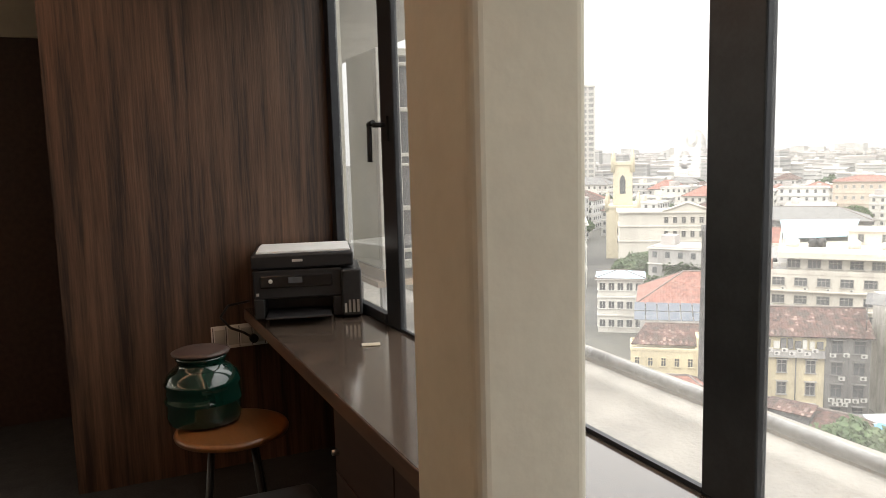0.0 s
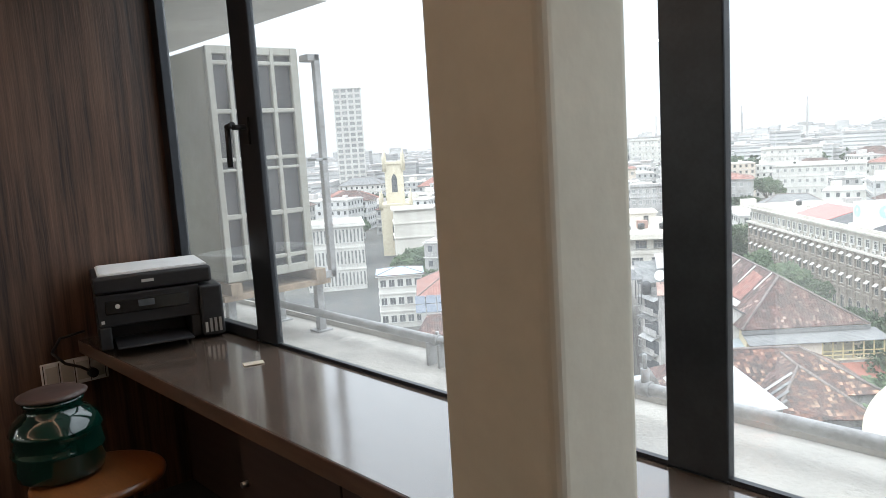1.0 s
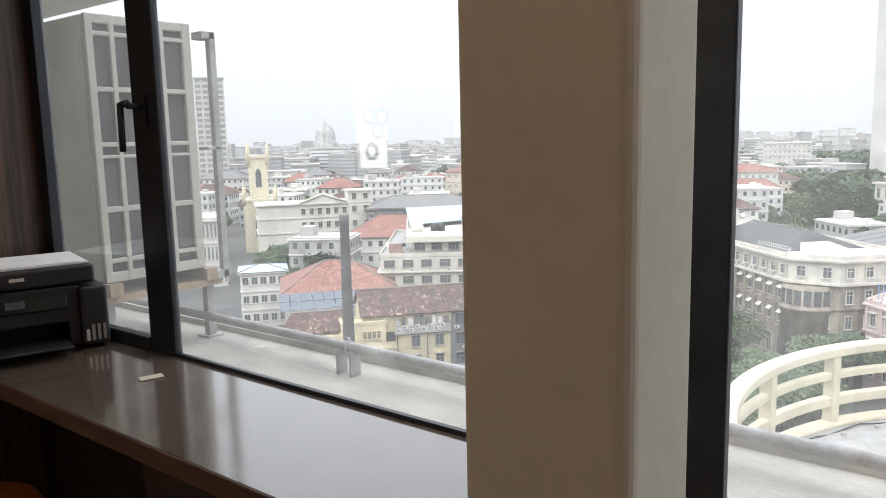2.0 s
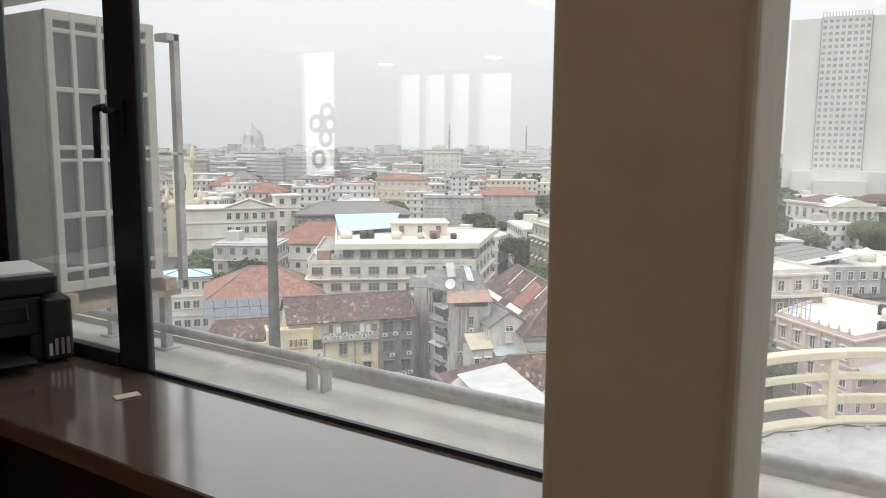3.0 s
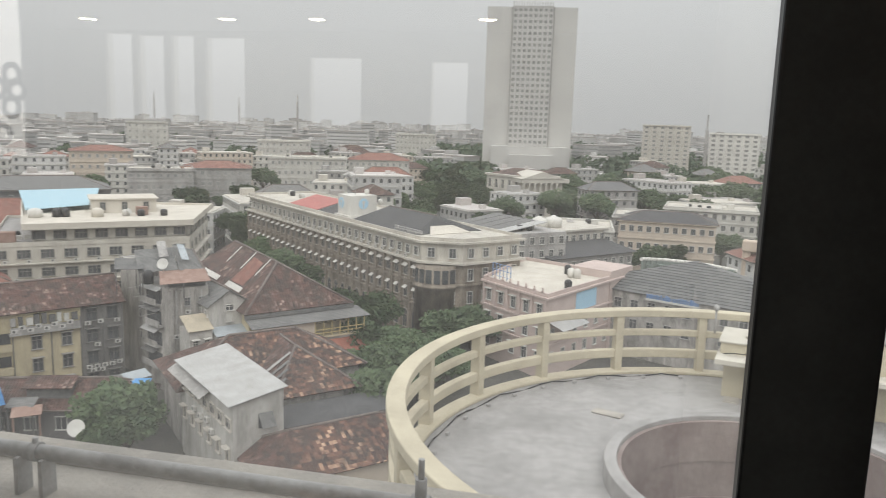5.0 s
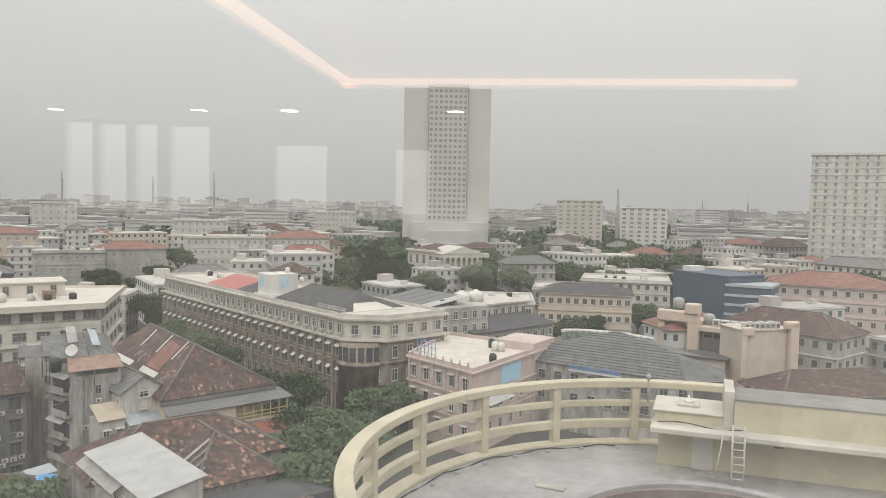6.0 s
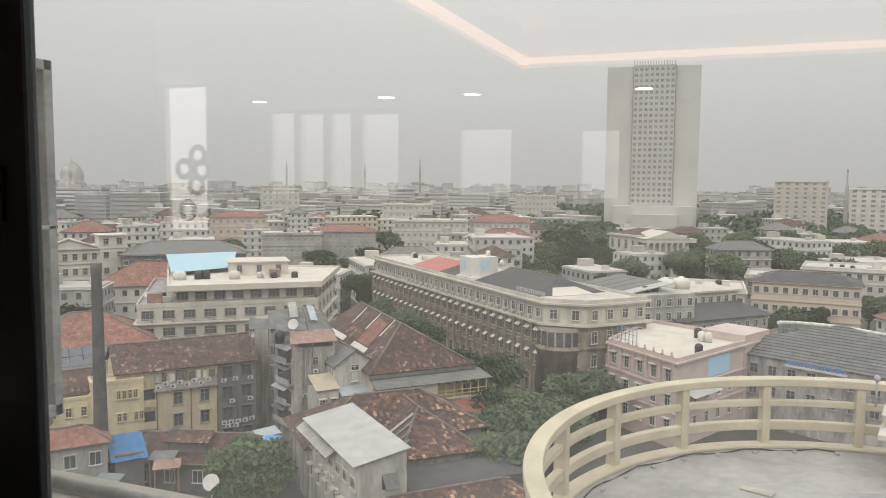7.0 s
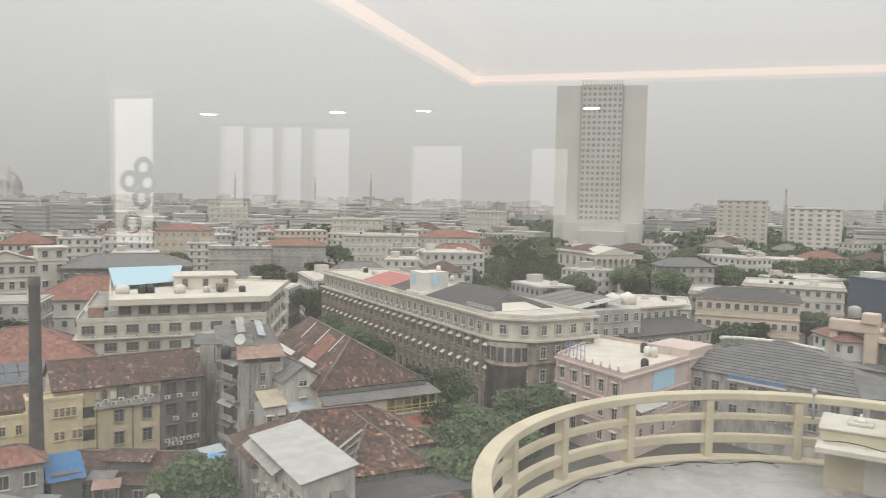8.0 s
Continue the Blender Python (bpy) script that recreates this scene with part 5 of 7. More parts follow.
ob.matrix_basis = pose(0, 0, 0, 0, 0, 49.9)
for k in range(7):
    for j in range(2):
        roof_plane(t, "solar_panel", [E(-10 + 2.2 * k, 16 + 2.9 * j, 13.2 + 1.2 * j), E(-8 + 2.2 * k, 16 + 2.9 * j, 13.2 + 1.2 * j), E(-8 + 2.2 * k, 18.6 + 2.9 * j, 14.3 + 1.2 * j), E(-10 + 2.2 * k, 18.6 + 2.9 * j, 14.3 + 1.2 * j)], SOLAR, (), "", 0.06)
house("long low brown tiled shed", (-86, 84), (-62, 92), 9, 4.5, DARKWALL, rows=1, cols=6, side=2, roof="hip", roofmat=TILE, rise=3, bands=False)
t = site("roof_vent", "long tiled vent box on the brown shed roof", "vent", (-74.5, 90.0))
bm = bmesh.new()
block(bm, -3.0, 3.0, -0.9, 0.9, 5.2, 7.5, pose(0, 0, 0, 0, 0, 18))
part("vent_wall", bm, DARKWALL, t)
bm = bmesh.new()
slope(bm, [pose(0, 0, 0, 0, 0, 18) @ Vector(p) for p in ((-3.4, -1.6, 7.3), (3.4, -1.6, 7.3), (3.4, 1.3, 8.3), (-3.4, 1.3, 8.3))], 0, 0.15)
part("vent_roof", bm, TILE, t)
house("low grey hut under red tiles", (-86.5, 72.5), (-80.5, 80), 6, 9.5, GREYWALL, rows=2, cols=3, side=2, roof="hip", roofmat=TILE_RED, rise=1.8, bands=False)
t = site("shed", "small shed under a sagging blue tarpaulin", "shed", (-80.2, 80.6))
bm = bmesh.new()
block(bm, 0.3, 4.2, 0, 4.2, 0, 7.0, pose(0, 0, 0, 0, 0, 52))
part("wall", bm, DARKWALL, t)
bm = bmesh.new()
grid = [[bm.verts.new(pose(0, 0, 0, 0, 0, 52) @ Vector((-0.3 + i * 0.62, -1.0 + j * 0.75, 6.4 + 0.33 * j - 0.3 * math.sin(i * 0.45) * math.sin(j * 0.5) + rr.uniform(-0.06, 0.06)))) for j in range(8)] for i in range(9)]
for i in range(8):
    for j in range(7):
        bm.faces.new((grid[i][j], grid[i + 1][j], grid[i + 1][j + 1], grid[i][j + 1]))
bmesh.ops.solidify(bm, geom=bm.faces[:], thickness=0.05)
part("tarpaulin", bm, BLUETARP, t)
for x, y, z, rz, m in ((-76, 86, 5.6, 20, SLATE), (-74, 84.5, 5.1, 35, RUST), (-66.5, 98.5, 6.5, 60, SIGNGREY), (-68.2, 97.0, 6.2, 40, SLATE), (-65.2, 96.5, 6.0, 15, BLUETARP), (-79, 78.5, 4.4, 10, GREENGREY), (-82, 84, 5.0, 30, TIN)):
    bm = bmesh.new()
    M = Matrix.Translation((x, y, GROUND)) @ pose(0, 0, 0, 0, 0, rz)
    slope(bm, [Vector(p) for p in ((-1.9, -1.2, z), (1.9, -1.2, z + 0.1), (1.9, 1.2, z + 0.7), (-1.9, 1.2, z + 0.6))], 0, 0.06)
    block(bm, -1.7, -1.5, -1.0, -0.8, 0, z)
    block(bm, 1.5, 1.7, -1.0, -0.8, 0, z)
    tagged(part("lean_to", bm, m), "patched sheet lean-to over a yard", "shed", "yard lean-tos").matrix_basis = M
bm = bmesh.new()
rod(bm, (0, 0, 0), (0, 0, 6.8), 0.08, 8)
lathe(bm, [(0.06, 0), (0.7, 0.16), (1.1, 0.42), (1.04, 0.42), (0.1, 0.06)], 20, pose(0, 0, 6.8, 62, 0, 20))
tagged(part("dish_aerial", bm, TRIM), "pale round dish aerial on a pole", "aerial").matrix_basis = Matrix.Translation((-61.5, 78.5, GROUND))
bm = bmesh.new()
lathe(bm, [(1.15, 0), (1.05, 5), (0.72, 32.6), (0.80, 32.7), (0.80, 34.2)], 20, pose(-84.2, 82.6, GROUND))
tagged(part("chimney", bm, SMOKE), "tall sooty round brick chimney", "chimney")

# ---- the stained apartment house with its roof sheds ----
K_, R_, L_ = (-67.5, 108.9), (-62.3, 113.0), (-74.7, 112.8)
plan = [L_, K_, R_, (-69.0, 121.5), (-79.0, 120.0)]
t = site("building", "stained grey old apartment house with tin and rusty roof sheds", "building", K_)
mass(t, "wall", plan, 0, 18.0, STAINED)
tw = [(-83.0, 119.0), (-75.6, 115.2), (-73.0, 120.5), (-80.4, 124.3)]
mass(t, "stair_tower", tw, 0, 20.6, STAINED, 0, "tall stained stair tower")
facade(t, tw[0], tw[1], [15.5, 11.5, 7.5], 1, (0.7, 1.2), "plain", GREYWALL, s0=0.6, s1=1.0)
facade(t, K_, R_, [15.6, 12.0, 8.4], 2, (0.8, 1.3), "plain", GREYWALL, s0=0.3, s1=1.0, seed=5, skip=0.2)
for s, wd in ((0.0, 0.9), (2.0, 0.35), (4.3, 0.35)):
    shelf(t, "pier", K_, R_, s, s + wd, 0.45, 0, 17.6, STAINED)
for k, z in enumerate((4.0, 7.6, 11.2, 14.8)):
    shelf(t, "balcony", L_, K_, 1.0 + 0.7 * (k % 3), 6.9 - 0.9 * (k % 2), 0.9, z, z + 0.2, GREYWALL, "small stained balcony")
    shelf(t, "balcony_rail", L_, K_, 1.0 + 0.7 * (k % 3), 6.9 - 0.9 * (k % 2), 0.9, z + 0.2, z + 1.1, STAINED if k % 2 else GREYWALL, "", -0.8)
    # a dark sheet on the wall paints the balcony's shaded hollow
    shelf(t, "balcony_door", L_, K_, 1.6, 6.2, 0.04, z + 0.2, z + 2.5, PANE, "dark sheet painted for the shaded balcony opening")
    roof_plane(t, "awning", [(*along(L_, K_, 0.8, 1.1), z + 2.6), (*along(L_, K_, 5.0 + k * 0.6, 1.1), z + 2.6), (*along(L_, K_, 5.0 + k * 0.6, 0.05), z + 3.1), (*along(L_, K_, 0.8, 0.05), z + 3.1)], TIN if k % 2 else SLATE, (), "", 0.05)
split_units(t, K_, R_, [(3.2, 13.6), (5.6, 10.2), (3.4, 6.6), (1.4, 9.5)])
drains(t, K_, R_, (1.4, 3.6, 5.4), 2, 17.5, PIPE)
G_ = lambda s, v, z: (*along(K_, R_, s, -v), z)
mass(t, "attic", [G_(0.4, 0.6, 0)[:2], G_(6.2, 0.6, 0)[:2], G_(6.2, 7, 0)[:2], G_(0.4, 7, 0)[:2]], 18.0, 19.3, DARKWALL)
roof_plane(t, "rusty_roof", [G_(-1.2, -1.4, 19.0), G_(6.8, -1.0, 19.1), G_(6.6, 3.6, 20.3), G_(-0.8, 3.6, 20.4)], RUST, (), "rusty sheet roof", 0.08)
roof_plane(t, "tin_roof", [G_(-4.0, 3.2, 20.2), G_(2.2, 3.4, 20.4), G_(2.0, 8.5, 23.4), G_(-4.2, 8.5, 23.2)], SLATE, (), "patched grey sheet roof", 0.07)
roof_plane(t, "tin_roof", [G_(2.4, 3.2, 20.3), G_(6.8, 3.0, 19.6), G_(5.6, 9.5, 22.6), G_(2.0, 9.0, 23.8)], SLATE, (1,), "patched grey sheet roof", 0.07)
roof_plane(t, "tin_roof", [G_(-0.5, 5.0, 22.4), G_(0.9, 4.9, 22.5), G_(0.8, 8.2, 24.6), G_(-0.6, 8.4, 24.5)], GREYWALL, (), "loose pale roof sheet", 0.05)
roof_plane(t, "tin_roof", [G_(3.0, 4.6, 21.9), G_(4.2, 4.4, 21.8), G_(3.8, 7.6, 23.9), G_(2.6, 7.8, 24.1)], SIGNGREY, (), "loose pale roof sheet", 0.05)
roof_plane(t, "tin_roof", [G_(-7.6, 4.5, 20.8), G_(-3.2, 3.0, 20.9), G_(-2.8, 7.5, 21.8), G_(-7.2, 9.0, 21.9)], DARKWALL, (), "dark roof sheet over the landing", 0.07)
bm = bmesh.new()
for s, v, z in ((-1.0, -1.2, 19), (2.5, -1.1, 19), (6.5, -0.9, 19), (-3.8, 3.4, 20.2), (-4.0, 8.2, 23), (2, 8.2, 23.4), (5.5, 9.0, 22.4), (-7.3, 4.8, 20.8), (-3.4, 3.3, 20.8)):
    p = local(t, G_(s, v, 0))
    rod(bm, (p.x, p.y, 16.5), (p.x, p.y, z), 0.09, 5)
part("roof_post", bm, DARKWALL, t)
p = local(t, G_(-2.6, 2.0, 0))
bm = bmesh.new()
lathe(bm, [(0.8, 18.0), (0.85, 19.6), (0.6, 20.1), (0.2, 20.3)], 14, pose(p.x, p.y, 0.6))
part("water_tank", bm, BLACK, t, "dark green water tank")
p = local(t, G_(-0.2, 2.4, 0))
bm = bmesh.new()
rod(bm, (p.x, p.y, 20.2), (p.x, p.y, 21.6), 0.06, 6)
lathe(bm, [(0.05, 0), (0.6, 0.12), (0.95, 0.34), (0.9, 0.34), (0.1, 0.05)], 18, pose(p.x, p.y, 21.6, 65, 0, 10))
part("dish_aerial", bm, TRIM, t, "pale dish aerial")
for k in range(4):
    shelf(t, "washing_pole", L_, K_, 0.5 + 1.5 * k, 0.58 + 1.5 * k, 2.6, 17.2 - 1.3 * k, 17.28 - 1.3 * k, PIPE)

# ---- white gabled annex, its lean-to and low wing ----
A_, B_ = (-60.3, 109.4), (-55.9, 114.6)
t = site("house", "white gabled annex with slate roof, lean-to and low wing", "house", A_)
E = lambda s, v, z: (*along(A_, B_, s, -v), z)
plan = [E(0, 0, 0)[:2], E(6.8, 0, 0)[:2], E(6.8, 10, 0)[:2], E(0, 10, 0)[:2]]
mass(t, "wall", plan, 0, 15.6, STAINWHITE)
bm = bmesh.new()
q = [Vector((*local(t, E(s, v, 0)), z)) for v in (0, 0.4) for s, z in ((0, 15.5), (6.8, 15.5), (3.4, 17.7))]
vs = [bm.verts.new(p) for p in q]
for f in ((0, 1, 2), (5, 4, 3), (0, 3, 4, 1), (1, 4, 5, 2), (2, 5, 3, 0)):
    bm.faces.new([vs[i] for i in f])
part("gable_wall", bm, STAINWHITE, t)
roof_plane(t, "roof", [E(-0.6, 10, 15.4), E(-0.6, -0.5, 15.4), E(3.4, -0.5, 18.0), E(3.4, 10, 18.0)], SLATE, (2,), "dark ribbed sheet roof")
roof_plane(t, "roof", [E(7.4, -0.5, 15.4), E(7.4, 10, 15.4), E(3.4, 10, 18.0), E(3.4, -0.5, 18.0)], SLATE, (), "dark ribbed sheet roof")
facade(t, plan[0], plan[1], [14.9], 1, (1.3, 0.9), "plain", WHITEWALL)
facade(t, plan[0], plan[1], [13.3], 1, (0.9, 1.4), "plain", WHITEWALL, pane=TRIM)
facade(t, plan[3], plan[0], [14.0], 4, (0.8, 1.1), "plain", WHITEWALL)
wing = [E(0.2, -2.6, 0)[:2], E(6.6, -2.6, 0)[:2], E(6.6, 0, 0)[:2], E(0.2, 0, 0)[:2]]
mass(t, "low_wing", wing, 0, 11.2, STAINWHITE)
roof_plane(t, "low_roof", [E(0.0, -3.1, 11.1), E(6.9, -3.1, 11.1), E(6.9, 0, 11.9), E(0.0, 0, 11.9)], SIGNGREY, (), "pale blue-grey sheet roof", 0.07)
facade(t, wing[0], wing[1], [9.6], 3, (0.9, 1.5), "plain", WHITEWALL)
lean = [E(-3.9, -1.6, 0)[:2], E(-0.1, -1.6, 0)[:2], E(-0.1, 3.0, 0)[:2], E(-3.9, 3.0, 0)[:2]]
mass(t, "lean_to", lean, 0, 12.0, STAINWHITE)
roof_plane(t, "lean_to_roof", [E(-4.2, -2.1, 12.2), E(0.0, -2.1, 12.2), E(0.0, 2.0, 14.0), E(-4.2, 2.0, 14.0)], BEIGESHEET, (), "beige sheet roof", 0.08)
facade(t, lean[0], lean[1], [9.9], 2, (0.8, 1.3), "hood", WHITEWALL)

# ---- big hipped tile roof with the yellow veranda ----
A_, B_ = (-54.3, 110.5), (-41.2, 124.3)
t = site("house", "old house with a big hipped tiled roof and a yellow veranda", "house", A_)
E = lambda s, v, z: (*along(A_, B_, s, -v), z)
plan = [E(0.6, 0.6, 0)[:2], E(18.6, 0.6, 0)[:2], E(18.6, 36, 0)[:2], E(0.6, 36, 0)[:2]]
mass(t, "wall", plan, 0, 14.5, YELLOW)
roof_plane(t, "roof", [E(-0.4, -0.2, 14.3), E(19.4, -0.2, 14.3), E(7.6, 5.6, 21.5)], TILE, (1, 2), "brown tiled hip")
roof_plane(t, "roof", [E(19.4, -0.2, 14.3), E(19.4, 37, 14.3), E(9.0, 31, 21.5), E(7.6, 5.6, 21.5)], TILE, (2,), "brown tiled roof")
roof_plane(t, "roof", [E(-0.4, 37, 14.3), E(-0.4, -0.2, 14.3), E(7.6, 5.6, 21.5), E(9.0, 31, 21.5)], TILE, (), "brown tiled roof")
roof_plane(t, "roof", [E(19.4, 37, 14.3), E(-0.4, 37, 14.3), E(9.0, 31, 21.5)], TILE, (), "brown tiled hip")
mid = lambda s, v: (*along(A_, B_, s, -v), 14.3 + (s + 0.4) * 0.9 + 0.1)
roof_plane(t, "repair_patch", [mid(2.6, 15.0), mid(2.6, 8.8), mid(6.6, 9.5), mid(6.9, 14.5)], TILE_RED, (), "patch of newer red tiles", 0.03)
for v0 in (8.2, 15.4, 23.0):
    roof_plane(t, "mortar_line", [mid(4.6, v0 + 0.35), mid(4.6, v0), mid(7.6, v0), mid(7.6, v0 + 0.35)], WHITEWALL, (), "white mortar line", 0.05)
roof_plane(t, "gutter_strip", [mid(1.6, 15.4), mid(1.6, 8.2), mid(2.4, 8.2), mid(2.4, 15.4)], WHITEWALL, (), "white gutter strip", 0.05)
roof_plane(t, "gutter_strip", [mid(1.6, 29.0), mid(1.6, 20.0), mid(2.4, 20.0), mid(2.4, 29.0)], WHITEWALL, (), "white gutter strip", 0.05)
shelf(t, "eave_board", A_, B_, -0.4, 19.4, 0.25, 13.5, 14.15, DARKWALL, "dark slatted eave board", -0.05)
roof_plane(t, "veranda_roof", [E(-0.2, -3.0, 12.5), E(21.3, -3.0, 12.5), E(20.4, 0.5, 13.6), E(-0.2, 0.5, 13.6)], SLATE, (), "grey sheet veranda roof", 0.1)
shelf(t, "veranda_floor", A_, B_, 1.0, 20.6, 2.4, 9.3, 9.6, YELLOW, "yellow veranda floor", 0.5)
shelf(t, "veranda_wall", A_, B_, 1.0, 11.0, 2.3, 9.6, 12.5, BEIGE, "boarded veranda wall", -2.1)
for z in (10.1, 10.7, 12.2):
    shelf(t, "veranda_rail", A_, B_, 11.0, 20.5, 2.35, z, z + 0.13, YELLOWPAINT, "", -2.2)
for k in range(7):
    shelf(t, "veranda_post", A_, B_, 11.0 + 1.56 * k, 11.16 + 1.56 * k, 2.4, 9.6, 12.5, YELLOWPAINT, "", -2.2)
shelf(t, "veranda_wall", A_, B_, 1.0, 20.4, 2.2, 0.0, 9.3, STAINED, "stained lower wall", 0.5)
roof_plane(t, "porch_roof", [E(13.0, -6.2, 7.6), E(20.0, -6.2, 7.6), E(20.0, -2.3, 8.9), E(13.0, -2.3, 8.9)], REDSHEET2, (), "rusty red porch roof", 0.1)
shelf(t, "porch_wall", A_, B_, 13.4, 19.6, 5.6, 0, 7.5, DARKWALL, "", -2.3)
facade(t, plan[0], plan[1], [12.0], 5, (1.0, 1.7), "plain", YELLOW, s0=0.5, s1=1.0)

# ---- the low roofs of speckled tiles ----
cx, cy, ux, uy = -48.3, 103.3, 0.722, 0.692
W_ = lambda s, n, z: (cx + ux * s + uy * n, cy + uy * s - ux * n, z)
t = site("house", "low rambling house under speckled orange and brown tiles", "house", (cx, cy))
mass(t, "wall", [W_(-13, 7, 0)[:2], W_(13, 7, 0)[:2], W_(13, -6.5, 0)[:2], W_(-13, -6.5, 0)[:2]], 0, 9.4, STAINED)
roof_plane(t, "roof", [W_(-14.4, 8, 9.3), W_(14, 8, 9.3), W_(5.5, 0, 14), W_(-5, 0, 14)], TILE_ORANGE, (1, 2, 3), "speckled tiled roof")
roof_plane(t, "roof", [W_(14, 8, 9.3), W_(14, -7.5, 9.3), W_(5.5, 0, 14)], TILE_ORANGE, (), "speckled tiled hip")
roof_plane(t, "roof", [W_(14, -7.5, 9.3), W_(-14.4, -7.5, 9.3), W_(-5, 0, 14), W_(5.5, 0, 14)], TILE_ORANGE, (), "speckled tiled roof")
roof_plane(t, "roof", [W_(-14.4, -7.5, 9.3), W_(-14.4, 8, 9.3), W_(-5, 0, 14)], TILE, (), "brown tiled hip")
mass(t, "wing_wall", [W_(-3.2, 15.5, 0)[:2], W_(8.2, 15.5, 0)[:2], W_(8.2, 7, 0)[:2], W_(-3.2, 7, 0)[:2]], 0, 9.4, STAINED)
roof_plane(t, "roof", [W_(-3.8, 16.6, 9.2), W_(9.0, 16.6, 9.2), W_(2.7, 7.2, 13.4)], TILE_ORANGE, (1, 2), "speckled tiled hip")
roof_plane(t, "roof", [W_(9.0, 16.6, 9.2), W_(9.0, 5, 9.2), W_(2.7, -0.5, 13.4), W_(2.7, 7.2, 13.4)], TILE_ORANGE, (), "speckled tiled roof")
roof_plane(t, "roof", [W_(-3.8, 5, 9.2), W_(-3.8, 16.6, 9.2), W_(2.7, 7.2, 13.4), W_(2.7, -0.5, 13.4)], TILE, (2,), "brown tiled roof")
for k in range(4):
    a0 = 8.0 + 1.9 * k
    roof_plane(t, "roof_sheet", [W_(-2.9, a0, 9.95), W_(-2.9, a0 + 0.7, 9.95), W_(1.5 - 0.9 * k, a0 + 0.7, 12.85 - 0.58 * k), W_(1.5 - 0.9 * k, a0, 12.85 - 0.58 * k)], GREYWALL if k == 0 else SLATE, (), "grey sheet strip among the tiles", 0.06)
# The black colour of this wing paints a roof lying in shadow.
mass(t, "flat_wing", [W_(-6, 24, 0)[:2], W_(12, 24, 0)[:2], W_(12, 16.7, 0)[:2], W_(-6, 16.7, 0)[:2]], 0, 8.3, TAR, 0, "flat wing coloured black for a roof in shadow")
split_units(t, W_(-13, 7, 0)[:2], W_(13, 7, 0)[:2], [(0.6, 6.5), (1.9, 6.2)])
A_, B_ = (-41.0, 79.5), (-33.0, 71.5)
t = site("house", "low house under speckled tiles below the terrace", "house", A_)
E = lambda s, v, z: (*along(A_, B_, s, -v), z)
mass(t, "wall", [E(0.5, 0.5, 0)[:2], E(11.5, 0.5, 0)[:2], E(11.5, 21.5, 0)[:2], E(0.5, 21.5, 0)[:2]], 0, 6.6, BEIGE)
roof_plane(t, "roof", [E(-0.6, 22.5, 6.5), E(-0.6, -0.5, 6.5), E(6, 5.0, 9.8), E(6, 17.0, 9.8)], TILE_ORANGE, (1, 2, 3), "speckled tiled roof")
roof_plane(t, "roof", [E(12.6, -0.5, 6.5), E(12.6, 22.5, 6.5), E(6, 17.0, 9.8), E(6, 5.0, 9.8)], TILE_ORANGE, (), "speckled tiled roof")
roof_plane(t, "roof", [E(-0.6, -0.5, 6.5), E(12.6, -0.5, 6.5), E(6, 5.0, 9.8)], TILE, (), "brown tiled hip")
roof_plane(t, "roof", [E(12.6, 22.5, 6.5), E(-0.6, 22.5, 6.5), E(6, 17.0, 9.8)], TILE_ORANGE, (), "speckled tiled hip")
facade(t, E(0.5, 0.5, 0), E(11.5, 0.5, 0), [4.6], 5, (0.9, 1.4), "plain", TRIM)

# ---- the loft with the white corrugated roof ----
A_, D_ = (-54.3, 89.4), (-39.1, 75.6)
t = site("building", "pale plastered loft with a white corrugated sheet roof", "building", A_)
E = lambda s, v, z: (*along(A_, D_, s, -v), z)
bm = bmesh.new()
q = [Vector((*local(t, E(s, v, 0)), z)) for z0, z1 in ((0, 0), (13.0, 14.1)) for s, v, z in ((0.5, 0.6, z0), (20.0, 0.6, z0), (20.0, 6.9, z1), (0.5, 6.9, z1))]
vs = [bm.verts.new(p) for p in q]
for f in ((0, 3, 2, 1), (4, 5, 6, 7), (0, 1, 5, 4), (1, 2, 6, 5), (2, 3, 7, 6), (3, 0, 4, 7)):
    bm.faces.new([vs[i] for i in f])
part("wall", bm, STAINWHITE, t)
bm = bmesh.new()
n, M = 44, Matrix.Translation((*local(t, A_), 13.2)) @ pose(0, 0, 0, 0, 0, math.degrees(math.atan2(D_[1] - A_[1], D_[0] - A_[0]))) @ pose(0, 0, 0, 10, 0, 0)
rows = [[bm.verts.new(M @ Vector((20.6 * i / (n * 2), v, 0.06 * (i % 2) + dz))) for v, dz in ((-0.2, 0), (7.3, 0), (7.3, -0.08), (-0.2, -0.08))] for i in range(n * 2 + 1)]
for p, q in zip(rows, rows[1:]):
    for j in range(4):
        bm.faces.new((p[j], q[j], q[(j + 1) % 4], p[(j + 1) % 4]))
bmesh.ops.recalc_face_normals(bm, faces=bm.faces)
part("sheet_roof", bm, TIN, t)
roof_plane(t, "side_roof", [E(-0.8, -0.9, 11.7), E(12.5, -0.9, 11.7), E(12.5, 0.6, 12.6), E(-0.8, 0.6, 12.6)], GREYWALL, (), "narrow grey sheet roof along the side", 0.06)
facade(t, E(0.5, 0.6, 0), E(20.0, 0.6, 0), [10.4], 7, (1.7, 1.3), "plain", CREAMWALL)
facade(t, E(0.5, 0.6, 0), E(20.0, 0.6, 0), [6.4], 6, (1.0, 1.6), "hood", CREAMWALL)
# The hatch has no hollow: its inner shade is a dark sheet.
bm = bmesh.new()
p = local(t, E(20.0, 4.6, 0))
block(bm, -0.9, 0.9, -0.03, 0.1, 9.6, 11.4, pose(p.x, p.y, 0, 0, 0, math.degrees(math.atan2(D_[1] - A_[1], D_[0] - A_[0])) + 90))
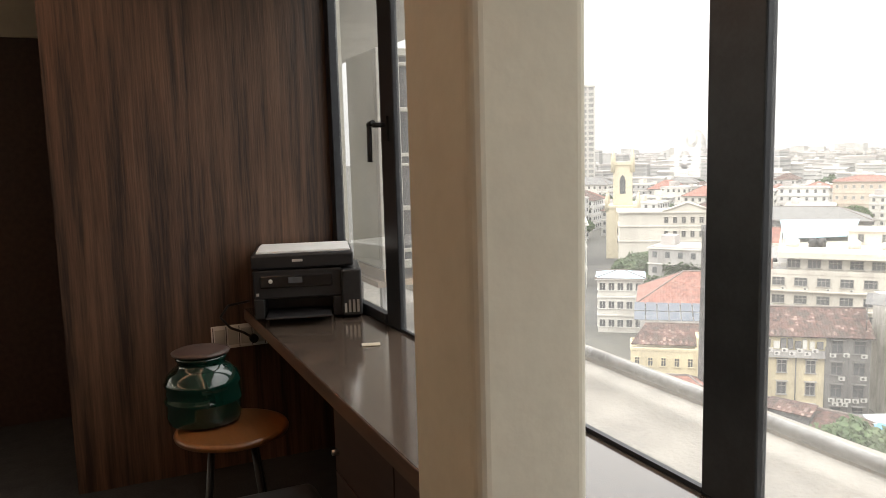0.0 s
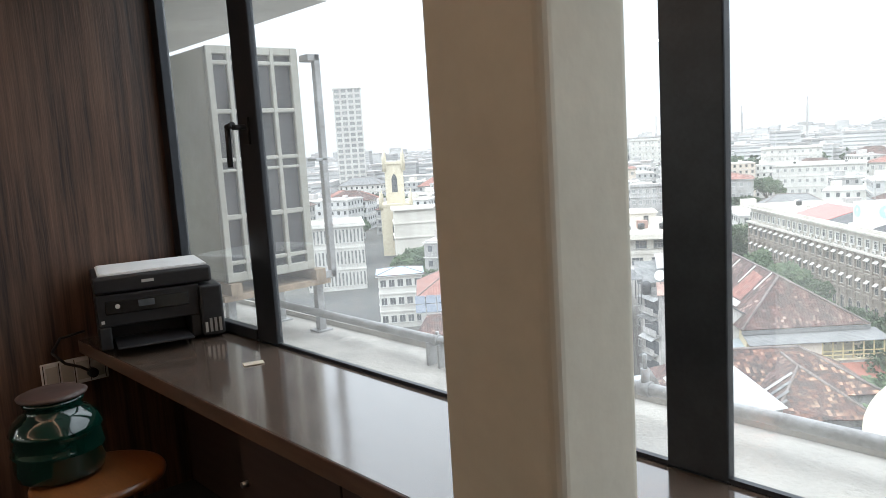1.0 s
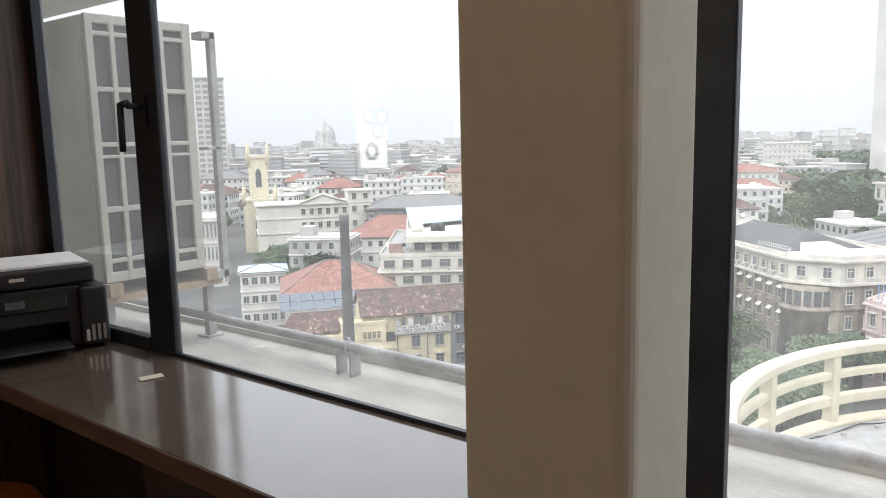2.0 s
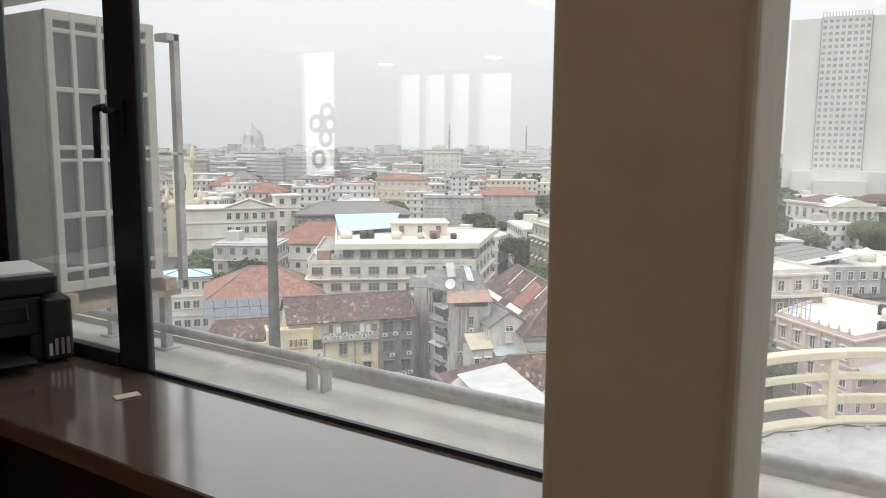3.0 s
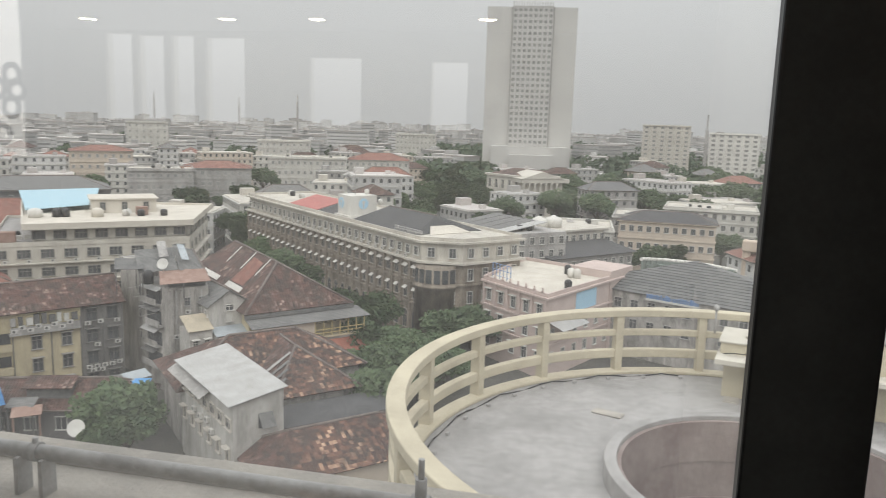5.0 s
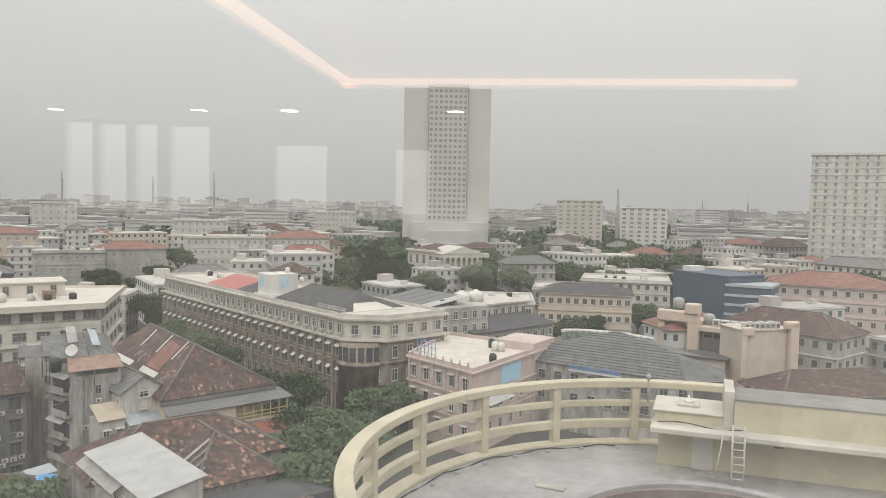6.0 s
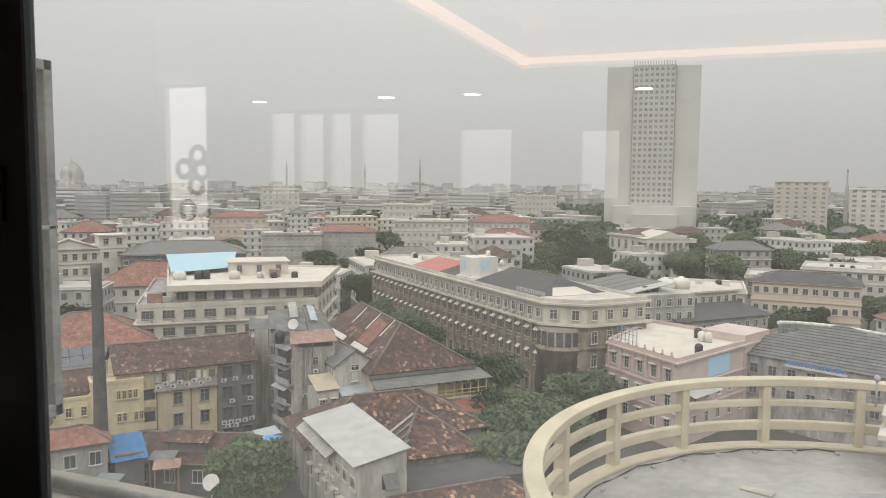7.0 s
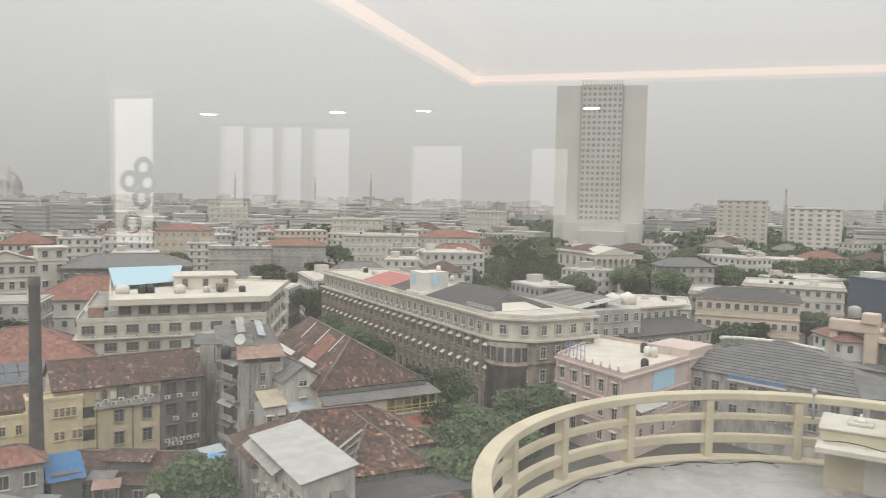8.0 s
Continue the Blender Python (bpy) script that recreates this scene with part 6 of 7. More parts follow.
hatch = part("hatch_opening", bm, PANE, t, "dark sheet painted for the shaded hatch opening")
roof_plane(t, "hatch_flap", [E(21.3, 3.7, 10.0), E(21.3, 5.5, 10.0), E(20.05, 5.5, 11.5), E(20.05, 3.7, 11.5)], SLATE, (), "propped grey hatch flap", 0.06)
split_units(t, E(0.5, 0.6, 0), E(20, 0.6, 0), [(6.0, 8.0), (8.4, 7.8), (11.0, 8.2), (12.6, 7.2)])

# ---- pale pink house ----
A_, B_, C_, D_ = (-21.2, 147.1), (-7.6, 134.4), (5.7, 160.4), (-15.7, 171.8)
plan = [A_, B_, C_, D_]
t = site("building", "pale pink house with pilasters and a flat cream roof", "building", A_)
mass(t, "wall", plan, 0, 15.5, PINK)
mass(t, "roof", plan, 15.45, 15.6, CREAMROOF, -0.1)
rim(t, plan, 15.4, 16.3, PINK, 0.35, 0.15)
for z, o in ((15.2, 0.6), (10.6, 0.45), (6.2, 0.35)):
    mass(t, "cornice", plan, z, z + 0.35, PINK, o)
facade(t, A_, B_, [12.9, 8.4, 4.0], 5, (1.3, 2.2), "hood", TRIM)
facade(t, B_, C_, [8.4, 4.0], 7, (1.2, 1.9), "plain", TRIM)
for k in range(6):
    shelf(t, "pilaster", A_, B_, 0.1 + 3.55 * k, 0.75 + 3.55 * k, 0.35, 10.95, 15.2, PINK)
shelf(t, "blue_sheet", B_, C_, 10.5, 18.5, 0.08, 11.2, 14.8, SIGNBLUE, "pale blue sheeting on the wall")
roof_plane(t, "side_roof", [(*along(B_, C_, 0.5, 3.5), 9.8), (*along(B_, C_, 10, 3.5), 9.8), (*along(B_, C_, 10, 0.1), 11.0), (*along(B_, C_, 0.5, 0.1), 11.0)], TIN, (), "pale sheet side roof", 0.06)
bm = bmesh.new()
for k in range(6):
    p = local(t, along(A_, B_, 1.2 + 1.1 * k, -1.2))
    rod(bm, (p.x, p.y, 15.6), (p.x, p.y, 19.0), 0.08, 5)
for z in (16.6, 17.8, 19.0):
    p, q = local(t, along(A_, B_, 1.2, -1.2)), local(t, along(A_, B_, 6.7, -1.2))
    rod(bm, (p.x, p.y, z), (q.x, q.y, z), 0.06, 5)
part("mast_frame", bm, BLUEPAINT, t, "blue steel frame")
for k in range(8):
    p = local(t, along(A_, B_, 1.2 + 2.3 * k, 0.0))
    bm = bmesh.new()
    lathe(bm, [(0.25, 16.3), (0.3, 16.5), (0.15, 16.7), (0.2, 16.95), (0.03, 17.2)], 8, pose(p.x, p.y, 0))
    part("urn", bm, PINK, t)
for s, v, m in ((15.5, 8, BLACK), (7, 17, WHITEWALL), (8.2, 17.6, WHITEWALL), (4.0, 19, BLACK)):
    p = local(t, along(A_, B_, s, -v))
    bm = bmesh.new()
    lathe(bm, [(0.7, 15.6), (0.75, 17.1), (0.5, 17.5), (0.15, 17.6)], 14, pose(p.x, p.y, 0))
    part("water_tank", bm, m, t, "round water tank")
mass(t, "roof_room", [along(B_, C_, 24, 0.2), along(B_, C_, 34, 0.2), along(B_, C_, 34, -9), along(B_, C_, 24, -9)], 0, 17.2, PINK, 0, "pink side wing")

# ---- grey hall under rows of dark roof sheets ----
A_, B_ = (3.1, 156.8), (29.4, 143.2)
t = site("building", "grey hall under rows of dark roof sheets with a blue sign", "building", A_)
H = lambda s, v, dz=0.0: (*along(A_, B_, s, -v), 13.5 + 0.355 * v + dz)
mass(t, "wall", [H(0.4, 0.5)[:2], H(33, 0.5)[:2], H(29.5, 10)[:2], H(12.5, 15.8)[:2], H(0.6, 8)[:2]], 0, 13.4, STAINED)
n = 15
for k in range(n):
    v0, v1 = 15.6 * k / n, 15.6 * (k + 1.06) / n
    lo = [0.1 * v0 if v0 < 7.3 else 0.75 + (v0 - 7.3) * 1.38, 31.5 - 0.43 * v0 if v0 < 9.6 else 27.3 - (v0 - 9.6) * 2.5]
    hi = [0.1 * v1 if v1 < 7.3 else 0.75 + (v1 - 7.3) * 1.38, 31.5 - 0.43 * v1 if v1 < 9.6 else 27.3 - (v1 - 9.6) * 2.5]
    roof_plane(t, "roof_sheet", [H(lo[0], v0, 0.10), H(lo[1], v0, 0.10), H(max(hi[1], hi[0] + 0.3), v1, -0.03), H(hi[0], v1, -0.03)], SLATEDARK, (), "", 0.12)
roof_plane(t, "back_roof", [H(29.5, 24, -8), H(0.6, 20, -7), H(12.2, 15.6), H(27.3, 9.6, 0)], SLATEDARK, (), "dark roof sheets")
roof_plane(t, "end_roof", [H(31.5, 0, 0), H(38, 6, -2.2), H(35, 14, -4.5), H(27.3, 9.6, 0)], SLATEDARK, (3,), "dark roof sheets")
mass(t, "end_wall", [H(31.5, 0.3)[:2], H(37, 5.5)[:2], H(34, 13)[:2], H(29, 9)[:2]], 0, 13.0, DARKWALL)
shelf(t, "sign_board", A_, B_, 8.5, 19.5, 0.5, 12.6, 13.0, TRIM, "white sign beam", -0.3)
rr = random.Random(11)
for k in range(22):
    shelf(t, "sign_bar", A_, B_, 8.7 + 0.49 * k, 8.7 + 0.49 * k + rr.uniform(0.22, 0.4), 0.48, 13.0, 13.0 + rr.uniform(0.6, 1.1), BLUEPAINT, "blue sign letters as bars", -0.38)
facade(t, H(0.4, 0.5), H(33, 0.5), [11.0, 7.0], 9, (1.5, 1.8), "plain", GREYWALL)
bm = bmesh.new()
O = Vector((22.0, 172.0))
prev = None
for k in range(15):
    a = radians(150 - 7.5 * k)
    p = Vector((O.x + 13.5 * math.cos(a), O.y + 10.5 * math.sin(a), GROUND + 16.6 - 0.12 * k))
    if prev:
        rod(bm, prev, p, 0.42, 8)
    prev = p
tagged(part("curved_parapet", bm, WHITEWALL), "pale rounded coping of a curved roof parapet", "parapet")
bm = bmesh.new()
for k in range(14):
    a = radians(146 - 7.5 * k)
    p = (O.x + 13.3 * math.cos(a), O.y + 10.3 * math.sin(a))
    block(bm, -0.95, 0.95, -0.15, 0.15, 0, 16.3 - 0.12 * k, Matrix.Translation((*p, GROUND)) @ pose(0, 0, 0, 0, 0, math.degrees(a) - 90))
    if k % 2:
        block(bm, -0.6, 0.6, -1.0, -0.2, 14.0, 15.2, Matrix.Translation((*p, GROUND)) @ pose(0, 0, 0, 0, 0, math.degrees(a) - 90))
tagged(part("curved_wall", bm, GREENGREY), "grey-green curved roof wall with cooling units", "wall", kind="structure")

# ---- beige plant buildings with fat ducts ----
def plant(label, a, b, wide, depth, h, duct_legs, slab_from=None):
    t = site("building", label, "building", a)
    pl = [along(a, b, 0), along(a, b, wide), along(a, b, wide, -depth), along(a, b, 0, -depth)]
    mass(t, "wall", pl, 0, h, BEIGE)
    mass(t, "roof", pl, h, h + 0.25, BEIGE, 0.35)
    for s0, s1, z0, z1, out in duct_legs:
        x = shelf(t, "duct", a, b, s0, s1, out, z0, z1, DUCT, "fat beige ventilation duct", -0.05)
        m = x.modifiers.new("round", "BEVEL")
        m.width, m.segments = 0.45, 3
    return t


A_, B_ = (38.0, 208.0), (57.5, 197.5)
t = plant("beige plant building with fat curved ducts and a roof slab", A_, B_, 10.5, 9, 16.0,
          ((-0.4, 10.6, 15.6, 18.6, 2.4), (7.6, 10.6, 7.0, 17.0, 2.3), (-0.4, 1.6, 8.5, 17.0, 1.6), (7.0, 10.8, 18.0, 20.8, 3.0)))
# Dark grey here puts the shade under the roof slab into the wall colour.
mass(t, "side_wall", [along(A_, B_, 10.6), along(A_, B_, 22), along(A_, B_, 22, -9), along(A_, B_, 10.6, -9)], 0, 12.0, DARKWALL)
mass(t, "side_slab", [along(A_, B_, 10.6, 1.5), along(A_, B_, 22.4, 1.5), along(A_, B_, 22.4, -9), along(A_, B_, 10.6, -9)], 13.8, 14.9, BEIGE)
for k in range(5):
    shelf(t, "slab_post", A_, B_, 11.5 + 2.4 * k, 11.8 + 2.4 * k, 1.2, 12.0, 13.8, DARKWALL, "", -0.9)
for k in range(4):
    x = shelf(t, "cooling_unit", A_, B_, 13.2 + 2.2 * k, 15.0 + 2.2 * k, -1.2, 15.0, 16.7, TRIM, "white cooling unit", 3.0)
    shelf(t, "cooling_fan", A_, B_, 13.5 + 2.2 * k, 14.7 + 2.2 * k, -1.15, 15.3, 16.4, DARKWALL, "dark fan grille", 1.3)
for s, z in ((3.4, 18.6), (11.6, 15.0)):
    p = local(t, along(A_, B_, s, -4))
    bm = bmesh.new()
    lathe(bm, [(1.5, z), (1.5, z + 2.2), (1.2, z + 2.6), (0.3, z + 2.9)], 18, pose(p.x, p.y, 0))
    part("roof_tank", bm, PIPE, t, "round grey metal tank")
A_, B_ = (52.3, 182.3), (66.6, 187.5)
t = plant("beige plant building with cooling units along its roof", A_, B_, 13.6, 9, 17.2,
          ((-0.9, 0.7, 6.0, 17.0, 1.2), (11.8, 14.2, 4.0, 19.2, 1.7), (-0.9, 2.4, 16.0, 18.2, 1.3), (10.5, 14.2, 17.5, 19.4, 1.7)))
for k in range(7):
    shelf(t, "cooling_unit", A_, B_, 0.9 + 1.4 * k, 2.0 + 1.4 * k, -0.6, 17.5, 18.9 + 0.25 * (k % 2), TRIM, "white cooling unit", 2.2)
    shelf(t, "cooling_fan", A_, B_, 1.05 + 1.4 * k, 1.85 + 1.4 * k, -0.55, 17.7, 18.6, DARKWALL, "dark fan grille", 0.7)
t = site("building", "low yellow hut under a dark roof", "building", (41.5, 187.5))
hut = [(40.5, 188.5), (49.0, 184.5), (52.0, 191.0), (43.5, 195.0)]
mass(t, "wall", hut, 0, 9.6, BEIGE)
mass(t, "roof", hut, 9.6, 9.9, TAR, 0.7)
t = site("building", "low hall under weathered red tiles", "building", (48, 168))
hall = [(56, 164), (88, 174), (84, 188), (52, 178)]
mass(t, "wall", hall, 0, 6.0, GREYWALL)
ob = part("roof", roof_mesh(33.5, 14.6, 6.0, 10.4, 0.9), [TILE, CAPS], t)
ob.matrix_basis = pose(8, -4, 0, 0, 0, 17.4)

# ---- navy block and the white palace front ----
A_, B_ = (51.7, 264.8), (64.5, 245.0)
t = site("building", "navy clad office block with a white-banded end", "building", A_)
plan = [A_, B_, along(A_, B_, 23.6, -16), along(A_, B_, 0, -16)]
mass(t, "wall", plan, 0, 24.0, NAVY)
mass(t, "roof", plan, 24.0, 24.4, NAVY, 0.2)
mass(t, "roof_room", [along(A_, B_, 2, -2), along(A_, B_, 6, -2), along(A_, B_, 6, -8), along(A_, B_, 2, -8)], 24.4, 26.0, WHITEWALL)
end = [B_, (76.0, 240.0), (82.0, 252.0), along(A_, B_, 23.6, -16)]
mass(t, "end_wall", end, 0, 21.5, NAVY, 0.1)
for z in (21.3, 18.2, 15.2, 12.2, 9.2):
    mass(t, "band", end, z, z + 0.8, SIGNGREY, 0.4, "pale horizontal band")
A_, B_ = (-229.0, 199.0), (-212.0, 222.0)
t = site("building", "white classical palace front with a pediment and a corner tower", "building", A_)
plan = [along(A_, B_, -16), along(A_, B_, 28.6), along(A_, B_, 28.6, -18), along(A_, B_, -16, -18)]
mass(t, "wall", plan, 0, 21.0, WHITEPLAIN)
for z, o in ((20.8, 0.9), (15.4, 0.4), (9.6, 0.4)):
    mass(t, "cornice", plan, z, z + 0.5, WHITEPLAIN, o)
tw = [along(A_, B_, 19.5, 0.6), along(A_, B_, 28.8, 0.6), along(A_, B_, 28.8, -9), along(A_, B_, 19.5, -9)]
mass(t, "corner_tower", tw, 0, 25.6, WHITEPLAIN)
mass(t, "tower_cornice", tw, 25.4, 25.9, WHITEPLAIN, 0.7)
facade(t, tw[0], tw[1], [23.4, 18.4, 12.6], 2, (1.7, 2.2), "hood", WHITEPLAIN)
facade(t, A_, along(A_, B_, 19.5), [18.0, 12.6, 6.6], 6, (1.5, 2.3), "hood", WHITEPLAIN)
bm = bmesh.new()
q = [Vector((*local(t, along(A_, B_, s, o)), z)) for o in (0.5, -1.5) for s, z in ((0, 21.3), (19, 21.3), (9.5, 24.6))]
vs = [bm.verts.new(p) for p in q]
for f in ((0, 1, 2), (5, 4, 3), (0, 3, 4, 1), (1, 4, 5, 2), (2, 5, 3, 0)):
    bm.faces.new([vs[i] for i in f])
part("pediment", bm, WHITEPLAIN, t, "shallow white pediment")
for s, e in (((0, 21.4), (9.5, 24.8)), ((9.5, 24.8), (19, 21.4))):
    bm = bmesh.new()
    p, q = local(t, along(A_, B_, s[0], 0.7)), local(t, along(A_, B_, e[0], 0.7))
    rod(bm, (p.x, p.y, s[1]), (q.x, q.y, e[1]), 0.45, 6)
    part("pediment_moulding", bm, WHITEPLAIN, t)

# ---- farther blocks ----
FAR = (
    ("pink block with a red roof", -17.2, -25.0, -5.2, 290, 26, PINK, dict(rows=4, cols=10, roof="hip", roofmat=TILE_RED, rise=4)),
    ("cream school block under a dark roof", -1.4, -8.2, -6.6, 255, 16, BEIGE, dict(rows=3, cols=11, roof="hip", roofmat=TAR, rise=2.6)),
    ("white block with a grey roof", -4.5, -10.8, -5.6, 300, 22, OFFWHITE, dict(rows=4, cols=10)),
    ("low white block with tanks", 4.8, -1.0, -7.5, 225, 20, OFFWHITE, dict(rows=3, cols=9, tanks=3)),
    ("stained grey block with a flat roof", -1.0, -5.0, -6.4, 260, 20, GREYWALL, dict(rows=4, cols=7)),
    ("stone block under a red roof", 30.7, 26.0, -3.7, 390, 22, GREYWALL, dict(rows=4, cols=9, roof="hip", roofmat=TILE_RED, rise=3)),
    ("white block with flat roofs", 25.6, 21.8, -1.7, 640, 26, OFFWHITE, dict(rows=5, cols=8)),
    ("pale office block with ribbon windows", 24.7, 19.2, -2.9, 460, 24, OFFWHITE, dict(rows=4, cols=12)),
    ("pale block under a red roof", 19.0, 14.5, -2.9, 470, 24, OFFWHITE, dict(rows=4, cols=10, roof="hip", roofmat=TILE_RED, rise=4)),
    ("long white block on the skyline", 15.6, 12.6, -0.95, 800, 26, OFFWHITE, dict(rows=6, cols=10)),
    ("grey stone block with a flat roof", 34.4, 30.0, -3.9, 370, 22, GREYWALL, dict(rows=4, cols=9)),
    ("long dark roofed hall with solar panels", 44.0, 35.5, -5.2, 300, 22, DARKWALL, dict(rows=3, cols=12, roof="hip", roofmat=SLATE, rise=4)),
    ("cream block under red tiles", 38.0, 34.0, -2.6, 480, 24, BEIGE, dict(rows=4, cols=8, roof="hip", roofmat=TILE_RED, rise=3)),
    ("tall white block on the skyline", 34.4, 31.7, -0.6, 760, 24, OFFWHITE, dict(rows=7, cols=6)),
    ("white block with tall slatted windows", 58.8, 54.4, -5.6, 250, 20, OFFWHITE, dict(rows=3, cols=16, size=(0.5, 4.5))),
    ("white shed under a blue roof", 53.5, 50.2, -9.6, 190, 10, OFFWHITE, dict(rows=3, cols=5, roof="hip", roofmat=BLUE, rise=1.2)),
    ("white slab apartment block above trees", -2.4, -5.7, 0.25, 760, 22, WHITEPLAIN, dict(rows=12, cols=6, size=(2.8, 1.7))),
    ("white slab apartment tower above trees", -7.0, -10.3, -0.2, 660, 22, WHITEWALL, dict(rows=12, cols=6, size=(2.8, 1.7))),
    ("white high apartment tower", -19.6, -24.4, 3.6, 500, 26, OFFWHITE, dict(rows=20, cols=8)),
    ("white apartment tower under construction", 55.9, 53.9, 4.5, 620, 18, OFFWHITE, dict(rows=22, cols=4, size=(4.4, 3.0))),
)
for label, az0, az1, el, dist, depth, wall, kw in FAR:
    seen_house(label, az0, az1, el, dist, depth, wall, **kw)
    for s in (0, 0.5, 1):
        KEEP.append((*polar(az0 + (az1 - az0) * s, dist + depth * 0.5), depth * 0.9 + 14))

# the high white tower with a gridded front
a, b = polar(7.25, 600), polar(4.35, 600)
t = house("high white office tower with a gridded window front", a, b, 30, 134, TOWER, rows=28, cols=8, side=1, size=(2.3, 2.3), base=14, bands=False, which="f", pane=HAZEPANE)
bm = bmesh.new()
block(bm, -19.5, -0.3, 3, 34, 10, 134.5)
block(bm, 30.7, 48.5, 3, 34, 10, 134.5)
part("pier", bm, TOWER, t)
bm = bmesh.new()
for i in range(16):
    block(bm, i * 1.95, i * 1.95 + 0.8, -0.3, 0.3, 132.5, 138)
part("crown_fins", bm, TOWER, t)
bm = bmesh.new()
block(bm, -12, 45, -14, 3, 0, 30)
block(bm, 2, 34, -22, -14, 0, 24)
part("podium", bm, TOWER, t)

# white classical hall with a columned portico among the trees
A_, B_ = polar(8.6, 395), polar(5.6, 372)
t = site("building", "white classical hall with a columned portico and pediment", "building", A_)
H0 = 1.6 + 383 * math.tan(radians(-3.8)) - GROUND
plan = [A_, B_, along(A_, B_, 31, -20), along(A_, B_, 0, -20)]
mass(t, "wall", plan, 0, H0, WHITEPLAIN)
mass(t, "cornice", plan, H0 - 0.2, H0 + 0.8, WHITEPLAIN, 0.9)
facade(t, A_, B_, [H0 - 4.0, H0 - 10.5], 6, (2.0, 4.2), "plain", WHITEPLAIN)
ob = roof_plane(t, "roof", [(*along(A_, B_, 1, -1), H0 + 0.8), (*along(A_, B_, 30, -1), H0 + 0.8), (*along(A_, B_, 30, -18), H0 + 3.2), (*along(A_, B_, 1, -18), H0 + 3.2)], TILE, (), "low brown roof")
P0, P1 = along(A_, B_, 31, 3.5), along(polar(5.6, 372), polar(2.5, 385), 22, 3.5)
port = [P0, P1, along(P0, P1, 22, -20), along(P0, P1, 0, -20)]
mass(t, "portico_wall", port, 0, H0 - 0.4, WHITEPLAIN, -2.2)
mass(t, "entablature", port, H0 - 2.2, H0 - 0.2, WHITEPLAIN)
for k in range(7):
    p = local(t, along(P0, P1, 1.2 + 3.0 * k, -0.9))
    bm = bmesh.new()
    lathe(bm, [(0.95, 8), (0.8, 9), (0.68, H0 - 3.2), (1.0, H0 - 2.2)], 12, pose(p.x, p.y, 0))
    part("portico_column", bm, WHITEPLAIN, t)
bm = bmesh.new()
q = [Vector((*local(t, along(P0, P1, e, o)), z)) for o in (0.3, -19) for e, z in ((-0.5, H0 - 0.2), (22.5, H0 - 0.2), (11, H0 + 3.4))]
vs = [bm.verts.new(p) for p in q]
for f in ((0, 1, 2), (5, 4, 3), (0, 3, 4, 1), (1, 4, 5, 2), (2, 5, 3, 0)):
    bm.faces.new([vs[i] for i in f])
part("pediment", bm, WHITEPLAIN, t, "white pediment")
KEEP += [(*along(A_, B_, 15, -8), 26), (*along(P0, P1, 10, -8), 22)]

# church tower
t = thing("church", "cream stone church tower with pinnacles and pointed windows", "church", Matrix.Translation((*polar(51.8, 330), GROUND)) @ pose(0, 0, 0, 0, 0, 50))
bm = bmesh.new()
block(bm, -6.5, 6.5, -6.5, 6.5, 0, 22)
block(bm, -3.9, 3.9, -3.9, 3.9, 22, 40)
block(bm, -4.4, 4.4, -4.4, 4.4, 39, 40.2)
block(bm, -7.0, 7.0, -7.0, 7.0, 21.2, 22.2)
block(bm, 6.5, 40, -3, 12, 0, 16)
part("wall", bm, CREAM, t)
for x in (-4, 4):
    for y in (-4, 4):
        bm = bmesh.new()
        lathe(bm, [(0.9, 36), (0.8, 42), (0.05, 46)], 8, pose(x, y, 0))
        part("pinnacle", bm, CREAM, t)
        bm = bmesh.new()
        lathe(bm, [(0.8, 20), (0.7, 25), (0.05, 28)], 8, pose(x * 1.6, y * 1.6, 0))
        part("pinnacle", bm, CREAM, t)
for z, wd, ht, o in ((11, 4.0, 9, -6.55), (31, 2.4, 8, -3.95)):
    for rz in (0, 90, -90):
        bm = bmesh.new()
        pts = [(-wd / 2, -ht / 2), (wd / 2, -ht / 2), (wd / 2, ht * 0.2), (0.35 * wd, ht * 0.36), (0, ht / 2), (-0.35 * wd, ht * 0.36), (-wd / 2, ht * 0.2)]
        f0 = [bm.verts.new((x, o, z + y)) for x, y in pts]
        f1 = [bm.verts.new((x, o + 0.5, z + y)) for x, y in pts]
        bm.faces.new(f0)
        for i in range(7):
            bm.faces.new((f0[i], f1[i], f1[(i + 1) % 7], f0[(i + 1) % 7]))
        part("pointed_window", bm, PANE, t).matrix_basis = pose(0, 0, 0, 0, 0, rz)
# dome on the skyline
t = thing("domed_hall", "grey domed hall on the skyline", "building", Matrix.Translation((*polar(46.9, 1000), GROUND)))
bm = bmesh.new()
lathe(bm, [(15, 0), (15, 42), (13, 43), (13, 50), (12, 56), (8.5, 62), (4, 66), (1.2, 68), (0.8, 73)], 32)
part("dome", bm, GREYWALL, t)

# ---- the ordinary houses in between, and the far city ----
rng = random.Random(7)
KEEP += [(-75, 190, 62), (-105, 165, 34), (-90, 100, 30), (-50, 110, 36), (-10, 150, 40), (20, 155, 34), (-120, 115, 30), (-45, 590, 55), (55, 125, 30), (5, 15, 30), (*polar(51.8, 330), 40)]


def free(x, y, r):
    return all((x - kx) ** 2 + (y - ky) ** 2 > (kr + r) ** 2 for kx, ky, kr in KEEP)


# CITY and CITYROOF carry haze put into their colour.
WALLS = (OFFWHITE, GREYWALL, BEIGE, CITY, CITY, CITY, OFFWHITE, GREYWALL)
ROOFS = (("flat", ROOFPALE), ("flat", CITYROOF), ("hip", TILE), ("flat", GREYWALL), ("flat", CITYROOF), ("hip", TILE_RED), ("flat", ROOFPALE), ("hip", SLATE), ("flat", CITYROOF))


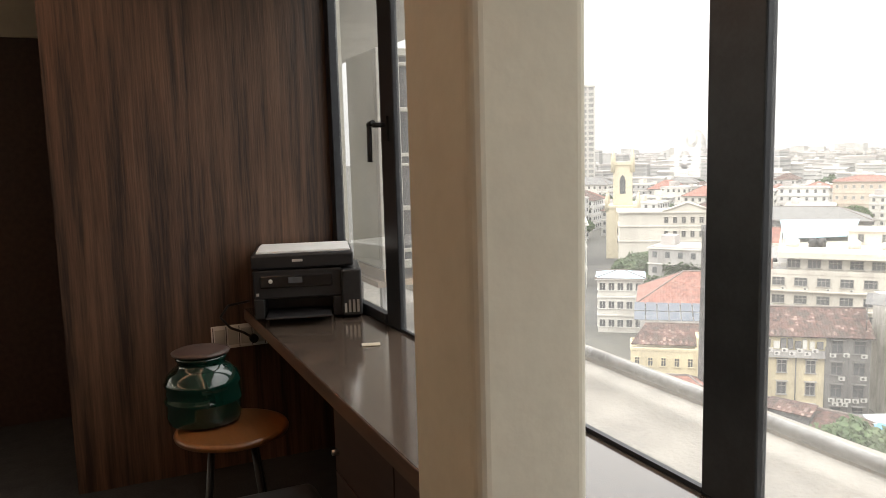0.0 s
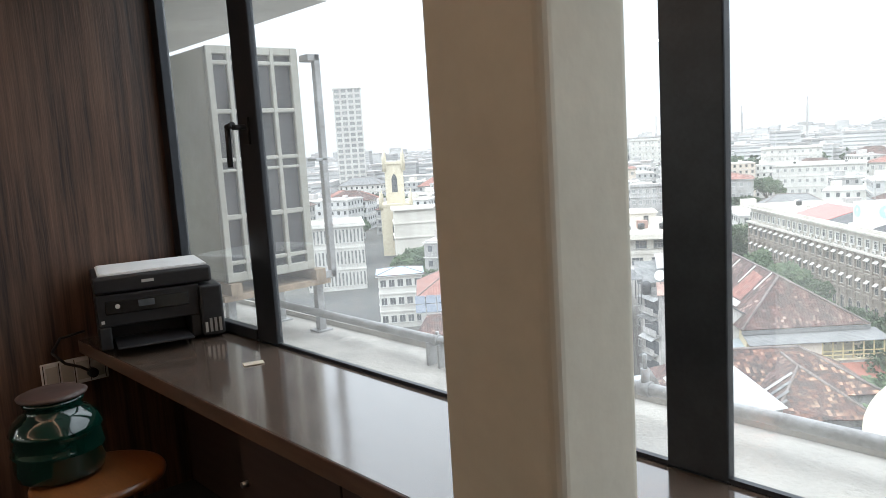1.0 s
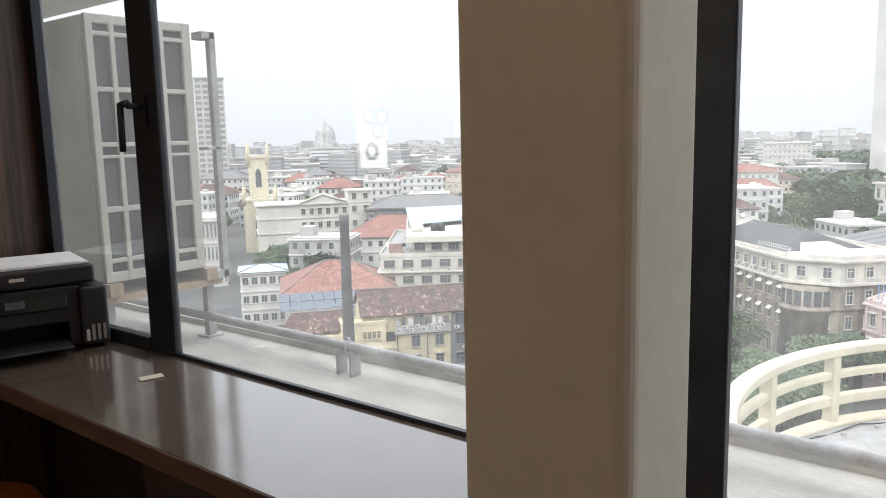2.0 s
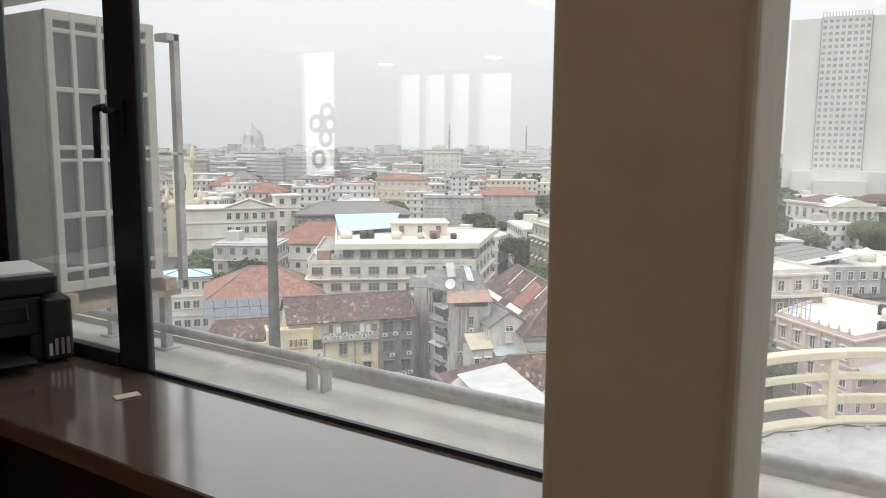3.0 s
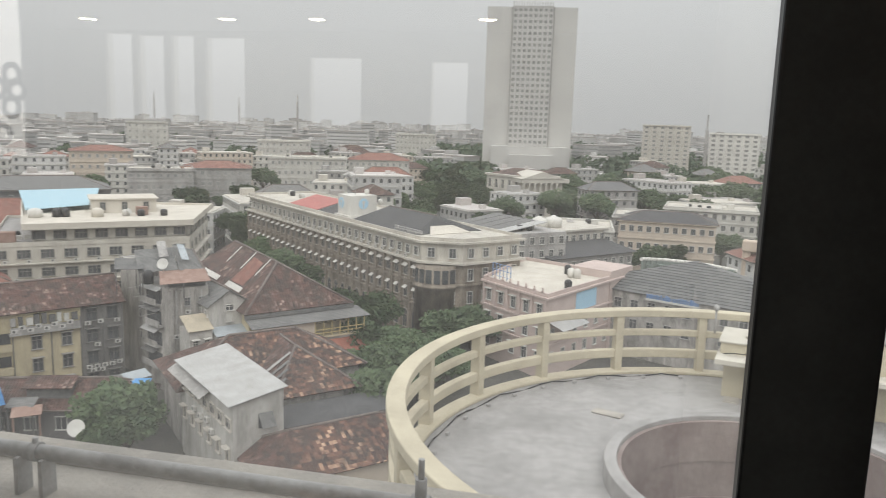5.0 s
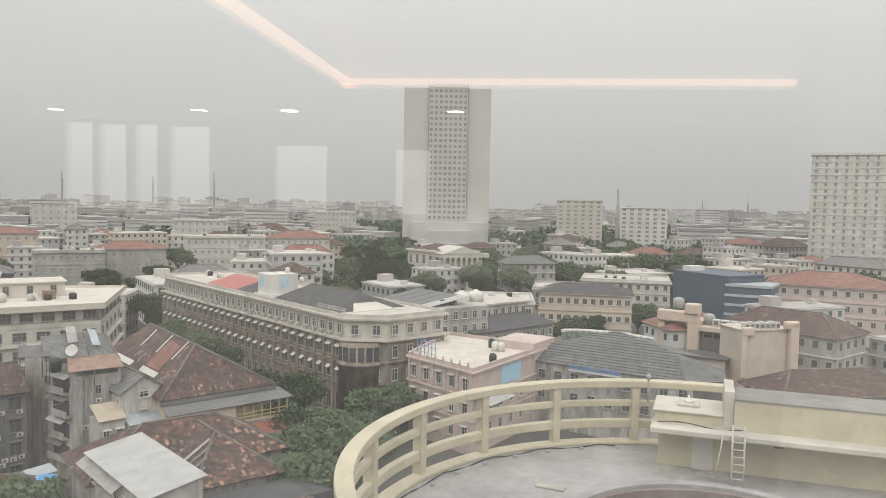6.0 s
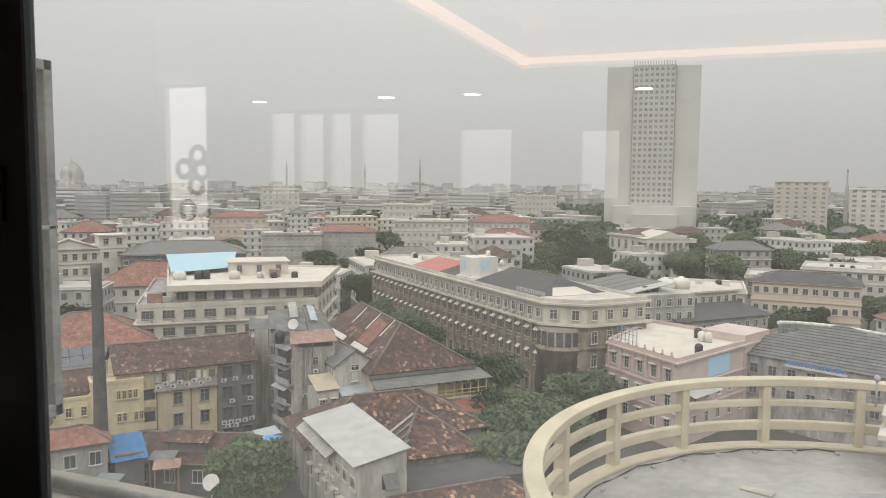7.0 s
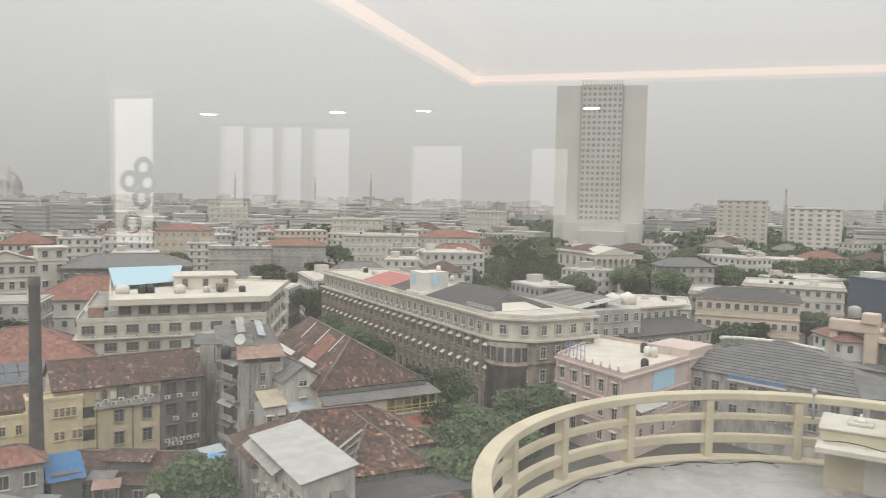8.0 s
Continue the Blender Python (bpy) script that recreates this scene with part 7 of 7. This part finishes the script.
def plain_house(x, y, rz, L, D, h, wall, kind, roofmat):
    t = thing("town_house", "weathered town house of several storeys among trees", "house", Matrix.Translation((x, y, GROUND)) @ pose(0, 0, 0, 0, 0, rz), "town houses")
    bm = bmesh.new()
    block(bm, -L / 2, L / 2, -D / 2, D / 2, 0, h)
    part("wall", bm, wall, t)
    rows = max(2, int(h / 3.8))
    bm = bmesh.new()
    for k in range(rows):
        z = h * (k + 0.55) / rows
        for s, n in ((L, int(L / 3.4)), (D, int(D / 3.4))):
            for i in range(n):
                u = s * ((i + 0.5) / n - 0.5)
                for sign in (-1, 1):
                    if s == L:
                        block(bm, u - 0.65, u + 0.65, sign * D / 2 - 0.1, sign * D / 2 + 0.1, z - 0.85, z + 0.85)
                    else:
                        block(bm, sign * L / 2 - 0.1, sign * L / 2 + 0.1, u - 0.65, u + 0.65, z - 0.85, z + 0.85)
        
    tagged(part("windows", bm, PANE, t), kind="stuff")
    bm = bmesh.new()
    for k in range(1, rows + 1):
        block(bm, -L / 2 - 0.35, L / 2 + 0.35, -D / 2 - 0.35, D / 2 + 0.35, h * k / rows - 0.35, h * k / rows - 0.05)
    part("cornice", bm, OFFWHITE if wall is not OFFWHITE else CITY, t)
    if kind == "flat":
        bm = bmesh.new()
        block(bm, -L / 2 + 0.3, L / 2 - 0.3, -D / 2 + 0.3, D / 2 - 0.3, h - 0.05, h + 0.3)
        block(bm, -L / 2 + 2, -L / 2 + 6, -2, 3, h + 0.3, h + 3.0)
        block(bm, L / 4, L / 4 + 2.2, 0, 2.2, h + 0.3, h + 1.7)
        part("roof", bm, roofmat, t)
    else:
        ob = part("roof", roof_mesh(L, D, h, h + min(L, D) * 0.28, 0.7), [roofmat, CAPS], t)
        ob.matrix_basis = pose(-L / 2, -D / 2, 0)


def clutter(x0, y0, z, ang, L, D, n, seed):
    """Tanks, lean-tos, dish aerials and vent boxes on a roof."""
    r = random.Random(seed)
    for k in range(n):
        lx, ly = r.uniform(0.08, 0.9) * L, r.uniform(0.1, 0.9) * D
        m = Matrix.Translation((x0, y0, z)) @ pose(0, 0, 0, 0, 0, ang) @ Matrix.Translation((lx, ly, 0))
        kind = r.choice(("tank", "hut", "dish", "vent", "tank"))
        bm = bmesh.new()
        if kind == "tank":
            lathe(bm, [(0.8, 0), (0.85, 1.1), (0.65, 1.4), (0.25, 1.5)], 12)
            ob = tagged(part("water_tank", bm, r.choice((BLACK, OFFWHITE))), "round plastic water tank on a roof", "tank", "roof tanks")
        elif kind == "hut":
            block(bm, 0, r.uniform(1.5, 3.2), 0, r.uniform(1.5, 2.5), 0, r.uniform(1.4, 2.4))
            soften(bm, 0.05, 1)
            ob = tagged(part("roof_hut", bm, r.choice((GREYWALL, OFFWHITE, RUST))), "small plastered hut on a flat roof", "hut", "roof huts")
        elif kind == "dish":
            rod(bm, (0, 0, 0), (0, 0, 1.1), 0.06, 6)
            lathe(bm, [(0.05, 0), (0.5, 0.12), (0.75, 0.3), (0.7, 0.3), (0.1, 0.05)], 14, pose(0, 0, 1.1, 55, 0, r.uniform(0, 60)))
            ob = tagged(part("dish_aerial", bm, TRIM), "pale dish aerial on a roof", "aerial", "dish aerials")
        else:
            block(bm, 0, 1.2, 0, 0.7, 0, 0.9)
            block(bm, 1.6, 2.8, 0, 0.7, 0, 0.9)
            soften(bm, 0.04, 1)
            ob = tagged(part("chiller", bm, TRIM), "white cooling units on a roof", "air conditioner", "roof units")
        ob.matrix_basis = m


clutter(-107.0, 221.5, GROUND + 21.9, -43.3, 22, 14, 6, 1)
clutter(-122.5, 132.5, GROUND + 18.3, 39, 5, 10, 4, 2)
clutter(-108, 152, GROUND + 22.4, 39, 14, 5, 5, 3)
clutter(-24, 190, GROUND + 19.0, 40, 12, 3, 3, 5)
for i, (az, dist, el, w_) in enumerate(((2, 230, -7.5, 18), (-7.6, 306, -5.6, 28), (-3, 266, -6.4, 14), (22, 466, -2.9, 36), (32, 376, -3.9, 24))):
    x, y = polar(az, dist)
    clutter(x - w_ / 2, y, GROUND + (1.6 + dist * math.tan(radians(el)) - GROUND) + 0.16 - 0.0, 0, w_, 8, 8, 20 + i)
for k in range(17):  # the huddle of old houses under dark roofs
    az, dist = rng.uniform(-8.5, 4.5), rng.uniform(272, 350)
    x, y = polar(az, dist)
    L, D = rng.uniform(16, 28), rng.uniform(10, 15)
    if free(x, y, 6):
        plain_house(x, y, rng.choice((30, -55, 10)) + rng.uniform(-8, 8), L, D, rng.uniform(14, 20), rng.choice((BEIGE, GREYWALL, DARKWALL)), "hip", rng.choice((TILE, TILE, TAR, SLATEDARK)))
        KEEP.append((x, y, 7))
count = 0
for _ in range(4000):
    if count >= 210:
        break
    az, dist = rng.uniform(-32, 64), math.sqrt(rng.uniform(215 ** 2, 640 ** 2))
    x, y = polar(az, dist)
    L, D = rng.uniform(14, 34), rng.uniform(12, 22)
    r = 0.42 * math.hypot(L, D)
    park = (-14 < az < 13 and dist > 330) or (3 < az < 14 and dist > 235)
    if not free(x, y, r) or (park and rng.random() < 0.93):
        continue
    h = rng.uniform(11, 19) if dist < 330 else rng.uniform(12, 24)
    plain_house(x, y, rng.choice((35, 35, -50, 20)) + rng.uniform(-6, 6), L, D, h, rng.choice(WALLS), *rng.choice(ROOFS))
    KEEP.append((x, y, r))
    count += 1

bm_w, bm_r, bm_g = bmesh.new(), bmesh.new(), bmesh.new()
for _ in range(2600):
    az, dist = rng.uniform(-36, 66), math.sqrt(rng.uniform(560 ** 2, 3000 ** 2))
    if -16 < az < 14 and rng.random() < (0.75 if dist < 1500 else 0.4):
        continue
    x, y = polar(az, dist)
    if not free(x, y, 16):
        continue
    L, D, h = rng.uniform(16, 52), rng.uniform(14, 30), rng.uniform(14, 27) if rng.random() < 0.93 else rng.uniform(28, 44)
    m = Matrix.Translation((x, y, GROUND)) @ pose(0, 0, 0, 0, 0, rng.choice((35, -50, 20, 0)) + rng.uniform(-8, 8))
    block(bm_w, -L / 2, L / 2, -D / 2, D / 2, 0, h, m)
    block(bm_r, -L / 2 - 0.5, L / 2 + 0.5, -D / 2 - 0.5, D / 2 + 0.5, h - 0.2, h + rng.uniform(0.6, 1.6), m)
    if rng.random() < 0.6:
        block(bm_w, -L / 4, 0, -3, 3, h, h + 4.5, m)
    if dist < 1500:
        for k in range(int(h / 4)):
            block(bm_g, -L / 2 + 1, L / 2 - 1, -D / 2 - 0.15, D / 2 + 0.15, 2.0 + 4 * k, 3.5 + 4 * k, m)
            block(bm_g, -L / 2 - 0.15, L / 2 + 0.15, -D / 2 + 1, D / 2 - 1, 2.0 + 4 * k, 3.5 + 4 * k, m)
# Distance haze is put into these wall, roof and pane colours.
city = thing("far_city", "dense low city reaching to the horizon, paled for haze", "city", pose(0, 0, 0), kind="stuff")
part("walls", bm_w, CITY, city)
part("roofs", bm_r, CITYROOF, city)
part("window_rows", bm_g, HAZEPANE, city)
# thin masts and cranes on the skyline
for az, dist, top in ((32.6, 1500, 42), (26.9, 1500, 38), (22.8, 1300, 40), (-6.8, 640, 14), (-12.6, 1700, 18), (-15.6, 1700, 20)):
    bm = bmesh.new()
    x, y = polar(az, dist)
    block(bm, x - 1.3, x + 1.3, y - 1.3, y + 1.3, GROUND, top - 12)
    block(bm, x - 0.6, x + 0.6, y - 0.6, y + 0.6, top - 12, top)
    tagged(part("mast", bm, GREYWALL), "thin grey mast on the skyline", "mast", "skyline masts")


# ---- trees ----
def tree(seed, height, spread):
    """A trunk with limbs under a crown of many small leaf clumps."""
    r = random.Random(seed)
    t = thing("tree", "leafy dark green street tree with a broad crown", "tree", pose(0, 0, 0), "street trees")
    bm = bmesh.new()
    lathe(bm, [(0.45, 0), (0.34, height * 0.25), (0.24, height * 0.5), (0.08, height * 0.8)], 8)
    lobes = []
    for k in range(9):
        a, q = k * 0.7 + r.uniform(-0.3, 0.3), r.uniform(0.35, 0.95) * spread
        c = Vector((q * math.cos(a * 1.9), q * math.sin(a * 1.9), height * r.uniform(0.55, 0.9)))
        rod(bm, (0, 0, height * 0.35), c, 0.10, 5)
        lobes.append((c, r.uniform(0.38, 0.6) * spread))
    lobes.append((Vector((0, 0, height * 0.85)), 0.55 * spread))
    part("trunk", bm, BARK, t)
    vs, fs = [], []
    for c, rad in lobes:
        for _ in range(330):
            d = Vector((r.gauss(0, 1), r.gauss(0, 1), r.gauss(0, 1))).normalized() * rad * r.uniform(0.55, 1.08)
            d.z *= 0.75
            p = c + d
            s = r.uniform(0.22, 0.55)
            u = Vector((r.gauss(0, 1), r.gauss(0, 1), r.gauss(0, 1))).normalized()
            v = u.orthogonal().normalized()
            n = len(vs)
            vs += [p + u * s, p + v * s * 0.7, p - u * s, p - v * s * 0.7]
            fs.append((n, n + 1, n + 2, n + 3))
    me = bpy.data.meshes.new("crown")
    me.from_pydata(vs, [], fs)
    me.materials.append(LEAF)
    new("crown", me).parent = t
    return t


KINDS = [tree(1, 11, 5.0), tree(2, 13, 5.6), tree(3, 9, 4.4)]
STREET = [(-165, 313), (-124, 243), (-128, 256), (-118, 236), (-112, 247), (-93, 201), (-98, 208), (-81, 186), (-86, 192), (-64, 160), (-70, 168), (-56, 154), (-47, 143), (-42, 140),
          (-39, 132), (-33, 122), (-33, 112), (-31, 130), (-38, 124), (-27, 140), (-26, 132), (-24, 150), (15, 235), (-27, 118), (-30, 106), (-24, 112), (-24, 124), (-60.5, 84), (-56, 80.5), (-30, 86), (-115, 228), (-108, 240), (-103, 222), (-120, 262), (-134, 270), (-140, 292), (-29, 99), (-34, 128), (-44, 137), (-50, 148), (-22, 140),
          (-94, 428), (-111, 388), (-79, 392), (-130, 409), (-203, 170), (-185, 150), (-169, 140), (-160, 150), (-98, 220), (-150, 300), (-140, 280), (-30, 200), (24, 250), (40, 262), (52, 250), (60, 225)]
first = {id(k): True for k in KINDS}
spots = [(x, y) for x, y in STREET]
for _ in range(330):  # the park and street trees further off
    az = rng.uniform(-24, 14) if rng.random() < 0.72 else rng.uniform(14, 62)
    dist = rng.uniform(330 if az < 3 else 250, 620) if az < 14 else rng.uniform(240, 520)
    x, y = polar(az, dist)
    if all((x - kx) ** 2 + (y - ky) ** 2 > (kr * 0.75) ** 2 for kx, ky, kr in KEEP):
        spots.append((x, y))
for i, (x, y) in enumerate(spots):
    k = KINDS[i % 3]
    s = rng.uniform(0.85, 1.15) * (1.35 if y > 330 else 1.25 if y > 225 and x < -80 else 0.85 if y < 90 else 0.84 if i < 46 else 1.1)
    m = Matrix.Translation((x, y, GROUND)) @ pose(0, 0, 0, 0, 0, rng.uniform(0, 360))
    if i < 3:
        k.matrix_basis = m
        k.scale = (1, 1, 1)
    else:
        ob = copy_thing(k, m)
        ob.scale = (s, s, s)
# distant woods
vs, fs = [], []
for _ in range(1700):
    az, dist = rng.uniform(-34, 15), rng.uniform(430, 1500)
    if rng.random() < 0.15:
        az = rng.uniform(15, 64)
    x, y = polar(az, dist)
    if not free(x, y, 4):
        continue
    hh = rng.uniform(12, 19)
    for _ in range(46):
        d = Vector((rng.gauss(0, 1), rng.gauss(0, 1), rng.gauss(0, 1))).normalized() * rng.uniform(0.6, 1.05)
        p = Vector((x + d.x * 8, y + d.y * 8, GROUND + hh * 0.6 + d.z * hh * 0.42))
        u = Vector((rng.gauss(0, 1), rng.gauss(0, 1), rng.gauss(0, 1))).normalized()
        v = u.orthogonal().normalized()
        n = len(vs)
        vs += [p + u * 2.6, p + v * 2.0, p - u * 2.6, p - v * 2.0]
        fs.append((n, n + 1, n + 2, n + 3))
me = bpy.data.meshes.new("far_woods")
me.from_pydata(vs, [], fs)
me.materials.append(CITYTREE)
tagged(new("far_woods", me), "distant dark green park trees", "trees", kind="stuff")
